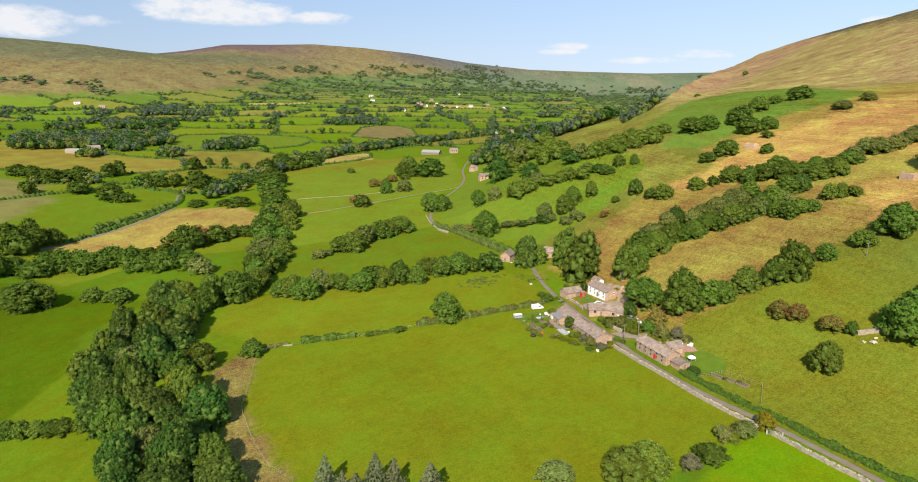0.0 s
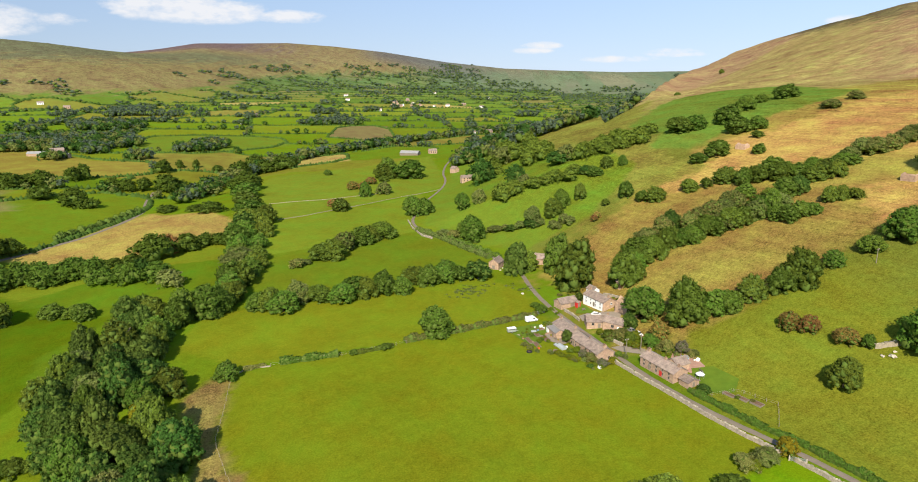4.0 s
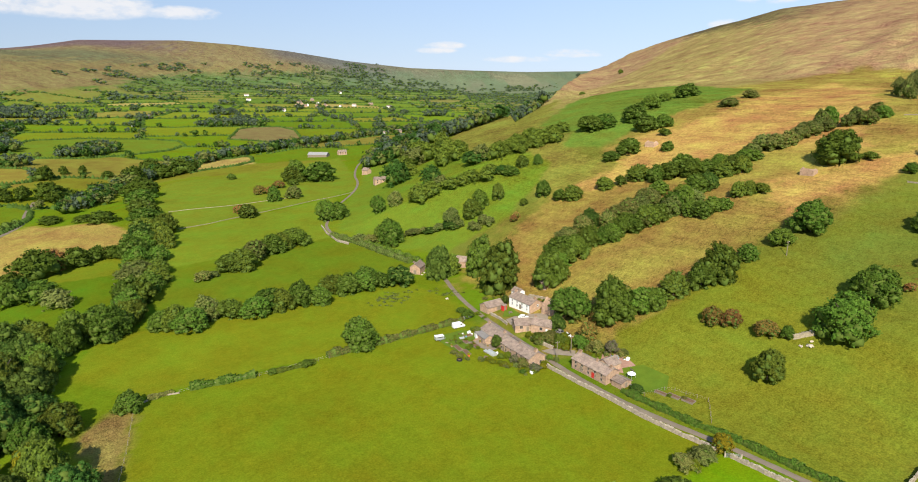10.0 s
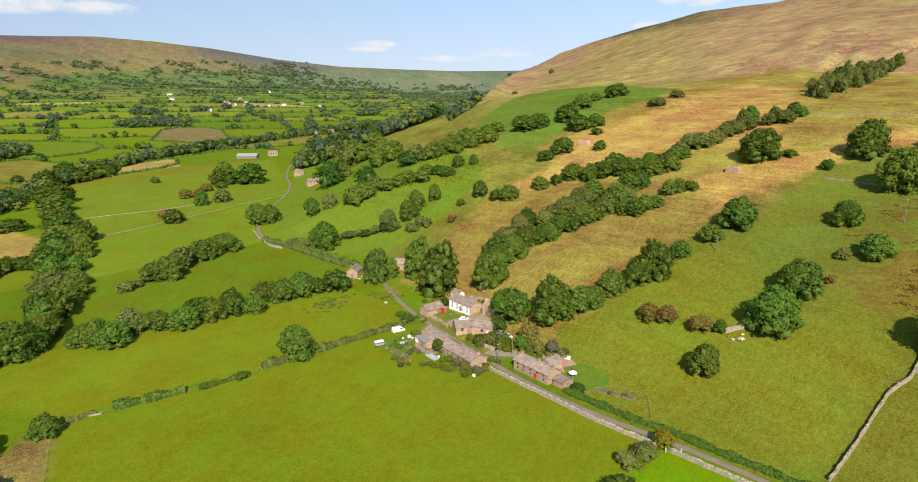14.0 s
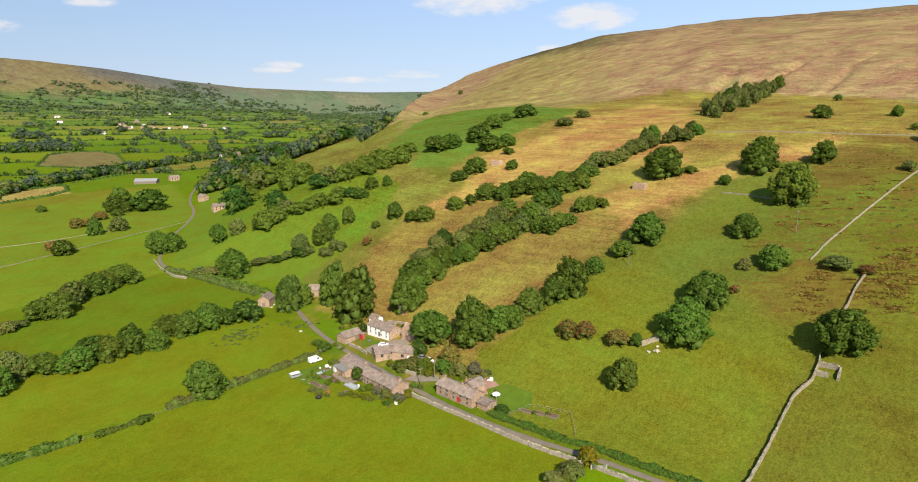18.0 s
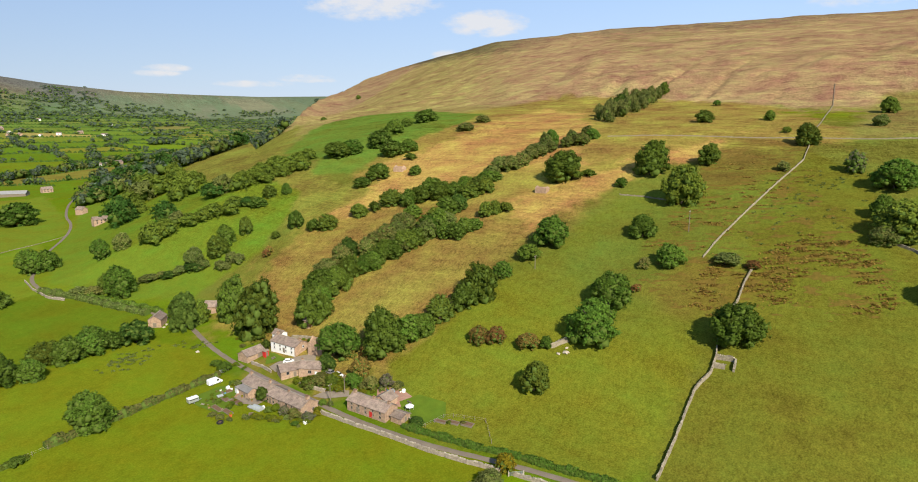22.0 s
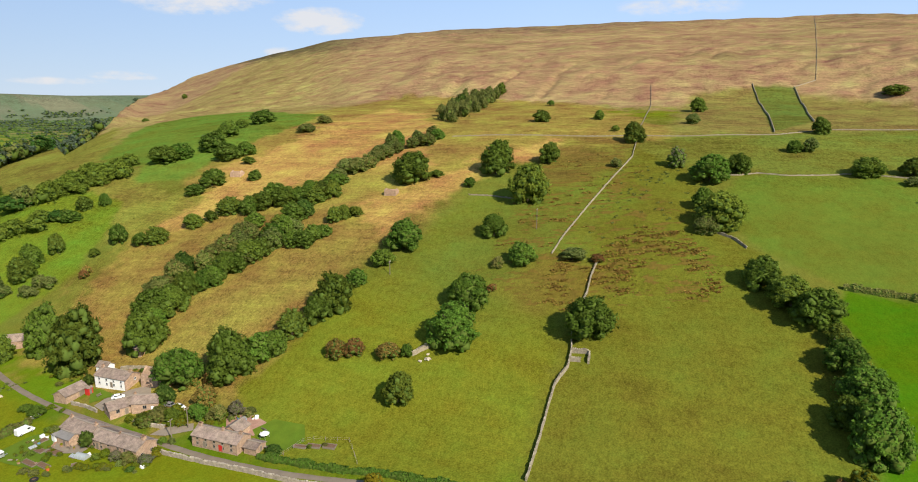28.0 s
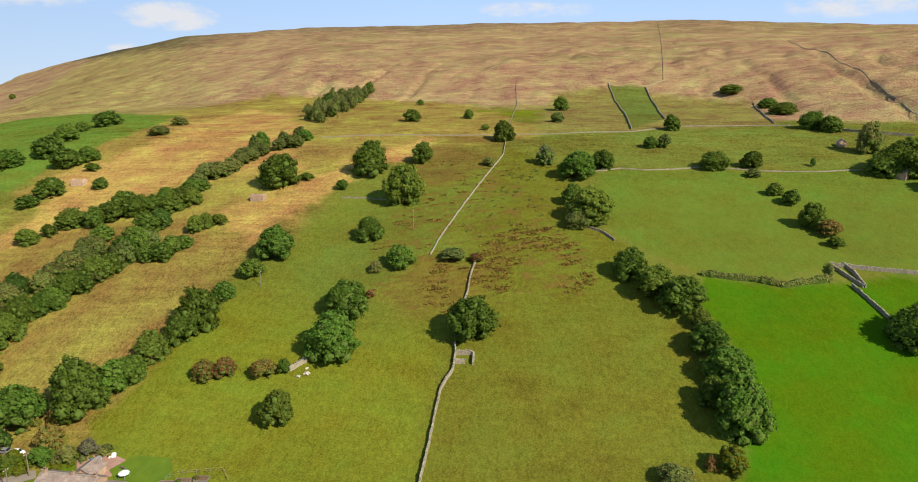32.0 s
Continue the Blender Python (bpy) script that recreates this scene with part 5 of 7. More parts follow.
def trunk_mesh(seed):
    """A tapered trunk with a few limbs that reach into the crown; one unit high."""
    rng = np.random.default_rng(seed)
    bm = bmesh.new()

    def limb(a, b, ra, rb):
        a, b = Vector(a), Vector(b)
        m = Matrix.Translation((a + b) / 2) @ (b - a).to_track_quat("Z", "Y").to_matrix().to_4x4()
        bmesh.ops.create_cone(bm, cap_ends=True, segments=6, radius1=ra, radius2=rb, depth=(b - a).length, matrix=m)

    limb((0, 0, -0.05), (0.01, 0.0, 0.3), 0.024, 0.018)
    limb((0.01, 0, 0.28), (0.0, 0.02, 0.75), 0.018, 0.008)
    for i in range(5):
        a, z = i * 1.3 + rng.uniform(0, 0.6), rng.uniform(0.2, 0.45)
        limb((0, 0, z), (math.cos(a) * 0.26, math.sin(a) * 0.26, z + rng.uniform(0.15, 0.35)), 0.018, 0.006)
    me = bpy.data.meshes.new("trunk")
    bm.to_mesh(me)
    bm.free()
    me.materials.append(BARK)
    return me


def spruce_mesh(seed):
    """A conifer: whorls of drooping sprays that narrow to a leader."""
    rng = np.random.default_rng(seed)
    pts, nrm, size = [], [], []
    for t in np.linspace(0.05, 1.0, 26):
        reach = 0.5 * (1 - t) ** 0.85 + 0.01
        for i in range(int(6 + 26 * reach)):
            a = rng.uniform(0, 6.283)
            for f in (0.45, 0.75, 1.0):
                q = reach * f * rng.uniform(0.8, 1.1)
                pts.append((math.cos(a) * q, math.sin(a) * q, t - 0.10 * f * reach + rng.uniform(-0.015, 0.015)))
                nrm.append((math.cos(a) * 0.5, math.sin(a) * 0.5, 0.8))
                size.append(rng.uniform(0.022, 0.05))
    v, f = leaf_cards(np.array(pts), np.array(nrm), np.array(size), rng)
    me = fast_mesh("crown", v, f)
    me.materials.append(LEAF["spruce"])
    return me


TRUNKS = [trunk_mesh(i) for i in range(3)]
FORMS = {}
for leaf_name, forms in (("green", 7), ("dark", 2), ("olive", 4), ("brown", 2), ("lime", 1), ("gold", 1), ("bare", 1)):
    FORMS[leaf_name] = [crown_mesh("crown", 31 * i + len(leaf_name), leaf_name, 30 + i % 4 * 6, (0.021, 0.023, 0.025)[i % 3] if leaf_name != "bare" else 0.02, 4400 if leaf_name != "bare" else 1400, ((0.06, 1.0), (0.09, 0.85), (0.04, 1.15))[i % 3]) for i in range(forms)]
BUSHES = {k: [crown_mesh("crown", 77 + 5 * i + len(k), k, 14 + 4 * i, 0.037, 1800, (0.12, 0.8)) for i in range(3)] for k in FORMS}
SPRUCES = [spruce_mesh(i) for i in range(2)]
LABELS = {"green": "broadleaf tree with a full rounded green crown", "dark": "broadleaf tree with a dense dark green crown", "olive": "broadleaf tree with a loose olive-grey crown",
          "brown": "hawthorn with a russet autumn-tinted crown", "lime": "small tree with a bright yellow-green crown", "gold": "broadleaf tree with a crown turning golden yellow", "bare": "half-bare tree with a thin pale crown"}
PLACES = {"hamlet": "beside the hamlet", "fellside": "on the fellside pasture", "left_fell": "on the hillside fields", "east": "along the pasture edge", "east_far": "by the upper pastures", "west_near": "among the valley meadows",
          "west_mid": "on the valley floor", "river_row": "along the river", "hedge_row": "in a field hedgerow", "copse_row": "in a meadow copse", "valley_row": "in a valley hedgerow", "gill_wood": "in the wooded gill", "plantation": "in the fell-top plantation",
          "far_hedge": "in a hillside hedgerow", "lane_hedge": "in a lane hedge", "mid_row": "beside a field wall", "wood": "in the riverside wood", "spruce": "at the meadow's near edge"}
tree_rng = random.Random(4)


def plant(zone, leaf, x, y, high, wide):
    bush = high < 5.0
    spruce = zone == "spruce"
    tree = new("spruce" if spruce else "bush" if bush else "tree")
    tree.matrix_world = Matrix.LocRotScale((x, y, ground_z(x, y) - 0.1), Euler((0, 0, tree_rng.uniform(0, 6.28))), (wide * (1.35 if spruce else 1.04), wide * (1.35 if spruce else tree_rng.uniform(0.92, 1.08)), high * (1.15 if spruce else 1.06)))
    kinds = SPRUCES if spruce else BUSHES[leaf] if bush else FORMS[leaf]
    crown = new("crown", tree_rng.choice(kinds))
    trunk = new("trunk", tree_rng.choice(TRUNKS))
    crown.parent = trunk.parent = tree
    if not (bush or spruce):
        crown.location.z = -0.06
    what = "pale grey-green spruce with drooping branches" if spruce else LABELS[leaf].replace("tree", "bush") if bush else LABELS[leaf]
    tagged(tree, what + " " + PLACES[zone], "bush" if bush else "tree", "trees " + PLACES[zone])


JOINED = {"plantation", "far_hedge", "valley_row", "west_mid"}
FAR_FORMS = {k: [crown_mesh("crown", 900 + 7 * i, k, 14, 0.042, 1100, (0.15, 0.9), 8) for i in range(3)] for k in ("green", "dark", "olive", "brown")}


def far_wood(name, label, leaf, spots, forms):
    """Many far trees joined into one mesh. spots: x, y, height, width."""
    parts_v, parts_f, mats, base = [], [], [], 0
    data = []
    for me in forms:
        v = np.empty(len(me.vertices) * 3, np.float32)
        me.vertices.foreach_get("co", v)
        f = np.empty(len(me.loops), np.int32)
        me.loops.foreach_get("vertex_index", f)
        mi = np.empty(len(me.polygons), np.int32)
        me.polygons.foreach_get("material_index", mi)
        data.append((v.reshape(-1, 3), f.reshape(-1, 3), mi))
    rng = np.random.default_rng(len(spots))
    z = heights([q[0] for q in spots], [q[1] for q in spots])
    for (x, y, high, wide), zz in zip(spots, z):
        v, f, mi = data[rng.integers(len(data))]
        a = rng.uniform(0, 6.28)
        c, sn = math.cos(a) * wide, math.sin(a) * wide
        parts_v.append(np.column_stack([v[:, 0] * c - v[:, 1] * sn + x, v[:, 0] * sn + v[:, 1] * c + y, v[:, 2] * high * 1.06 + zz - 0.15 * high]))
        parts_f.append(f + base)
        mats.append(mi)
        base += len(v)
    me = fast_mesh(name, np.concatenate(parts_v), np.concatenate(parts_f))
    me.materials.append(LEAF[leaf])
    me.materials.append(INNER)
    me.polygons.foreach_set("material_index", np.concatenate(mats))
    return tagged(new(name, me), label, "trees", kind="stuff")


joined = {}
for zone, leaf, spots in GROVES:
    if zone in JOINED:
        joined.setdefault((zone, leaf), []).extend(spots)
        continue
    for x, y, high, wide in spots:
        plant(zone, leaf, x, y, high, wide)
for (zone, leaf), spots in joined.items():
    far_wood("hedgerow_trees" if zone != "plantation" else "plantation", leaf + " broadleaf trees " + PLACES[zone], leaf, spots, FAR_FORMS[leaf])
# hedgerows and woods of the valley beyond
far_rng = np.random.default_rng(12)


def in_field(x, y):
    """Whether a place lies well inside one of the fields that have their own outline."""
    out = np.zeros(len(x), bool)
    for title, colour, feather, ragged, outline in FIELDS:
        out |= inside(x, y, outline) > 5
    return out


FAR_LEAF, LOW = {"valley": [], "far": [], "dark": [], "olive": []}, []
for step, d_from, d_to, share in ((6.5, 540, 1450, 1.0), (16.0, 1450, 3800, 0.75)):
    lx, ly = np.meshgrid(np.arange(-0.72 * d_to, 0.45 * d_to, step), np.arange(350, d_to, step))
    fx, fy = lx.ravel(), ly.ravel()
    fd, fa = np.hypot(fx, fy), np.degrees(np.arctan2(fx, fy))
    band = (fd > d_from) & (fd < d_to) & (fa > -44) & (fa < 24)
    fx, fy, fd, fa = fx[band], fy[band], fd[band], fa[band]
    fx, fy = fx + far_rng.uniform(-0.35, 0.35, len(fx)) * step, fy + far_rng.uniform(-0.35, 0.35, len(fx)) * step
    chance = far_rng.random(len(fx))
    fs, fz = offset_from_foot(fx, fy), heights(fx, fy)
    _, edge = patchwork(fx, fy)
    limit = 52 + np.clip((fd - 1900) / 25, 0, 50)
    wooded = swell(fx, fy, 330, 17) + 0.6 * swell(fx, fy, 120, 23) + np.clip((fd - 1500) / 2500, 0, 0.45)
    on_hedge = (edge < step * 0.62) & (fz < limit) & (swell(fx, fy, 140, 41) > -0.5) & (chance < share) & ~in_field(fx, fy)
    in_wood = ((wooded > 0.62) & (fz < limit + 30)) | (inside(fx, fy, [(-490, 715), (-430, 738), (-386, 760), (-350, 810), (-400, 880), (-470, 860), (-545, 800)]) > 0)
    foot_wood = (fs > -45) & (fs < 110 + 45 * swell(fx, fy, 110, 31) + 0.03 * fd) & (fy > 610) & (fa < 16.6) & (fd < 2400) & (swell(fx, fy, 60, 33) > -0.55)
    flank_wood = (fa > -5) & (fa < 11) & (fd > 2350) & (fa > -3) & (fz < np.clip(40 + 9 * (11 - fa), 85, 120)) & (swell(fx, fy, 200, 51) + 0.6 * swell(fx, fy, 90, 52) > 0.0)
    river_side = np.abs(fs + 190) < 8
    clear = (fs < 12) & (fs > -170) & (fd < 800)
    tall = ((fa < 4) | (fd < 3450)) & (((fs < 5) & (in_wood | river_side | flank_wood)) | foot_wood) & ~clear & (chance < 0.75 * share)
    grown = on_hedge & ((fa < 4) | (fd < 3450)) & (fs < 5) & ~clear & ~tall
    for i in np.where(tall | (grown & (far_rng.random(len(fx)) < 0.72)))[0]:
        size = far_rng.uniform(5.5, 10.5) * (1.6 if foot_wood[i] else 1.35 if tall[i] else 1.05)
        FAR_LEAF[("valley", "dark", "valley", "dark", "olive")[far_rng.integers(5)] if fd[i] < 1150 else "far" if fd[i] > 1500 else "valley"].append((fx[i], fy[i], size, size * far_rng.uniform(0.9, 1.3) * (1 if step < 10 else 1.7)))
# the hedges and walls themselves run along every boundary between two fields
for step, d_from, d_to, high, wide in ((3.6, 560, 1150, 2.6, 4.4), (8.0, 1150, 3300, 3.2, 9.0)):
    lx, ly = np.meshgrid(np.arange(-0.72 * d_to, 0.40 * d_to, step), np.arange(330, d_to, step))
    name, _ = patchwork(lx.ravel(), ly.ravel())
    name = name.reshape(lx.shape)
    differ = np.zeros(lx.shape, bool)
    differ[:, 1:] |= name[:, 1:] != name[:, :-1]
    differ[1:, :] |= name[1:, :] != name[:-1, :]
    fx, fy = lx[differ], ly[differ]
    fd, fa, fs = np.hypot(fx, fy), np.degrees(np.arctan2(fx, fy)), offset_from_foot(fx, fy)
    keep = (fd > d_from) & (fd < d_to) & (fa > -44) & (fa < 16) & (fs < -14) & ~((fs > -175) & (fd < 800)) & (swell(fx, fy, 260, 43) > -0.72)
    fx, fy, fd = fx[keep], fy[keep], fd[keep]
    keep = (heights(fx, fy) < 50 + np.clip((fd - 1900) / 25, 0, 60)) & ~in_field(fx, fy)
    LOW += [(x, y, high * far_rng.uniform(0.6, 1.3), wide * far_rng.uniform(0.75, 1.2)) for x, y in zip(fx[keep], fy[keep])]
for title, colour, feather, ragged, outline in FIELDS:
    if title in ("knoll", "ploughland", "west bank", "west meadow") or (title == "hay field" and outline[0][1] > 500):
        LOW += [(x, y, far_rng.uniform(1.8, 3.2), far_rng.uniform(3.5, 5.0)) for x, y in resample(rounded(outline + outline[:1], 1), 3.2)]


def far_hedges(name, label, spots):
    """Far hedges as runs of small overlapping bushes, joined into one mesh."""
    rng = np.random.default_rng(3)
    q = np.array(spots)
    z = heights(q[:, 0], q[:, 1])
    ring = np.array([(1, 0, 0.15), (0.31, 0.95, 0.3), (-0.81, 0.59, 0.1), (-0.81, -0.59, 0.3), (0.31, -0.95, 0.15), (0.1, 0.1, 1.0)])
    v = ring[None] * (1 + rng.normal(0, 0.14, (len(q), 6, 1)))
    v = v * np.stack([q[:, 3] * 0.5, q[:, 3] * 0.5, q[:, 2]], 1)[:, None] + np.column_stack([q[:, :2], z])[:, None]
    low = v[:, :5].copy()
    low[:, :, 2] = z[:, None] - 0.6
    v = np.concatenate([v, low], 1).reshape(-1, 3)
    tri = np.array([(i, (i + 1) % 5, 5) for i in range(5)] + [(6 + i, 6 + (i + 1) % 5, (i + 1) % 5) for i in range(5)] + [(6 + i, (i + 1) % 5, i) for i in range(5)])
    f = (tri[None] + 11 * np.arange(len(q))[:, None, None]).reshape(-1, 3)
    me = fast_mesh(name, v, f)
    me.materials.append(LEAF["dark"])
    return tagged(new(name, me), label, "hedges", kind="stuff")


# the farthest crowns take the leaf colour with the most haze painted in
TINY = {k: [crown_mesh("crown", 950 + 7 * i, "hazed" if k == "far" else k, 4, 0.11 if k == "far" else 0.08, 32 if k == "far" else 128, (0.2, 0.9), 1 if k == "far" else 2) for i in range(4)] for k in FAR_LEAF}
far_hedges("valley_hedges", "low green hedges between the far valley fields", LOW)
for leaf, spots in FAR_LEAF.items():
    far_wood("valley_trees", {"valley": "blue-green", "far": "small blue-green"}.get(leaf, leaf) + " hedgerow trees and woods along the far valley", "hazed" if leaf == "far" else leaf, spots, TINY[leaf])
# the riverside wood: trees stand closer than their crowns are wide
WOOD = [(-47, 116), (-59.5, 146.5), (-71, 172), (-83, 196), (-96, 226), (-93.4, 252), (-119.9, 258), (-122, 247), (-122, 226.5), (-121, 195.1), (-115, 172.0), (-103.2, 155.0), (-88.6, 142.5), (-80, 116)]
stood = []
for _ in range(6000):
    x, y = tree_rng.uniform(-136, -45), tree_rng.uniform(112, 262)
    if inside(np.array([x]), np.array([y]), WOOD)[0] > 2.5 and all((x - a) ** 2 + (y - b) ** 2 > 8.2 ** 2 for a, b in stood):
        stood.append((x, y))
        roll = tree_rng.random()
        plant("wood", "green" if roll < 0.30 else "dark" if roll < 0.88 else "olive" if roll < 0.94 else "green", x, y, tree_rng.uniform(8, 14.5), tree_rng.uniform(8.5, 13))
plant("wood", "gold", -77.5, 163, 11, 8)
for i in range(7):
    plant("wood", "green", -126 + 4.3 * i, 155 + tree_rng.uniform(-1, 1), 4 + tree_rng.uniform(0, 2), 6)

# bracken: drifts of dying fronds on rough pasture, lined up across the camera's view
bracken_rng = np.random.default_rng(6)
DRIFTS = [((160, 190), (205, 214), (262, 222), (292, 204), (262, 180), (212, 178), (176, 168)), ((168, 168), (214, 178), (232, 160), (214, 130), (192, 112), (172, 126)), ((150, 158), (172, 168), (172, 140), (156, 138))]
frond_at, frond_up, frond_size = [], [], []
for drift, clumps in zip(DRIFTS, (70, 230, 40)):
    left = clumps
    while left:
        bx, by = bracken_rng.uniform(150, 296), bracken_rng.uniform(112, 224)
        if inside(np.array([bx]), np.array([by]), list(drift))[0] < 2 or swell(np.array([bx]), np.array([by]), 45, 14)[0] < -0.12:
            continue
        left -= 1
        n, long, wide = int(bracken_rng.uniform(6, 30)), bracken_rng.uniform(0.8, 3.6), bracken_rng.uniform(0.35, 0.8)
        a, b = bracken_rng.normal(0, 0.5, n) * long, bracken_rng.normal(0, 0.5, n) * wide
        qx, qy = bx + 0.72 * a + 0.69 * b, by - 0.69 * a + 0.72 * b
        frond_at.append(np.column_stack([qx, qy, heights(qx, qy) + bracken_rng.uniform(0.05, 0.22, n)]))
        frond_up.append(np.column_stack([bracken_rng.normal(0, 0.3, (n, 2)), np.ones(n)]))
        frond_size.append(bracken_rng.uniform(0.22, 0.48, n))
v, f = leaf_cards(np.concatenate(frond_at), np.concatenate(frond_up), np.concatenate(frond_size), bracken_rng)
fronds = fast_mesh("bracken", v, f)
fronds.materials.append(LEAF["bracken"])
tagged(new("bracken", fronds), "russet drifts of dying bracken across the rough pasture", "bracken", kind="stuff")

# rushes: dark tussocks in the wet hollows of the meadows
tuss_at, tuss_up, tuss_size = [], [], []
for rx, ry, reach, tussocks in ((6, 266, 5, 26), (11, 270, 4, 20), (32.4, 267, 3, 12), (22, 274, 6, 10), (230, 165, 22, 40), (262, 178, 14, 30)):
    for _ in range(tussocks):
        bx, by = rx + bracken_rng.normal(0, 1) * reach, ry + bracken_rng.normal(0, 0.45) * reach
        n = 14
        qx, qy = bx + bracken_rng.normal(0, 0.45, n), by + bracken_rng.normal(0, 0.35, n)
        tuss_at.append(np.column_stack([qx, qy, heights(qx, qy) + bracken_rng.uniform(0.05, 0.25, n)]))
        tuss_up.append(np.column_stack([bracken_rng.normal(0, 0.6, (n, 2)), np.ones(n)]))
        tuss_size.append(bracken_rng.uniform(0.16, 0.32, n))
v, f = leaf_cards(np.concatenate(tuss_at), np.concatenate(tuss_up), np.concatenate(tuss_size), bracken_rng)
rushes = fast_mesh("rushes", v, f)
rushes.materials.append(LEAF["olive"])
tagged(new("rushes", rushes), "dark green tussocks of rushes in wet hollows", "rushes", kind="stuff")


# ---- the hamlet ----


def box(bm, x0, x1, y0, y1, z0, z1):
    """A box between those planes, added to bm."""
    v = [bm.verts.new((x, y, z)) for z in (z0, z1) for x, y in ((x0, y0), (x1, y0), (x1, y1), (x0, y1))]
    for f in ((0, 3, 2, 1), (4, 5, 6, 7), (0, 1, 5, 4), (1, 2, 6, 5), (2, 3, 7, 6), (3, 0, 4, 7)):
        bm.faces.new([v[i] for i in f])
    return v


def solid(*spans):
    bm = bmesh.new()
    for span in spans:
        box(bm, *span)
    return bm


def bevelled(bm, width=0.03):
    bmesh.ops.bevel(bm, geom=bm.edges[:], offset=width, segments=1, affect="EDGES")
    return bm


def window_ring(wide, tall):
    """The frame of a window, one closed ring."""
    bm = bmesh.new()
    rings = []
    for depth in (-0.025, 0.12):
        for grow in (0.1, 0.0):
            rings.append([bm.verts.new((sx * (wide / 2 + grow), depth, tall / 2 + sz * (tall / 2 + grow))) for sx, sz in ((-1, -1), (1, -1), (1, 1), (-1, 1))])
    for p, q in ((0, 1), (1, 3), (3, 2), (2, 0)):
        for i in range(4):
            j = (i + 1) % 4
            bm.faces.new((rings[p][i], rings[p][j], rings[q][j], rings[q][i]))
    bmesh.ops.recalc_face_normals(bm, faces=bm.faces)
    return bm


def house(name, label, x, y, along, length, width, eaves, rise, wall=None, roof=None, windows=(), doors=(), chimneys=(), category="house", sunk=1.2, broken=False, group="", gable=None):
    """A gabled stone building. along: degrees of its ridge on the plan; windows and doors: (side, place along, height, width, tall);
    side -1 is the right-hand front looking along the ridge, 1 the other, 2 and -2 the gable ends."""
    wall, roof = wall or STONE, roof or SLATE
    thing = new(name)
    a = radians(along)
    zs = heights([x + sx * math.cos(a) * length / 2 - sy * math.sin(a) * width / 2 for sx in (-1, 1) for sy in (-1, 1)], [y + sx * math.sin(a) * length / 2 + sy * math.cos(a) * width / 2 for sx in (-1, 1) for sy in (-1, 1)])
    floor_z = float(np.mean(zs))
    thing.matrix_world = Matrix.Translation((x, y, floor_z)) @ Matrix.Rotation(a, 4, "Z")
    h, w, t = length / 2, width / 2, 0.45
    bm = bmesh.new()
    # four walls with their thickness; the gables carry the ridge
    prof = [(-w, -sunk), (w, -sunk), (w, eaves), (0, eaves + rise), (-w, eaves)]
    near_end = bm
    for x0, x1 in ((-h, -h + t), (h - t, h)):
        if gable and x0 > 0:
            near_end = bm
            bm = bmesh.new()
        a0 = [bm.verts.new((x0, py, pz)) for py, pz in prof]
        a1 = [bm.verts.new((x1, py, pz)) for py, pz in prof]
        bm.faces.new(a0[::-1])
        bm.faces.new(a1)
        for i in range(5):
            j = (i + 1) % 5
            bm.faces.new((a0[i], a0[j], a1[j], a1[i]))
    if gable:
        part("gable_wall", bm, gable, thing, "bare stone gable end")
        bm = near_end
    box(bm, -h + t, h - t, -w, -w + t, -sunk, eaves)
    box(bm, -h + t, h - t, w - t, w, -sunk, eaves)
    if broken:
        for v in bm.verts:
            if v.co.z > eaves * 0.6:
                v.co.z *= 0.62 + 0.38 * abs(math.sin(v.co.x * 3.1 + v.co.y * 1.7))
    part("wall", bm, wall, thing)
    if not broken:
        over, thick = 0.25, 0.16
        slope = rise / w
        for side in (-1, 1):
            bm = bmesh.new()
            n = max(4, int(length / 1.2))
            top, low = [], []
            for i in range(n + 1):
                px = -h - over + (length + 2 * over) * i / n
                sag = -0.05 * math.sin(math.pi * i / n) + 0.02 * math.sin(i * 2.3 + side)
                row = []
                for k in range(4):
                    f = k / 3
                    py = side * (w + over) * f
                    row.append((px, py, eaves + rise - slope * (w + over) * f + thick + sag))
                top.append([bm.verts.new(q) for q in row])
                low.append([bm.verts.new((q[0], q[1], q[2] - thick)) for q in row])
            for i in range(n):
                for k in range(3):
                    q = (top[i][k], top[i + 1][k], top[i + 1][k + 1], top[i][k + 1])
                    bm.faces.new(q if side < 0 else q[::-1])
                    q = (low[i][k], low[i][k + 1], low[i + 1][k + 1], low[i + 1][k])
                    bm.faces.new(q if side < 0 else q[::-1])
                bm.faces.new((top[i][3], low[i][3], low[i + 1][3], top[i + 1][3]))
            for k in range(3):
                bm.faces.new((top[0][k], top[0][k + 1], low[0][k + 1], low[0][k]))
                bm.faces.new((top[n][k], low[n][k], low[n][k + 1], top[n][k + 1]))
            bmesh.ops.recalc_face_normals(bm, faces=bm.faces)
            part("roof_slope", bm, roof, thing, "roof of weathered stone slates")
        part("ridge", solid((-h - over, h + over, -0.16, 0.16, eaves + rise + 0.08, eaves + rise + 0.26)), RIDGE, thing, "pale stone ridge")
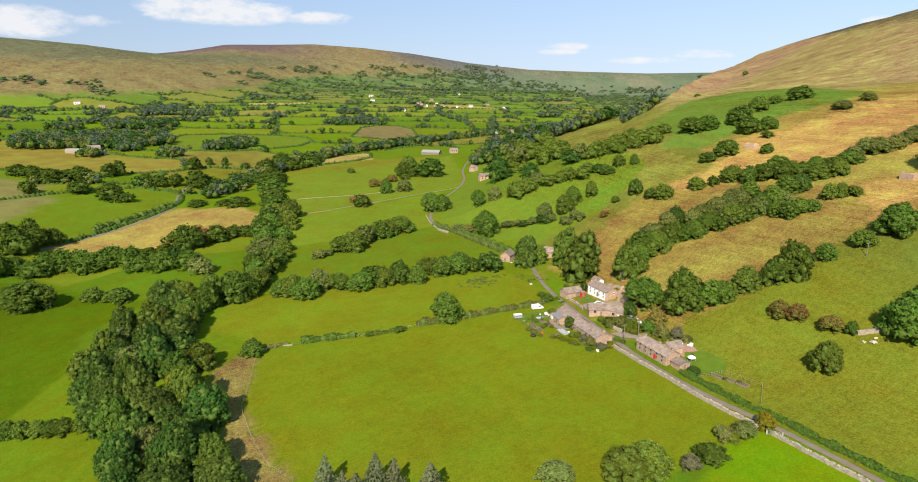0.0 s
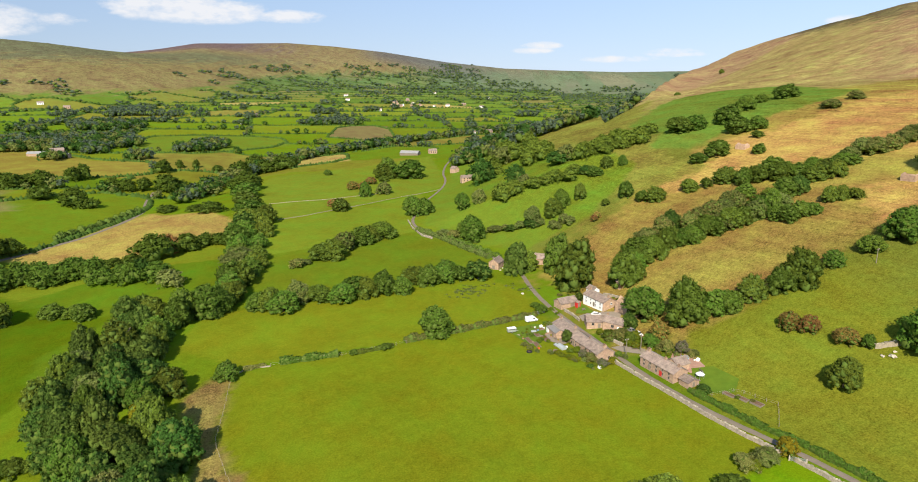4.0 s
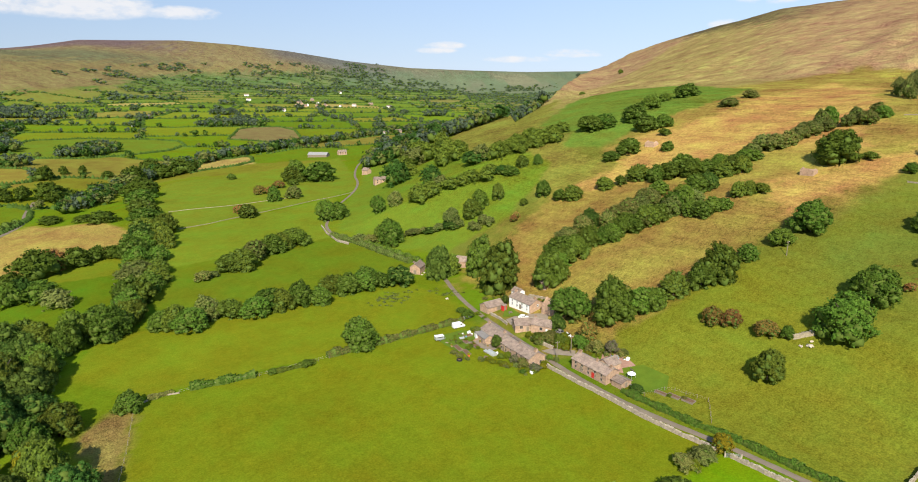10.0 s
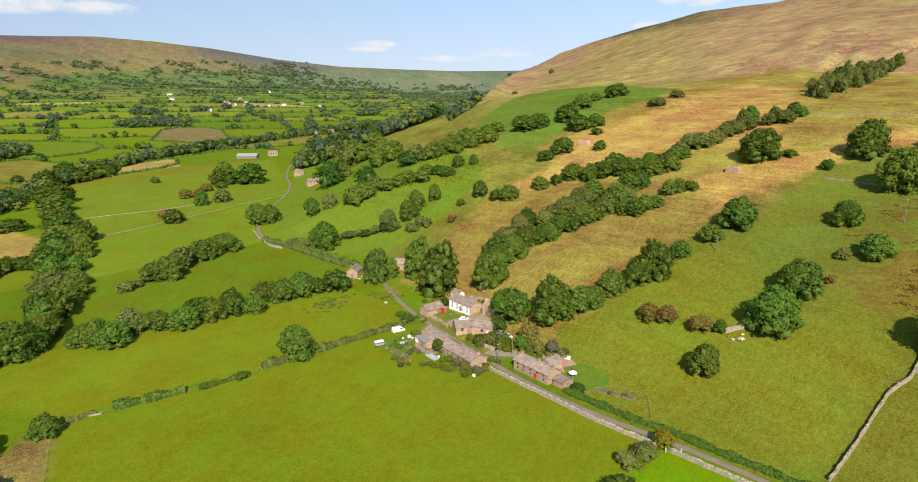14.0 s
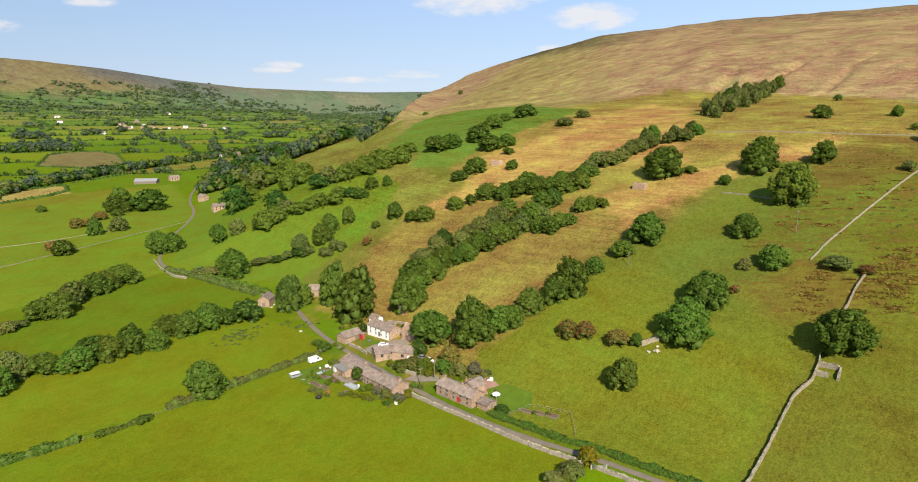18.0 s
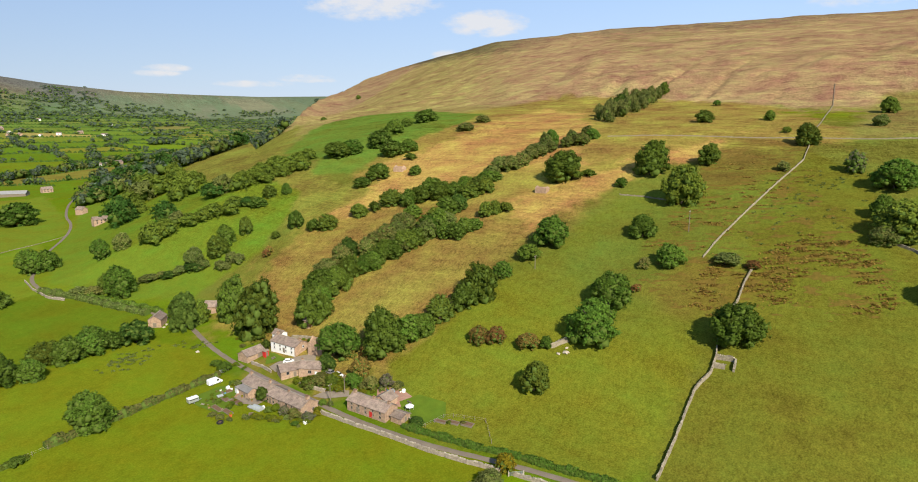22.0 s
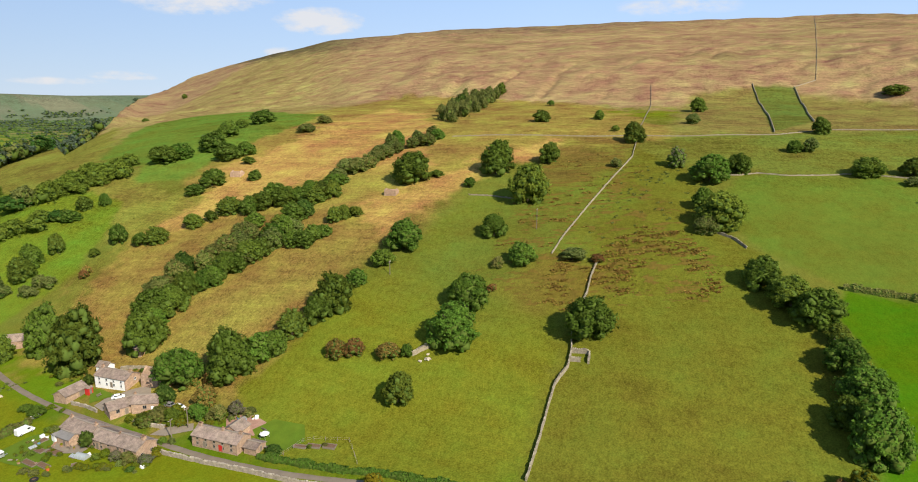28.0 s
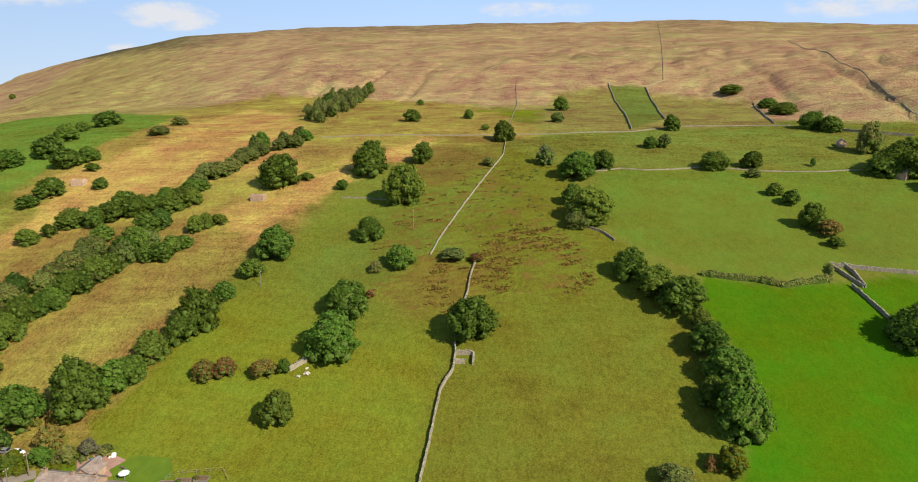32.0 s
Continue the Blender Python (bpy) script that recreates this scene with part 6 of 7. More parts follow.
    for px, size, tall in chimneys:
        z0 = eaves + rise - 0.3
        stack = part("chimney", bevelled(solid((px - size / 2, px + size / 2, -size * 0.4, size * 0.4, z0, z0 + tall), (px - size / 2 - 0.07, px + size / 2 + 0.07, -size * 0.4 - 0.07, size * 0.4 + 0.07, z0 + tall - 0.22, z0 + tall)), 0.02), STONE, thing)
        for dx in (-size * 0.22, size * 0.22):
            bm = bmesh.new()
            bmesh.ops.create_cone(bm, cap_ends=True, segments=8, radius1=0.11, radius2=0.09, depth=0.36, matrix=Matrix.Translation((px + dx, 0, z0 + tall + 0.16)))
            part("chimney_pot", bm, CLAY, stack)

    def on_side(side, place, z, out=0.0):
        if abs(side) == 1:
            return Matrix.Translation((place, side * (w + out), z)) @ Matrix.Rotation(0 if side < 0 else math.pi, 4, "Z")
        return Matrix.Translation((math.copysign(h + out, side), place, z)) @ Matrix.Rotation(math.pi / 2 if side > 0 else -math.pi / 2, 4, "Z")

    for side, place, z, wide, tall in windows:
        frame_paint = WHITE if wall is RENDERED else RIDGE
        win = part("window", window_ring(wide, tall), frame_paint, thing, "small deep-set sash window")
        win.matrix_basis = on_side(side, place, z)
        if y < 420:
            part("sill", solid((-wide / 2 - 0.12, wide / 2 + 0.12, -0.1, 0.0, -0.16, -0.1)), RIDGE, win)
            part("glazing_bar", solid((-0.03, 0.03, -0.015, 0.02, 0, tall)), frame_paint, win)
        part("pane", solid((-wide / 2, wide / 2, -0.005, 0.05, 0.0, tall)), GLASS, win, "dark window glass")
    for side, place, z, wide, tall, colour in doors:
        door = part("door", solid((-wide / 2, wide / 2, -0.04, 0.1, 0, tall)), colour, thing, "painted boarded door")
        door.matrix_basis = on_side(side, place, z)
        part("door_frame", solid((-wide / 2 - 0.12, -wide / 2, -0.03, 0.1, 0, tall + 0.1), (wide / 2, wide / 2 + 0.12, -0.03, 0.1, 0, tall + 0.1), (-wide / 2, wide / 2, -0.03, 0.1, tall, tall + 0.12)), RIDGE, door)
    return tagged(thing, label, category, group)


def windows_in_rows(side, span, count, wide=0.62, tall=0.7, levels=(0.55, 1.8)):
    return [(side, -span / 2 + span * (i + 0.5) / count, z, wide, tall) for i in range(count) for z in levels]


# the white farmhouse with its stone gable
house("white_house", "white-rendered two-storey farmhouse with stone-slate roof", 56.2, 241.0, -65.6, 11.8, 5.6, 3.0, 1.45, RENDERED, SLATE,
      windows_in_rows(-1, 11, 4) + [(2, 0.8, 1.9, 0.6, 0.7)], [(-1, 0.4, 0, 0.76, 1.6, TIMBER)], [(-5.2, 0.8, 1.1), (5.2, 0.8, 1.0)], group="houses of the hamlet", gable=STONE)
house("outhouse", "small whitewashed outhouse behind the farmhouse", 56.2, 251.0, -65, 4.0, 3.2, 2.6, 1.0, RENDERED, SLATE, [(-1, 0, 1.0, 0.6, 0.7)], category="outbuilding")
house("roadside_barn", "low stone roadside barn with a stone-slate roof", 44.6, 245.2, 24, 7.4, 4.8, 2.0, 1.35, doors=[(-1, 1.5, 0, 1.5, 1.7, TIMBER), (2, 0, 0, 0.72, 1.55, TIMBER)], category="barn", group="barns")
house("cottage", "stone cottage with an L-shaped stone-slate roof", 51.6, 224.6, -4, 8.2, 5.4, 2.2, 1.4, windows=[(-1, -2, 1.0, 0.8, 1.0), (-1, 2, 1.0, 0.8, 1.0), (-2, 0, 1.2, 0.8, 1.0)], doors=[(-1, 0.2, 0, 0.75, 1.6, TIMBER)], chimneys=[(3.4, 0.7, 0.95)], group="houses of the hamlet")
house("cottage_wing", "low stone wing with a brown stone-slate roof", 56.6, 220.4, -38, 7.0, 4.6, 2.5, 1.4, windows=[(-1, 0, 0.9, 0.9, 0.9)], doors=[(-1, 2, 0, 0.72, 1.55, WHITE)], category="outbuilding")
# the long terrace below the lane
house("terrace_house", "tall end house of a stone terrace, slate-roofed", 40.2, 219.0, -73, 11.0, 6.0, 2.75, 1.45, windows=windows_in_rows(-1, 10, 4) + windows_in_rows(1, 10, 3), doors=[(-1, 2.4, 0, 0.76, 1.6, WHITE), (1, -1.5, 0, 0.76, 1.6, TIMBER)], chimneys=[(-4.8, 0.75, 1.0), (4.9, 0.75, 1.05)], group="houses of the hamlet")
house("terrace_house", "middle house of a stone terrace, slate-roofed", 43.2, 209.4, -72, 9.0, 5.6, 2.5, 1.35, windows=windows_in_rows(-1, 8, 3) + windows_in_rows(1, 8, 2), doors=[(-1, -1.5, 0, 0.76, 1.6, TIMBER)], chimneys=[(4.0, 0.7, 1.0)], group="houses of the hamlet")
house("terrace_house", "end house of a stone terrace with a broad gable", 46.0, 201.3, -70, 8.0, 6.0, 2.85, 1.5, windows=windows_in_rows(-1, 7, 3) + windows_in_rows(1, 7, 2) + [(2, -1.4, 0.7, 0.65, 0.75), (2, 1.4, 0.7, 0.65, 0.75)], doors=[(-1, 1.2, 0, 0.76, 1.6, WHITE)], chimneys=[(3.4, 1.0, 1.3)], group="houses of the hamlet")
house("lean_to", "low rear lean-to with a grey slate roof", 36.2, 218.6, -73, 5.0, 3.2, 2.2, 0.9, roof=GREYSLATE, doors=[(-1, 0.5, 0, 0.72, 1.55, TIMBER)], category="outbuilding")
# the cottage row above the lane
house("cottage_row", "stone cottage row with a bright red front door", 62.0, 187.9, -67, 13.8, 5.4, 2.75, 1.35, windows=windows_in_rows(-1, 13, 5, 0.58, 0.68), doors=[(-1, 1.9, 0, 1.15, 1.65, RED), (-1, -3.0, 0, 0.75, 1.6, TIMBER), (2, 0.9, 0, 0.8, 1.65, RED)], chimneys=[(-6.2, 0.9, 1.15), (0.8, 0.7, 1.0), (6.2, 0.8, 0.95)], group="houses of the hamlet")
house("rear_wing", "rear wing of the cottage row with a reddish slate roof", 66.6, 188.6, 23, 4.6, 4.8, 2.2, 1.2, windows=[(2, 0, 1.0, 0.8, 1.0)], category="outbuilding")
house("lean_to", "low stone lean-to with a slate roof at the row's end", 66.4, 179.4, -67, 3.6, 4.0, 1.55, 0.7, doors=[(2, 0, 0, 0.7, 1.4, TIMBER)], category="outbuilding")
drystone_wall([(68.2, 177.2), (69.6, 175.0), (67.6, 173.6)], 0.9, 0.4, "low pale garden wall behind the cottages")
house("ruined_barn", "ruined roofless stone barn overgrown at its foot", 64.2, 229.6, -62, 9.4, 5.2, 3.4, 1.7, broken=True, category="barn", group="barns")
house("stone_hut", "tiny stone hut under the trees", 66.6, 250.5, -60, 2.6, 2.4, 2.6, 0.9, category="hut")
house("field_barn", "stone field barn beside the lane", 23.4, 299.6, 62, 6.5, 4.8, 3.0, 1.6, doors=[(-2, 0, 0, 1.2, 1.7, TIMBER)], category="barn", group="barns")
house("field_barn", "stone field barn at the lane bend", 43.0, 299.2, -30, 6.5, 4.8, 2.8, 1.6, doors=[(-1, 0, 0, 1.2, 1.7, TIMBER)], category="barn", group="barns")
house("hill_hut", "roofless stone sheep hut on the tan bank", 182.6, 261.0, -64, 5.6, 3.6, 2.2, 0.8, broken=True, category="hut")
house("hill_hut", "ruined stone hut below the bracken", 162.8, 362.0, -60, 6.0, 4.2, 2.2, 0.8, broken=True, category="hut")
house("field_barn", "stone barn by the upper lane", 13.5, 583.0, -50, 6.5, 5.0, 3.6, 1.8, category="barn", group="barns")
house("farmhouse", "stone farmhouse at the lane fork", 20.5, 512.0, 15, 9.0, 5.0, 3.2, 1.6, windows=windows_in_rows(-1, 8, 3, 0.7, 0.8, (0.7, 2.1)), group="outlying farms")
house("field_barn", "long stone barn at the lane fork", 36.5, 510.0, 8, 9.0, 5.0, 2.8, 1.5, category="barn", group="barns")
house("farm_shed", "long modern farm shed with pale grey roof", -31.0, 742.0, -18, 21, 10, 2.6, 2.2, TIMBER, PALEROOF, category="barn", group="outlying farms")
house("farmhouse", "stone farmhouse beside the modern shed", -6.0, 752.0, 20, 9, 6.0, 3.4, 1.8, windows=windows_in_rows(-1, 8, 3, 0.8, 0.9, (0.8, 2.2)), group="outlying farms")
house("farm_shed", "pale roofed farm shed among valley trees", -420.0, 712.0, 10, 17, 8, 2.8, 1.8, STONE, PALEROOF, category="barn", group="outlying farms")
house("farmhouse", "stone farmhouse among valley trees", -405.0, 722.0, 30, 14, 8, 5.0, 2.4, windows=windows_in_rows(-1, 12, 4, 0.9, 1.1, (0.9, 3.0)), group="outlying farms")
house("farm_shed", "low pale shed among valley trees", -388.0, 704.0, -5, 12, 6, 2.6, 1.6, STONE, PALEROOF, category="barn", group="outlying farms")
house("barn", "small stone barn on the upper pasture", 368.0, 57.0, 20, 4.0, 3.2, 2.0, 1.1, category="barn", group="barns")
house("farmhouse", "small stone farmhouse under the eastern trees", 331.0, 33.0, 70, 6, 4, 2.4, 1.3, STONE, windows=windows_in_rows(-1, 9, 3), group="outlying farms")
house_rng = random.Random(9)
for hx, hy, turn, lime in ((-315, 1105, 10, 1), (-560, 1180, 20, 1), (-540, 1195, -20, 0), (-330, 1230, 60, 0), (62, 1020, 5, 1), (82, 1040, 40, 0), (-120, 1420, 15, 1), (30, 1600, -10, 1), (70, 1640, 30, 0), (110, 1580, 5, 1), (150, 1900, 20, 1), (-220, 1700, 0, 1), (-700, 1300, 15, 0), (-760, 1320, 40, 1), (-250, 1900, 20, 1), (0, 2100, 10, 1)):
    house("farmhouse", "distant %s farmhouse on the valley floor" % ("whitewashed" if lime else "stone-built"), hx, hy, turn, house_rng.uniform(9, 13), 6, 4.0, 2.0, RENDERED if lime else STONE, windows=windows_in_rows(-1, 9, 3, 0.9, 1.0), group="outlying farms")
# the village down the valley
for i in range(14):
    hx, hy = -48 + house_rng.uniform(-55, 60), 1640 + house_rng.uniform(-90, 130)
    lime = i % 5 == 0
    house("village_house", "distant %s village house among trees" % ("whitewashed" if lime else "grey stone"), hx, hy, house_rng.uniform(0, 180), house_rng.uniform(6, 10), 5, 3.4, 1.8, RENDERED if lime else STONE, windows=windows_in_rows(-1, 5, 2, 0.8, 0.9, (0.8, 2.2)), group="village houses")


# ---- gardens, vehicles, poles and other small things ----


def rounded_box(x0, x1, y0, y1, z0, z1, r=0.05):
    return bevelled(solid((x0, x1, y0, y1, z0, z1)), r)


def stand_at(thing, x, y, turn, lift=0.0):
    thing.matrix_basis = Matrix.LocRotScale((x, y, ground_z(x, y) + lift), Euler((0, 0, radians(turn))), thing.scale)
    return thing


def add_wheel(parent, x, y, radius=0.32, wide=0.2):
    bm = bmesh.new()
    turn = Matrix.Translation((x, y, radius)) @ Matrix.Rotation(math.pi / 2, 4, "X")
    bmesh.ops.create_cone(bm, cap_ends=True, segments=16, radius1=radius, radius2=radius, depth=wide, matrix=turn)
    tyre = part("tyre", bevelled(bm, 0.03), RUBBER, parent, "black rubber tyre")
    bm = bmesh.new()
    bmesh.ops.create_cone(bm, cap_ends=True, segments=12, radius1=radius * 0.6, radius2=radius * 0.5, depth=wide + 0.03, matrix=turn)
    part("rim", bm, GALV, tyre, "steel wheel rim")


def profile_body(name, outline, half, material, parent, tuck=0.12):
    """A vehicle body out of its side outline, narrower towards the roof."""
    bm = bmesh.new()
    top = max(z for _, z in outline)
    rows = []
    for side in (-1, 1):
        rows.append([bm.verts.new((px, side * (half - tuck * max(0, (pz - 0.9) / (top - 0.9 + 1e-6))), pz)) for px, pz in outline])
    bm.faces.new(rows[0])
    bm.faces.new(rows[1][::-1])
    n = len(outline)
    for i in range(n):
        j = (i + 1) % n
        bm.faces.new((rows[0][j], rows[0][i], rows[1][i], rows[1][j]))
    bmesh.ops.recalc_face_normals(bm, faces=bm.faces)
    return part(name, bevelled(bm, 0.05), material, parent)


def build_van(x, y, turn):
    van = tagged(new("van"), "white panel van parked on garden grass", "van")
    profile_body("body", [(-2.5, 0.35), (2.45, 0.35), (2.5, 0.95), (1.75, 1.15), (1.2, 1.95), (0.9, 2.15), (-2.4, 2.15), (-2.5, 1.9)], 0.95, CARWHITE, van)
    part("windscreen", mesh_from([(1.78, -0.82, 1.2), (1.78, 0.82, 1.2), (1.26, 0.74, 1.92), (1.26, -0.74, 1.92)], [(0, 1, 2, 3)]), GLASS, van, "dark windscreen glass")
    for side in (-1, 1):
        part("side_window", solid((0.35, 1.2, side * 0.93 - 0.02, side * 0.93 + 0.02, 1.2, 1.75)), GLASS, van)
        part("headlight", rounded_box(2.42, 2.53, side * 0.7 - 0.15, side * 0.7 + 0.15, 0.75, 0.92, 0.02), GLASS, van)
        for wx in (-1.55, 1.6):
            add_wheel(van, wx, side * 0.86)
    part("bumper", rounded_box(2.4, 2.6, -0.9, 0.9, 0.35, 0.6, 0.04), RUBBER, van)
    van.scale = (0.9, 0.9, 0.9)
    return stand_at(van, x, y, turn)


def build_car(x, y, turn, paintwork, label):
    car = tagged(new("car"), label, "car", "parked cars")
    profile_body("body", [(-2.05, 0.3), (2.05, 0.3), (2.1, 0.7), (1.1, 0.92), (0.45, 1.42), (-1.2, 1.46), (-1.95, 1.0), (-2.1, 0.65)], 0.86, paintwork, car, 0.22)
    part("windscreen", mesh_from([(1.06, -0.72, 0.96), (1.06, 0.72, 0.96), (0.5, 0.6, 1.4), (0.5, -0.6, 1.4)], [(0, 1, 2, 3)]), GLASS, car, "dark windscreen glass")
    part("rear_window", mesh_from([(-1.92, 0.68, 1.05), (-1.92, -0.68, 1.05), (-1.26, -0.6, 1.43), (-1.26, 0.6, 1.43)], [(0, 1, 2, 3)]), GLASS, car)
    for side in (-1, 1):
        part("side_window", solid((-1.2, 0.7, side * 0.78 - 0.05, side * 0.78 + 0.04, 0.98, 1.32)), GLASS, car)
        part("headlight", rounded_box(1.98, 2.1, side * 0.6 - 0.16, side * 0.6 + 0.16, 0.6, 0.74, 0.02), GLASS, car)
        for wx in (-1.3, 1.3):
            add_wheel(car, wx, side * 0.78, 0.31)
    car.scale = (0.86, 0.86, 0.86)
    return stand_at(car, x, y, turn)


build_van(29.7, 232.6, 18)
build_car(53.2, 232.7, -22, CARWHITE, "white hatchback car parked in the farmyard")
build_car(62.2, 212.6, -68, CARWHITE, "white estate car parked behind the shrubs")
build_car(61.0, 215.6, -66, GREYSLATE, "dark grey car parked behind the shrubs")


def livestock_trailer(x, y, turn):
    t = tagged(new("livestock_trailer"), "silver livestock trailer parked in the garden", "trailer")
    part("body", rounded_box(-1.5, 1.5, -0.8, 0.8, 0.5, 1.7, 0.06), GALV, t)
    part("roof", rounded_box(-1.55, 1.55, -0.85, 0.85, 1.7, 1.82, 0.05), WHITE, t)
    for side in (-1, 1):
        part("vent", solid((-1.2, 1.2, side * 0.81 - 0.01, side * 0.81 + 0.01, 1.3, 1.5)), RUBBER, t)
        add_wheel(t, 0.0, side * 0.75, 0.3)
    part("drawbar", solid((1.5, 2.5, -0.06, 0.06, 0.45, 0.57)), GALV, t)
    return stand_at(t, x, y, turn)


livestock_trailer(21.4, 222.8, 14)


def polytunnel(x, y, turn, length=4.2, radius=1.4):
    thing = tagged(new("polytunnel"), "small white polythene garden tunnel", "polytunnel")
    bm = bmesh.new()
    rows = []
    for px in (-length / 2, length / 2):
        rows.append([bm.verts.new((px, -radius * math.cos(math.pi * i / 12), radius * 1.1 * math.sin(math.pi * i / 12))) for i in range(13)])
    for i in range(12):
        bm.faces.new((rows[0][i], rows[0][i + 1], rows[1][i + 1], rows[1][i]))
    bm.faces.new(rows[0][::-1])
    bm.faces.new(rows[1])
    bmesh.ops.recalc_face_normals(bm, faces=bm.faces)
    part("cover", bm, FILM, thing)
    for k in range(4):
        px = -length / 2 + length * k / 3
        bm = bmesh.new()
        ring = [[(px + dx, -(radius + dr) * math.cos(math.pi * i / 12), (radius + dr) * 1.1 * math.sin(math.pi * i / 12)) for i in range(13)] for dx, dr in ((-0.03, 0.03), (0.03, 0.03))]
        a, b = [[bm.verts.new(q) for q in r] for r in ring]
        for i in range(12):
            bm.faces.new((a[i], b[i], b[i + 1], a[i + 1]))
        part("hoop", bm, GALV, thing)
    return stand_at(thing, x, y, turn)


polytunnel(36.2, 208.7, -66, 3.2, 1.0)


def parasol(x, y):
    thing = tagged(new("garden_gazebo"), "white open garden canopy on the cottage lawn", "gazebo")
    bm = bmesh.new()
    bmesh.ops.create_cone(bm, cap_ends=False, segments=8, radius1=1.25, radius2=0.08, depth=0.7, matrix=Matrix.Translation((0, 0, 1.85)))
    part("canopy", bm, WHITE, thing)
    bm = bmesh.new()
    bmesh.ops.create_cone(bm, cap_ends=False, segments=8, radius1=1.25, radius2=1.25, depth=0.2, matrix=Matrix.Translation((0, 0, 1.42)))
    part("valance", bm, WHITE, thing)
    for i in range(4):
        a = math.pi / 4 + i * math.pi / 2
        bm = bmesh.new()
        bmesh.ops.create_cone(bm, cap_ends=True, segments=6, radius1=0.04, radius2=0.04, depth=1.7, matrix=Matrix.Translation((1.1 * math.cos(a), 1.1 * math.sin(a), 0.7)))
        part("leg", bm, GALV, thing)
    return stand_at(thing, x, y, 20)


parasol(70.4, 181.6)


def ring_bed(x, y):
    thing = tagged(new("tractor_tyre"), "old black tractor tyre lying at the garden edge", "tyre")
    bm = bmesh.new()
    segs = 20
    prof = [(0.5, 0.05), (0.45, 0.4), (0.8, 0.5), (0.95, 0.3), (0.9, 0.02)]
    rows = [[bm.verts.new((r * math.cos(6.283 * i / segs), r * math.sin(6.283 * i / segs), z)) for r, z in prof] for i in range(segs)]
    for i in range(segs):
        for k in range(4):
            bm.faces.new((rows[i][k], rows[(i + 1) % segs][k], rows[(i + 1) % segs][k + 1], rows[i][k + 1]))
    bmesh.ops.recalc_face_normals(bm, faces=bm.faces)
    part("tread", bm, RUBBER, thing)
    bm = bmesh.new()
    bmesh.ops.create_cone(bm, cap_ends=True, segments=16, radius1=0.5, radius2=0.48, depth=0.3, matrix=Matrix.Translation((0, 0, 0.15)))
    part("earth", bm, SOIL, thing)
    return stand_at(thing, x, y, 0)


ring_bed(25.2, 206.4)


def flat_patch(name, outline, material, label, category, lift=0.14, cell=1.6):
    """A piece of yard, lawn or bed laid over the ground, following it."""
    bm = bmesh.new()
    bm.faces.new([bm.verts.new((px, py, 0)) for px, py in outline])
    xs, ys = [p[0] for p in outline], [p[1] for p in outline]
    for axis, lo, hi in ((0, min(xs), max(xs)), (1, min(ys), max(ys))):
        v = lo + cell
        while v < hi:
            co, no = [(v, 0, 0), (0, v, 0)][axis], [(1, 0, 0), (0, 1, 0)][axis]
            bmesh.ops.bisect_plane(bm, geom=bm.verts[:] + bm.edges[:] + bm.faces[:], plane_co=co, plane_no=no)
            v += cell
    vs = bm.verts[:]
    z = heights([v.co.x for v in vs], [v.co.y for v in vs])
    for v, h in zip(vs, z):
        v.co.z = h + lift
    for f in bm.faces:
        if f.normal.z < 0:
            f.normal_flip()
    return tagged(part(name, bm, material), label, category, kind="structure")


flat_patch("yard", [(47.5, 229.0), (52.0, 228.0), (60.0, 226.5), (62.0, 231.0), (57.0, 234.0), (50.5, 235.5), (47.0, 234.0)], YARD, "pale gravel farmyard", "yard")
flat_patch("lawn", [(46.5, 236.5), (50.5, 235.8), (53.5, 233.8), (51.6, 243.0), (48.6, 246.0), (48.5, 241.5)], LAWN, "mown lawn before the white house", "lawn", 0.16)
flat_patch("lawn", [(68.0, 174.0), (76.5, 172.5), (80.0, 178.0), (76.0, 186.0), (70.0, 187.0), (68.5, 181.0)], LAWN, "mown cottage lawn", "lawn", 0.16)
flat_patch("yard", [(54.0, 203.0), (60.0, 199.5), (61.5, 202.5), (58.0, 206.0), (54.5, 207.0), (51.5, 206.5)], YARD, "pale gravel drive beside the lane", "yard")
flat_patch("yard", [(65.4, 192.4), (69.0, 184.6), (74.0, 186.6), (73.0, 194.0), (68.0, 197.0)], BRICKPAVE, "red brick-paved terrace behind the cottages", "yard")
flat_patch("yard", [(33.8, 221.0), (37.0, 217.0), (38.5, 212.0), (36.5, 211.0), (33.0, 214.5), (31.5, 219.0)], YARD, "pale paved garden terrace", "yard", 0.15)
flat_patch("lawn", [(20.0, 226.0), (30.0, 229.5), (33.0, 229.0), (33.6, 222.0), (31.0, 217.0), (28.0, 210.0), (25.0, 214.0), (22.5, 219.0)], LAWN, "rough garden lawn behind the terrace", "lawn", 0.13)
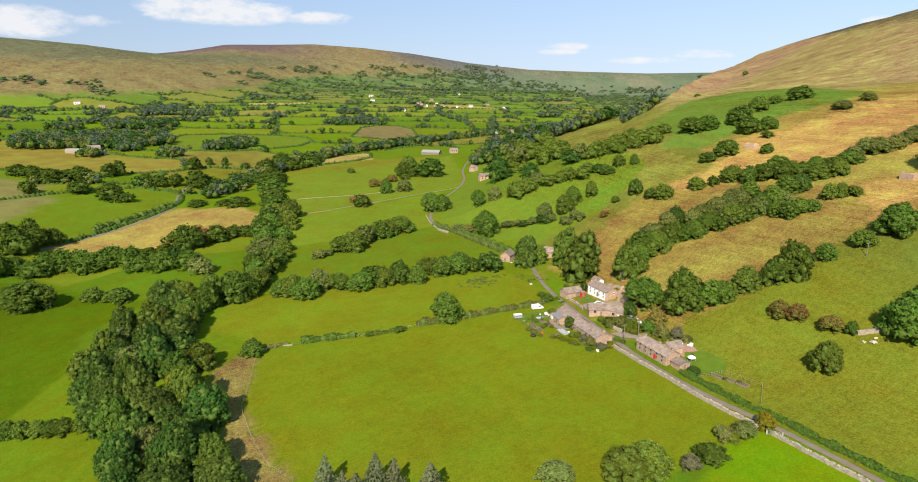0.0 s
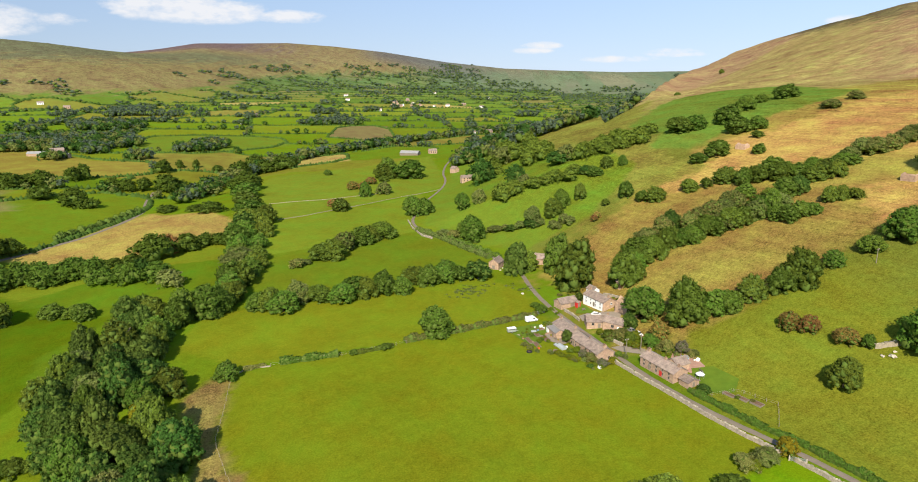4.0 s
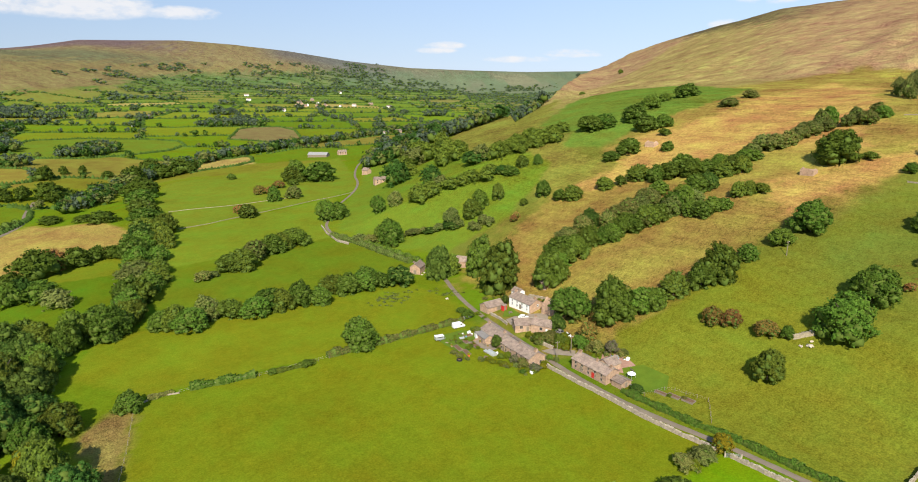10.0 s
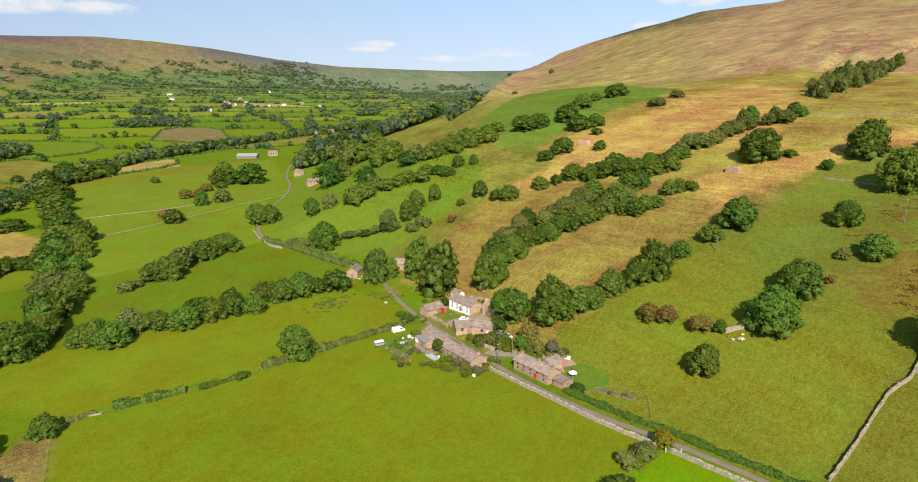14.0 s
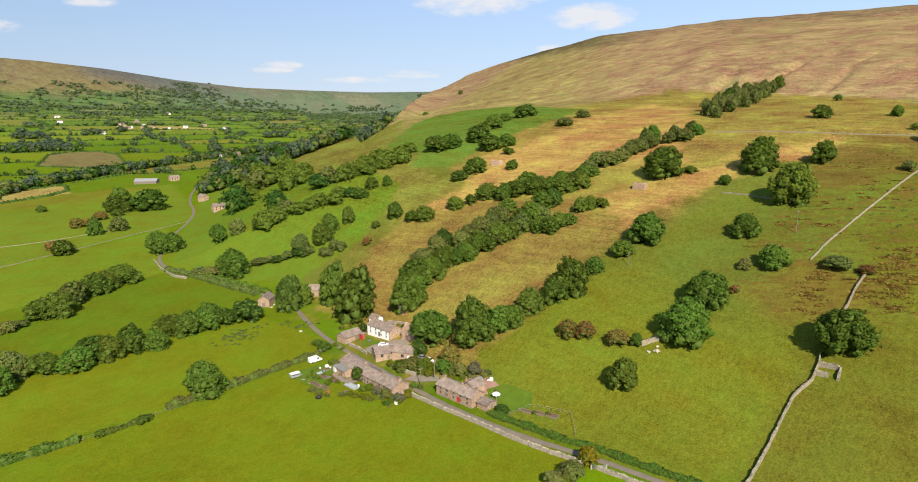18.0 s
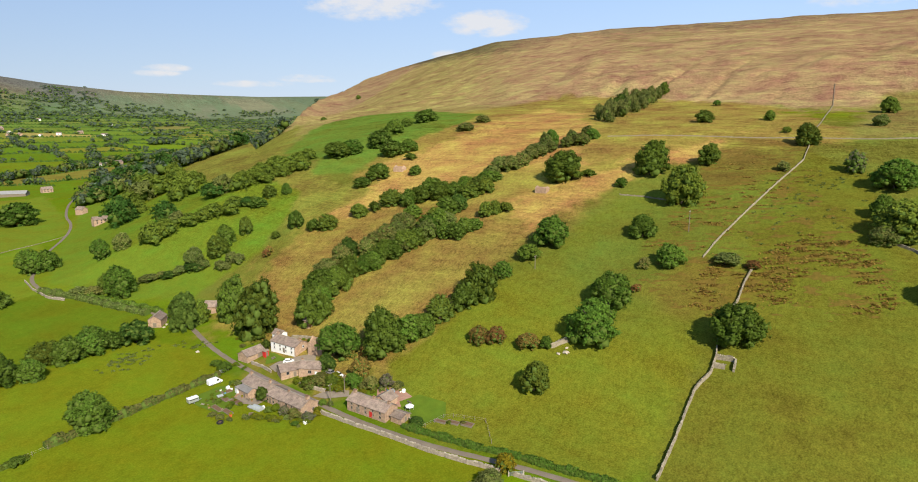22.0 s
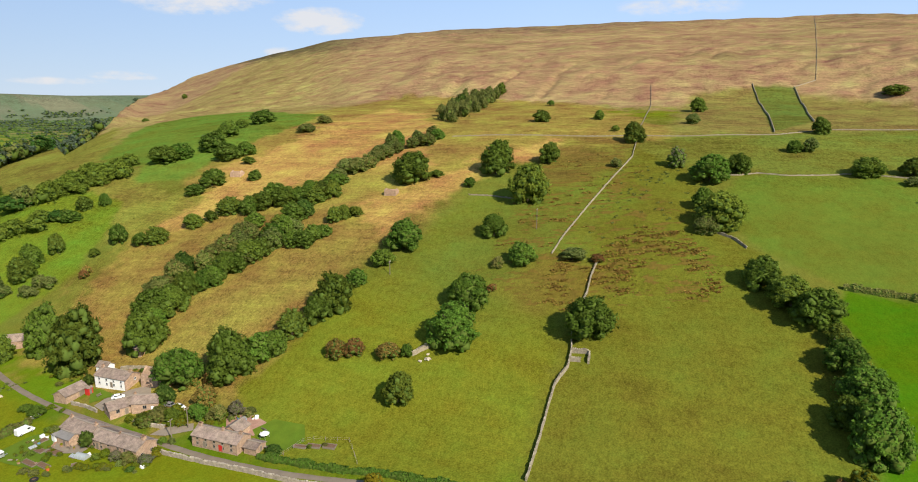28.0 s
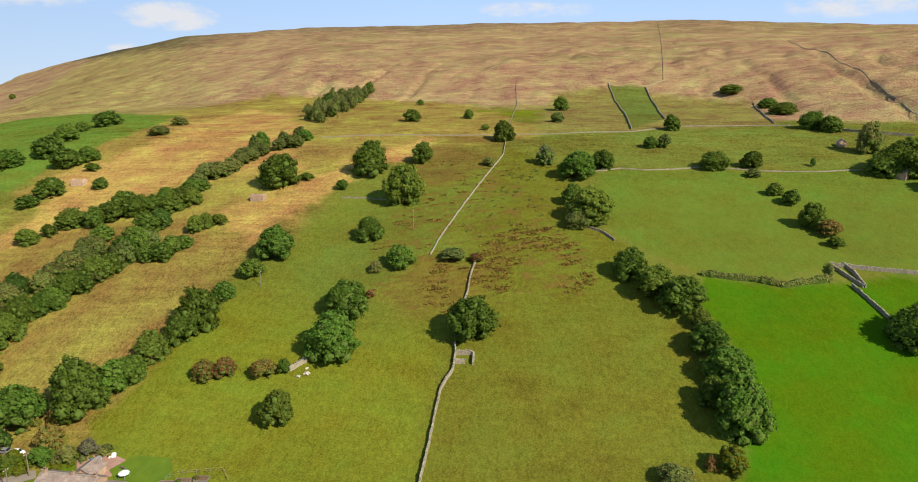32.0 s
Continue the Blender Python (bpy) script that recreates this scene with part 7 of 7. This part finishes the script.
for bx, by, bw, bl, bt in ((26.4, 215.2, 1.6, 5.0, -75), (28.4, 211.6, 1.6, 4.0, -75), (32.0, 216.6, 2.0, 5.0, -70), (29.8, 219.6, 1.8, 3.0, -70), (31.4, 224.6, 2.0, 3.0, 15), (77.0, 169.5, 1.6, 3.6, -60), (74.6, 172.0, 1.4, 3.4, -60), (79.6, 166.4, 2.0, 3.2, -60)):
    bed = tagged(new("garden_bed"), "raised timber-edged garden bed of bare soil", "garden bed", "garden beds")
    part("edging", bevelled(solid((-bl / 2, bl / 2, -bw / 2, -bw / 2 + 0.12, -0.2, 0.34), (-bl / 2, bl / 2, bw / 2 - 0.12, bw / 2, -0.2, 0.34), (-bl / 2, -bl / 2 + 0.12, -bw / 2 + 0.12, bw / 2 - 0.12, -0.2, 0.34), (bl / 2 - 0.12, bl / 2, -bw / 2 + 0.12, bw / 2 - 0.12, -0.2, 0.34)), 0.015), TIMBER, bed)
    part("soil", solid((-bl / 2 + 0.12, bl / 2 - 0.12, -bw / 2 + 0.12, bw / 2 - 0.12, -0.1, 0.27)), SOIL, bed)
    stand_at(bed, bx, by, bt)


def shed(x, y, turn, long, wide, high, colour, roof, label):
    thing = tagged(new("garden_shed"), label, "shed", "garden sheds")
    part("wall", bevelled(solid((-long / 2, long / 2, -wide / 2, wide / 2, -0.2, high)), 0.02), colour, thing)
    bm = mesh_from([(-long / 2 - 0.15, -wide / 2 - 0.15, high), (long / 2 + 0.15, -wide / 2 - 0.15, high), (long / 2 + 0.15, wide / 2 + 0.15, high), (-long / 2 - 0.15, wide / 2 + 0.15, high), (-long / 2 - 0.15, 0, high + wide * 0.3), (long / 2 + 0.15, 0, high + wide * 0.3)], [(0, 1, 5, 4), (3, 4, 5, 2), (0, 4, 3), (1, 2, 5), (0, 3, 2, 1)])
    part("roof", bm, roof, thing)
    part("door", solid((-0.4, 0.4, -wide / 2 - 0.03, -wide / 2 + 0.02, 0, 1.75)), TIMBER, thing)
    return stand_at(thing, x, y, turn)


shed(48.6, 242.6, 24, 1.6, 1.4, 2.0, RED, SLATE, "small bright red shed against the barn")
shed(69.2, 190.8, 20, 2.0, 1.6, 1.9, BLUE, GREYSLATE, "small blue-grey shed behind the cottages")
shed(34.6, 222.4, 12, 2.2, 1.6, 1.9, WHITE, GREYSLATE, "small white shed at the terrace end")
small_rng = random.Random(21)


def tub(x, y, size, material, label):
    thing = tagged(new("garden_tub"), label, "tub", "garden tubs")
    bm = bmesh.new()
    bmesh.ops.create_cone(bm, cap_ends=True, segments=10, radius1=size * 0.4, radius2=size * 0.5, depth=size * 0.9, matrix=Matrix.Translation((0, 0, size * 0.42)))
    part("bowl", bm, material, thing)
    bm = bmesh.new()
    bmesh.ops.create_icosphere(bm, subdivisions=2, radius=size * 0.5, matrix=Matrix.Translation((0, 0, size * 0.95)))
    for v in bm.verts:
        v.co += Vector((small_rng.uniform(-0.1, 0.1), small_rng.uniform(-0.1, 0.1), small_rng.uniform(-0.1, 0.1))) * size
    part("plant", bm, LEAF["lime"], thing)
    return stand_at(thing, x, y, small_rng.uniform(0, 360))


for tx, ty, size, material, label in ((28.6, 208.6, 0.9, ORANGE, "orange plastic planter tub"), (30.6, 223.6, 0.8, BLUE, "blue plastic water tub"), (33.0, 225.4, 0.9, WHITE, "white garden tub with plants"), (30.0, 226.4, 0.7, WHITE, "white garden tub with plants"), (34.2, 218.0, 0.7, CLAY, "terracotta garden tub with plants"),
                                      (36.0, 214.2, 0.6, CLAY, "terracotta garden tub with plants"), (71.0, 192.2, 0.8, WHITE, "white garden tub with plants"), (72.4, 190.8, 0.7, WHITE, "white garden tub with plants"), (70.0, 194.0, 0.8, BLUE, "blue plastic water tub"), (24.6, 216.8, 0.8, CLAY, "terracotta garden tub with plants")):
    tub(tx, ty, size, material, label)


def compost_bin(x, y, turn):
    """Four slatted sides round a heap."""
    thing = tagged(new("compost_bin"), "square compost bin of rough grey boards", "compost bin", "garden clutter")
    for k in range(3):
        for side in (-1, 1):
            part("board", solid((-0.6, 0.6, side * 0.6 - 0.02, side * 0.6 + 0.02, 0.05 + 0.28 * k, 0.25 + 0.28 * k)), TIMBER, thing)
            part("board", solid((side * 0.6 - 0.02, side * 0.6 + 0.02, -0.57, 0.57, 0.05 + 0.28 * k, 0.25 + 0.28 * k)), TIMBER, thing)
    bm = bmesh.new()
    bmesh.ops.create_icosphere(bm, subdivisions=2, radius=0.56, matrix=Matrix.Translation((0, 0, 0.3)))
    part("heap", bm, SOIL, thing)
    return stand_at(thing, x, y, turn)


def cold_frame(x, y, turn):
    """A low glazed box, higher at its back."""
    thing = tagged(new("cold_frame"), "low timber garden cold frame with glass lid", "cold frame", "garden clutter")
    part("box", mesh_from([(-0.9, -0.5, 0), (0.9, -0.5, 0), (0.9, 0.5, 0), (-0.9, 0.5, 0), (-0.9, -0.5, 0.3), (0.9, -0.5, 0.3), (0.9, 0.5, 0.6), (-0.9, 0.5, 0.6)], [(0, 1, 5, 4), (1, 2, 6, 5), (2, 3, 7, 6), (3, 0, 4, 7)]), TIMBER, thing)
    for k in range(3):
        part("lid_pane", mesh_from([(-0.88 + 0.6 * k, -0.5, 0.31), (-0.32 + 0.6 * k, -0.5, 0.31), (-0.32 + 0.6 * k, 0.5, 0.61), (-0.88 + 0.6 * k, 0.5, 0.61)], [(0, 1, 2, 3)]), FILM, thing)
    return stand_at(thing, x, y, turn)


def garden_bench(x, y, turn):
    thing = tagged(new("garden_bench"), "plain weathered timber garden bench", "bench", "garden clutter")
    for k in range(3):
        part("seat_slat", solid((-0.75, 0.75, -0.2 + 0.15 * k, -0.08 + 0.15 * k, 0.42, 0.46)), TIMBER, thing)
        part("back_slat", solid((-0.75, 0.75, 0.26, 0.3, 0.52 + 0.14 * k, 0.62 + 0.14 * k)), TIMBER, thing)
    for dx in (-0.65, 0.65):
        part("leg", solid((dx - 0.04, dx + 0.04, -0.2, -0.12, 0, 0.42)), TIMBER, thing)
        part("leg", solid((dx - 0.04, dx + 0.04, 0.22, 0.26, 0, 0.95)), TIMBER, thing)
    return stand_at(thing, x, y, turn)


def board_stack(x, y, turn, count):
    """Old boards lying on one another, each a little askew."""
    thing = tagged(new("board_stack"), "stack of old pale boards on garden grass", "boards", "garden clutter")
    for k in range(count):
        b = part("board", solid((-1.2, 1.2, -0.3, 0.3, 0.02 + 0.09 * k, 0.09 + 0.09 * k)), (TIMBER, RIDGE, CLAY)[k % 3], thing)
        b.rotation_euler = (0, 0, 0.25 * math.sin(k * 2.1))
    return stand_at(thing, x, y, turn)


def bulk_bag(x, y, turn):
    """A slumped white builder's bag."""
    bm = bmesh.new()
    bmesh.ops.create_cube(bm, size=0.9, matrix=Matrix.Translation((0, 0, 0.42)))
    bmesh.ops.subdivide_edges(bm, edges=bm.edges[:], cuts=2, use_grid_fill=True)
    for v in bm.verts:
        k = 1.12 - 0.3 * abs(v.co.z - 0.4)
        v.co = Vector((v.co.x * k + 0.05 * math.sin(v.co.z * 9 + v.co.y * 5), v.co.y * k, v.co.z * (0.92 + 0.1 * math.sin(v.co.x * 4))))
    return stand_at(tagged(part("bulk_bag", bm, WHITE), "slumped white woven bag of garden waste", "bag", "garden clutter"), x, y, turn)


for cx, cy, turn in ((25.6, 209.4, 10), (33.4, 205.6, -20), (72.6, 196.2, 30), (58.0, 250.2, 20)):
    compost_bin(cx, cy, turn)
for cx, cy, turn in ((29.0, 222.4, 12), (34.6, 210.6, -70)):
    cold_frame(cx, cy, turn)
for cx, cy, turn in ((35.2, 215.6, -73), (50.0, 238.4, 24), (72.0, 184.4, 100)):
    garden_bench(cx, cy, turn)
for cx, cy, turn, count in ((27.6, 213.2, -70, 3), (31.6, 218.6, 20, 4), (24.0, 219.8, -60, 2), (33.2, 220.4, 60, 3)):
    board_stack(cx, cy, turn, count)
for cx, cy, turn in ((32.2, 226.6, 10), (34.8, 224.6, 30), (73.2, 190.2, 50), (37.4, 208.0, 0), (44.6, 193.2, 20)):
    bulk_bag(cx, cy, turn)
drystone_wall([(46.4, 229.6), (45.2, 235.2), (43.2, 240.2)], 0.9, 0.4, "low pale garden wall along the lane")
drystone_wall([(50.4, 219.0), (52.2, 212.4), (55.4, 206.6)], 0.9, 0.4, "low pale garden wall along the lane")
drystone_wall([(59.6, 248.4), (63.4, 243.0), (66.6, 236.0)], 0.9, 0.4, "low mossy garden wall behind the farmhouse")
GARDEN = [(52.6, 213.6, 3.4, 5.0, "green"), (55.6, 211.2, 3.8, 5.6, "olive"), (58.4, 208.8, 3.6, 5.0, "green"), (60.6, 206.0, 2.6, 4.0, "lime"), (57.6, 214.0, 2.8, 4.0, "olive"), (54.4, 216.6, 1.6, 3.0, "gold"), (50.8, 217.2, 1.8, 3.0, "lime"), (63.6, 203.0, 4.4, 5.4, "green"), (66.8, 199.0, 4.0, 5.0, "olive"),
          (70.4, 196.0, 4.2, 4.6, "bare"), (73.6, 193.2, 2.0, 2.6, "olive"), (38.8, 212.6, 4.6, 4.0, "dark"), (40.0, 204.6, 2.2, 3.0, "lime"), (41.6, 201.6, 2.6, 3.4, "bare"), (43.4, 197.6, 2.8, 4.0, "olive"), (46.0, 194.6, 2.0, 4.4, "bare"), (48.6, 195.4, 1.6, 2.6, "gold"), (38.0, 205.2, 1.8, 2.4, "green"),
          (49.6, 197.4, 1.4, 2.4, "lime"), (52.2, 200.2, 1.8, 2.6, "green"), (53.8, 198.4, 1.4, 2.0, "olive"), (29.4, 214.0, 1.2, 2.0, "lime"), (27.4, 218.8, 1.4, 2.2, "green"), (24.2, 211.6, 1.2, 2.6, "olive"), (35.8, 226.8, 1.8, 3.0, "olive"), (34.6, 240.8, 3.0, 5.0, "green"), (33.6, 246.0, 2.2, 4.0, "green"),
          (61.6, 224.6, 2.2, 3.0, "lime"), (58.8, 217.6, 1.8, 2.6, "gold"), (50.4, 247.6, 3.8, 3.4, "dark"), (44.4, 256.0, 1.2, 2.4, "olive"), (48.0, 262.0, 1.4, 2.6, "brown"), (68.6, 219.0, 5.0, 4.0, "brown"), (72.4, 214.8, 4.6, 4.4, "brown"), (76.0, 170.0, 0.9, 1.6, "green"), (79.0, 167.6, 0.8, 1.8, "olive"), (68.6, 174.8, 2.4, 4.4, "dark")]
# low borders and small shrubs of the plots: outline of each plot, how many, largest height
clutter_rng = random.Random(8)
for plot, count, most in (([(23, 214), (27, 208), (33, 207), (36, 205), (40, 200), (44, 196), (46, 193), (42, 192), (34, 203), (26, 206)], 30, 1.4), ([(20.5, 221), (24, 211), (28, 209), (33, 213), (32, 224), (28, 228)], 22, 1.0),
                          ([(50, 214), (58, 204), (63, 203), (61, 212), (54, 219)], 18, 2.4), ([(62, 199), (66, 196), (73, 192), (74, 197), (66, 203)], 18, 2.0), ([(34, 226), (37, 224), (36, 230), (33, 233)], 9, 1.3), ([(58, 247), (63, 244), (66, 236), (63, 234), (60, 240)], 10, 1.2), ([(38, 246), (41.5, 238), (39.6, 236), (34, 246)], 8, 1.3), ([(40, 262), (47, 250), (60, 262), (50, 276)], 14, 1.0)):
    px, py = [q[0] for q in plot], [q[1] for q in plot]
    while count:
        gx, gy = clutter_rng.uniform(min(px), max(px)), clutter_rng.uniform(min(py), max(py))
        if inside(np.array([gx]), np.array([gy]), plot)[0] > 0.3:
            high = clutter_rng.uniform(0.5, most)
            GARDEN.append((gx, gy, high, high * clutter_rng.uniform(1.1, 1.7) + 0.3, clutter_rng.choice(("lime", "green", "olive", "olive", "lime", "lime", "green"))))
            count -= 1
PLACES["garden"] = "in the hamlet gardens"
for gx, gy, high, wide, leaf in GARDEN:
    plant("garden", leaf, gx, gy, high, wide)


def power_pole(x, y, high=8.0, label="slim timber pole carrying wires"):
    thing = tagged(new("utility_pole"), label, "pole", "utility poles")
    bm = bmesh.new()
    bmesh.ops.create_cone(bm, cap_ends=True, segments=8, radius1=0.15, radius2=0.1, depth=high + 0.5, matrix=Matrix.Translation((0, 0, high / 2 - 0.25)))
    part("mast", bm, TIMBER, thing)
    part("crossarm", solid((-0.7, 0.7, -0.06, 0.06, high - 0.5, high - 0.38)), TIMBER, thing)
    for dx in (-0.6, 0.0, 0.6):
        bm = bmesh.new()
        bmesh.ops.create_cone(bm, cap_ends=True, segments=6, radius1=0.05, radius2=0.04, depth=0.18, matrix=Matrix.Translation((dx, 0, high - 0.29)))
        part("insulator", bm, WHITE, thing)
    return stand_at(thing, x, y, 20)


power_pole(54.4, 199.6, 6.0)
power_pole(59.6, 201.6, 6.0)
power_pole(190.5, 186.5, 8.0, "slim timber pole standing in rough pasture")
power_pole(136.5, 209.0, 5.0, "slim timber pole standing in rough pasture")


def field_gate(x, y, turn, wide=3.2):
    thing = tagged(new("field_gate"), "grey galvanised field gate in a wall gap", "gate", "field gates")
    for up in (0.15, 0.4, 0.65, 0.9, 1.15):
        part("rail", solid((-wide / 2, wide / 2, -0.03, 0.03, up - 0.03, up + 0.03)), GALV, thing)
    for dx in (-wide / 2, 0, wide / 2):
        part("stile", solid((dx - 0.04, dx + 0.04, -0.035, 0.035, 0.05, 1.25)), GALV, thing)
    for dx in (-wide / 2 - 0.18, wide / 2 + 0.18):
        part("gatepost", bevelled(solid((dx - 0.12, dx + 0.12, -0.12, 0.12, -0.3, 1.4)), 0.02), COPING, thing)
    return stand_at(thing, x, y, turn)


field_gate(77.2, 142.2, -30)
field_gate(34.2, 239.6, 30)
field_gate(182.0, 163.6, 100)


def boulder(x, y, size):
    bm = bmesh.new()
    bmesh.ops.create_icosphere(bm, subdivisions=2, radius=size)
    for v in bm.verts:
        v.co = Vector((v.co.x * 1.4, v.co.y, v.co.z * 0.6)) * (1 + 0.25 * math.sin(v.co.x * 5 + v.co.y * 7 + v.co.z * 3 + size * 20))
    ob = tagged(part("boulder", bm, COPING), "pale limestone boulder lying in the pasture", "boulder", "boulders")
    ob.matrix_world = Matrix.Translation((x, y, ground_z(x, y) + size * 0.25)) @ Matrix.Rotation(size * 40, 4, "Z")


for bx, by, size in ((116.2, 169.2, 0.75), (114.4, 170.4, 0.5), (117.6, 170.4, 0.4), (72.0, 143.0, 0.5), (49.8, 196.8, 0.5), (51.0, 195.0, 0.4), (28.6, 296.0, 0.6), (26.2, 297.4, 0.5), (24.8, 294.8, 0.4), (30.6, 262.0, 0.6), (70.6, 209.4, 0.7), (122.6, 172.6, 0.5)):
    boulder(bx, by, size)


# ---- from the plan's units to metres ----
for ob in scene.objects:
    if ob.parent is None and ob.type not in ("CAMERA", "LIGHT"):
        ob.matrix_basis = Matrix.Diagonal((PACE, PACE, PACE, 1)) @ ob.matrix_basis
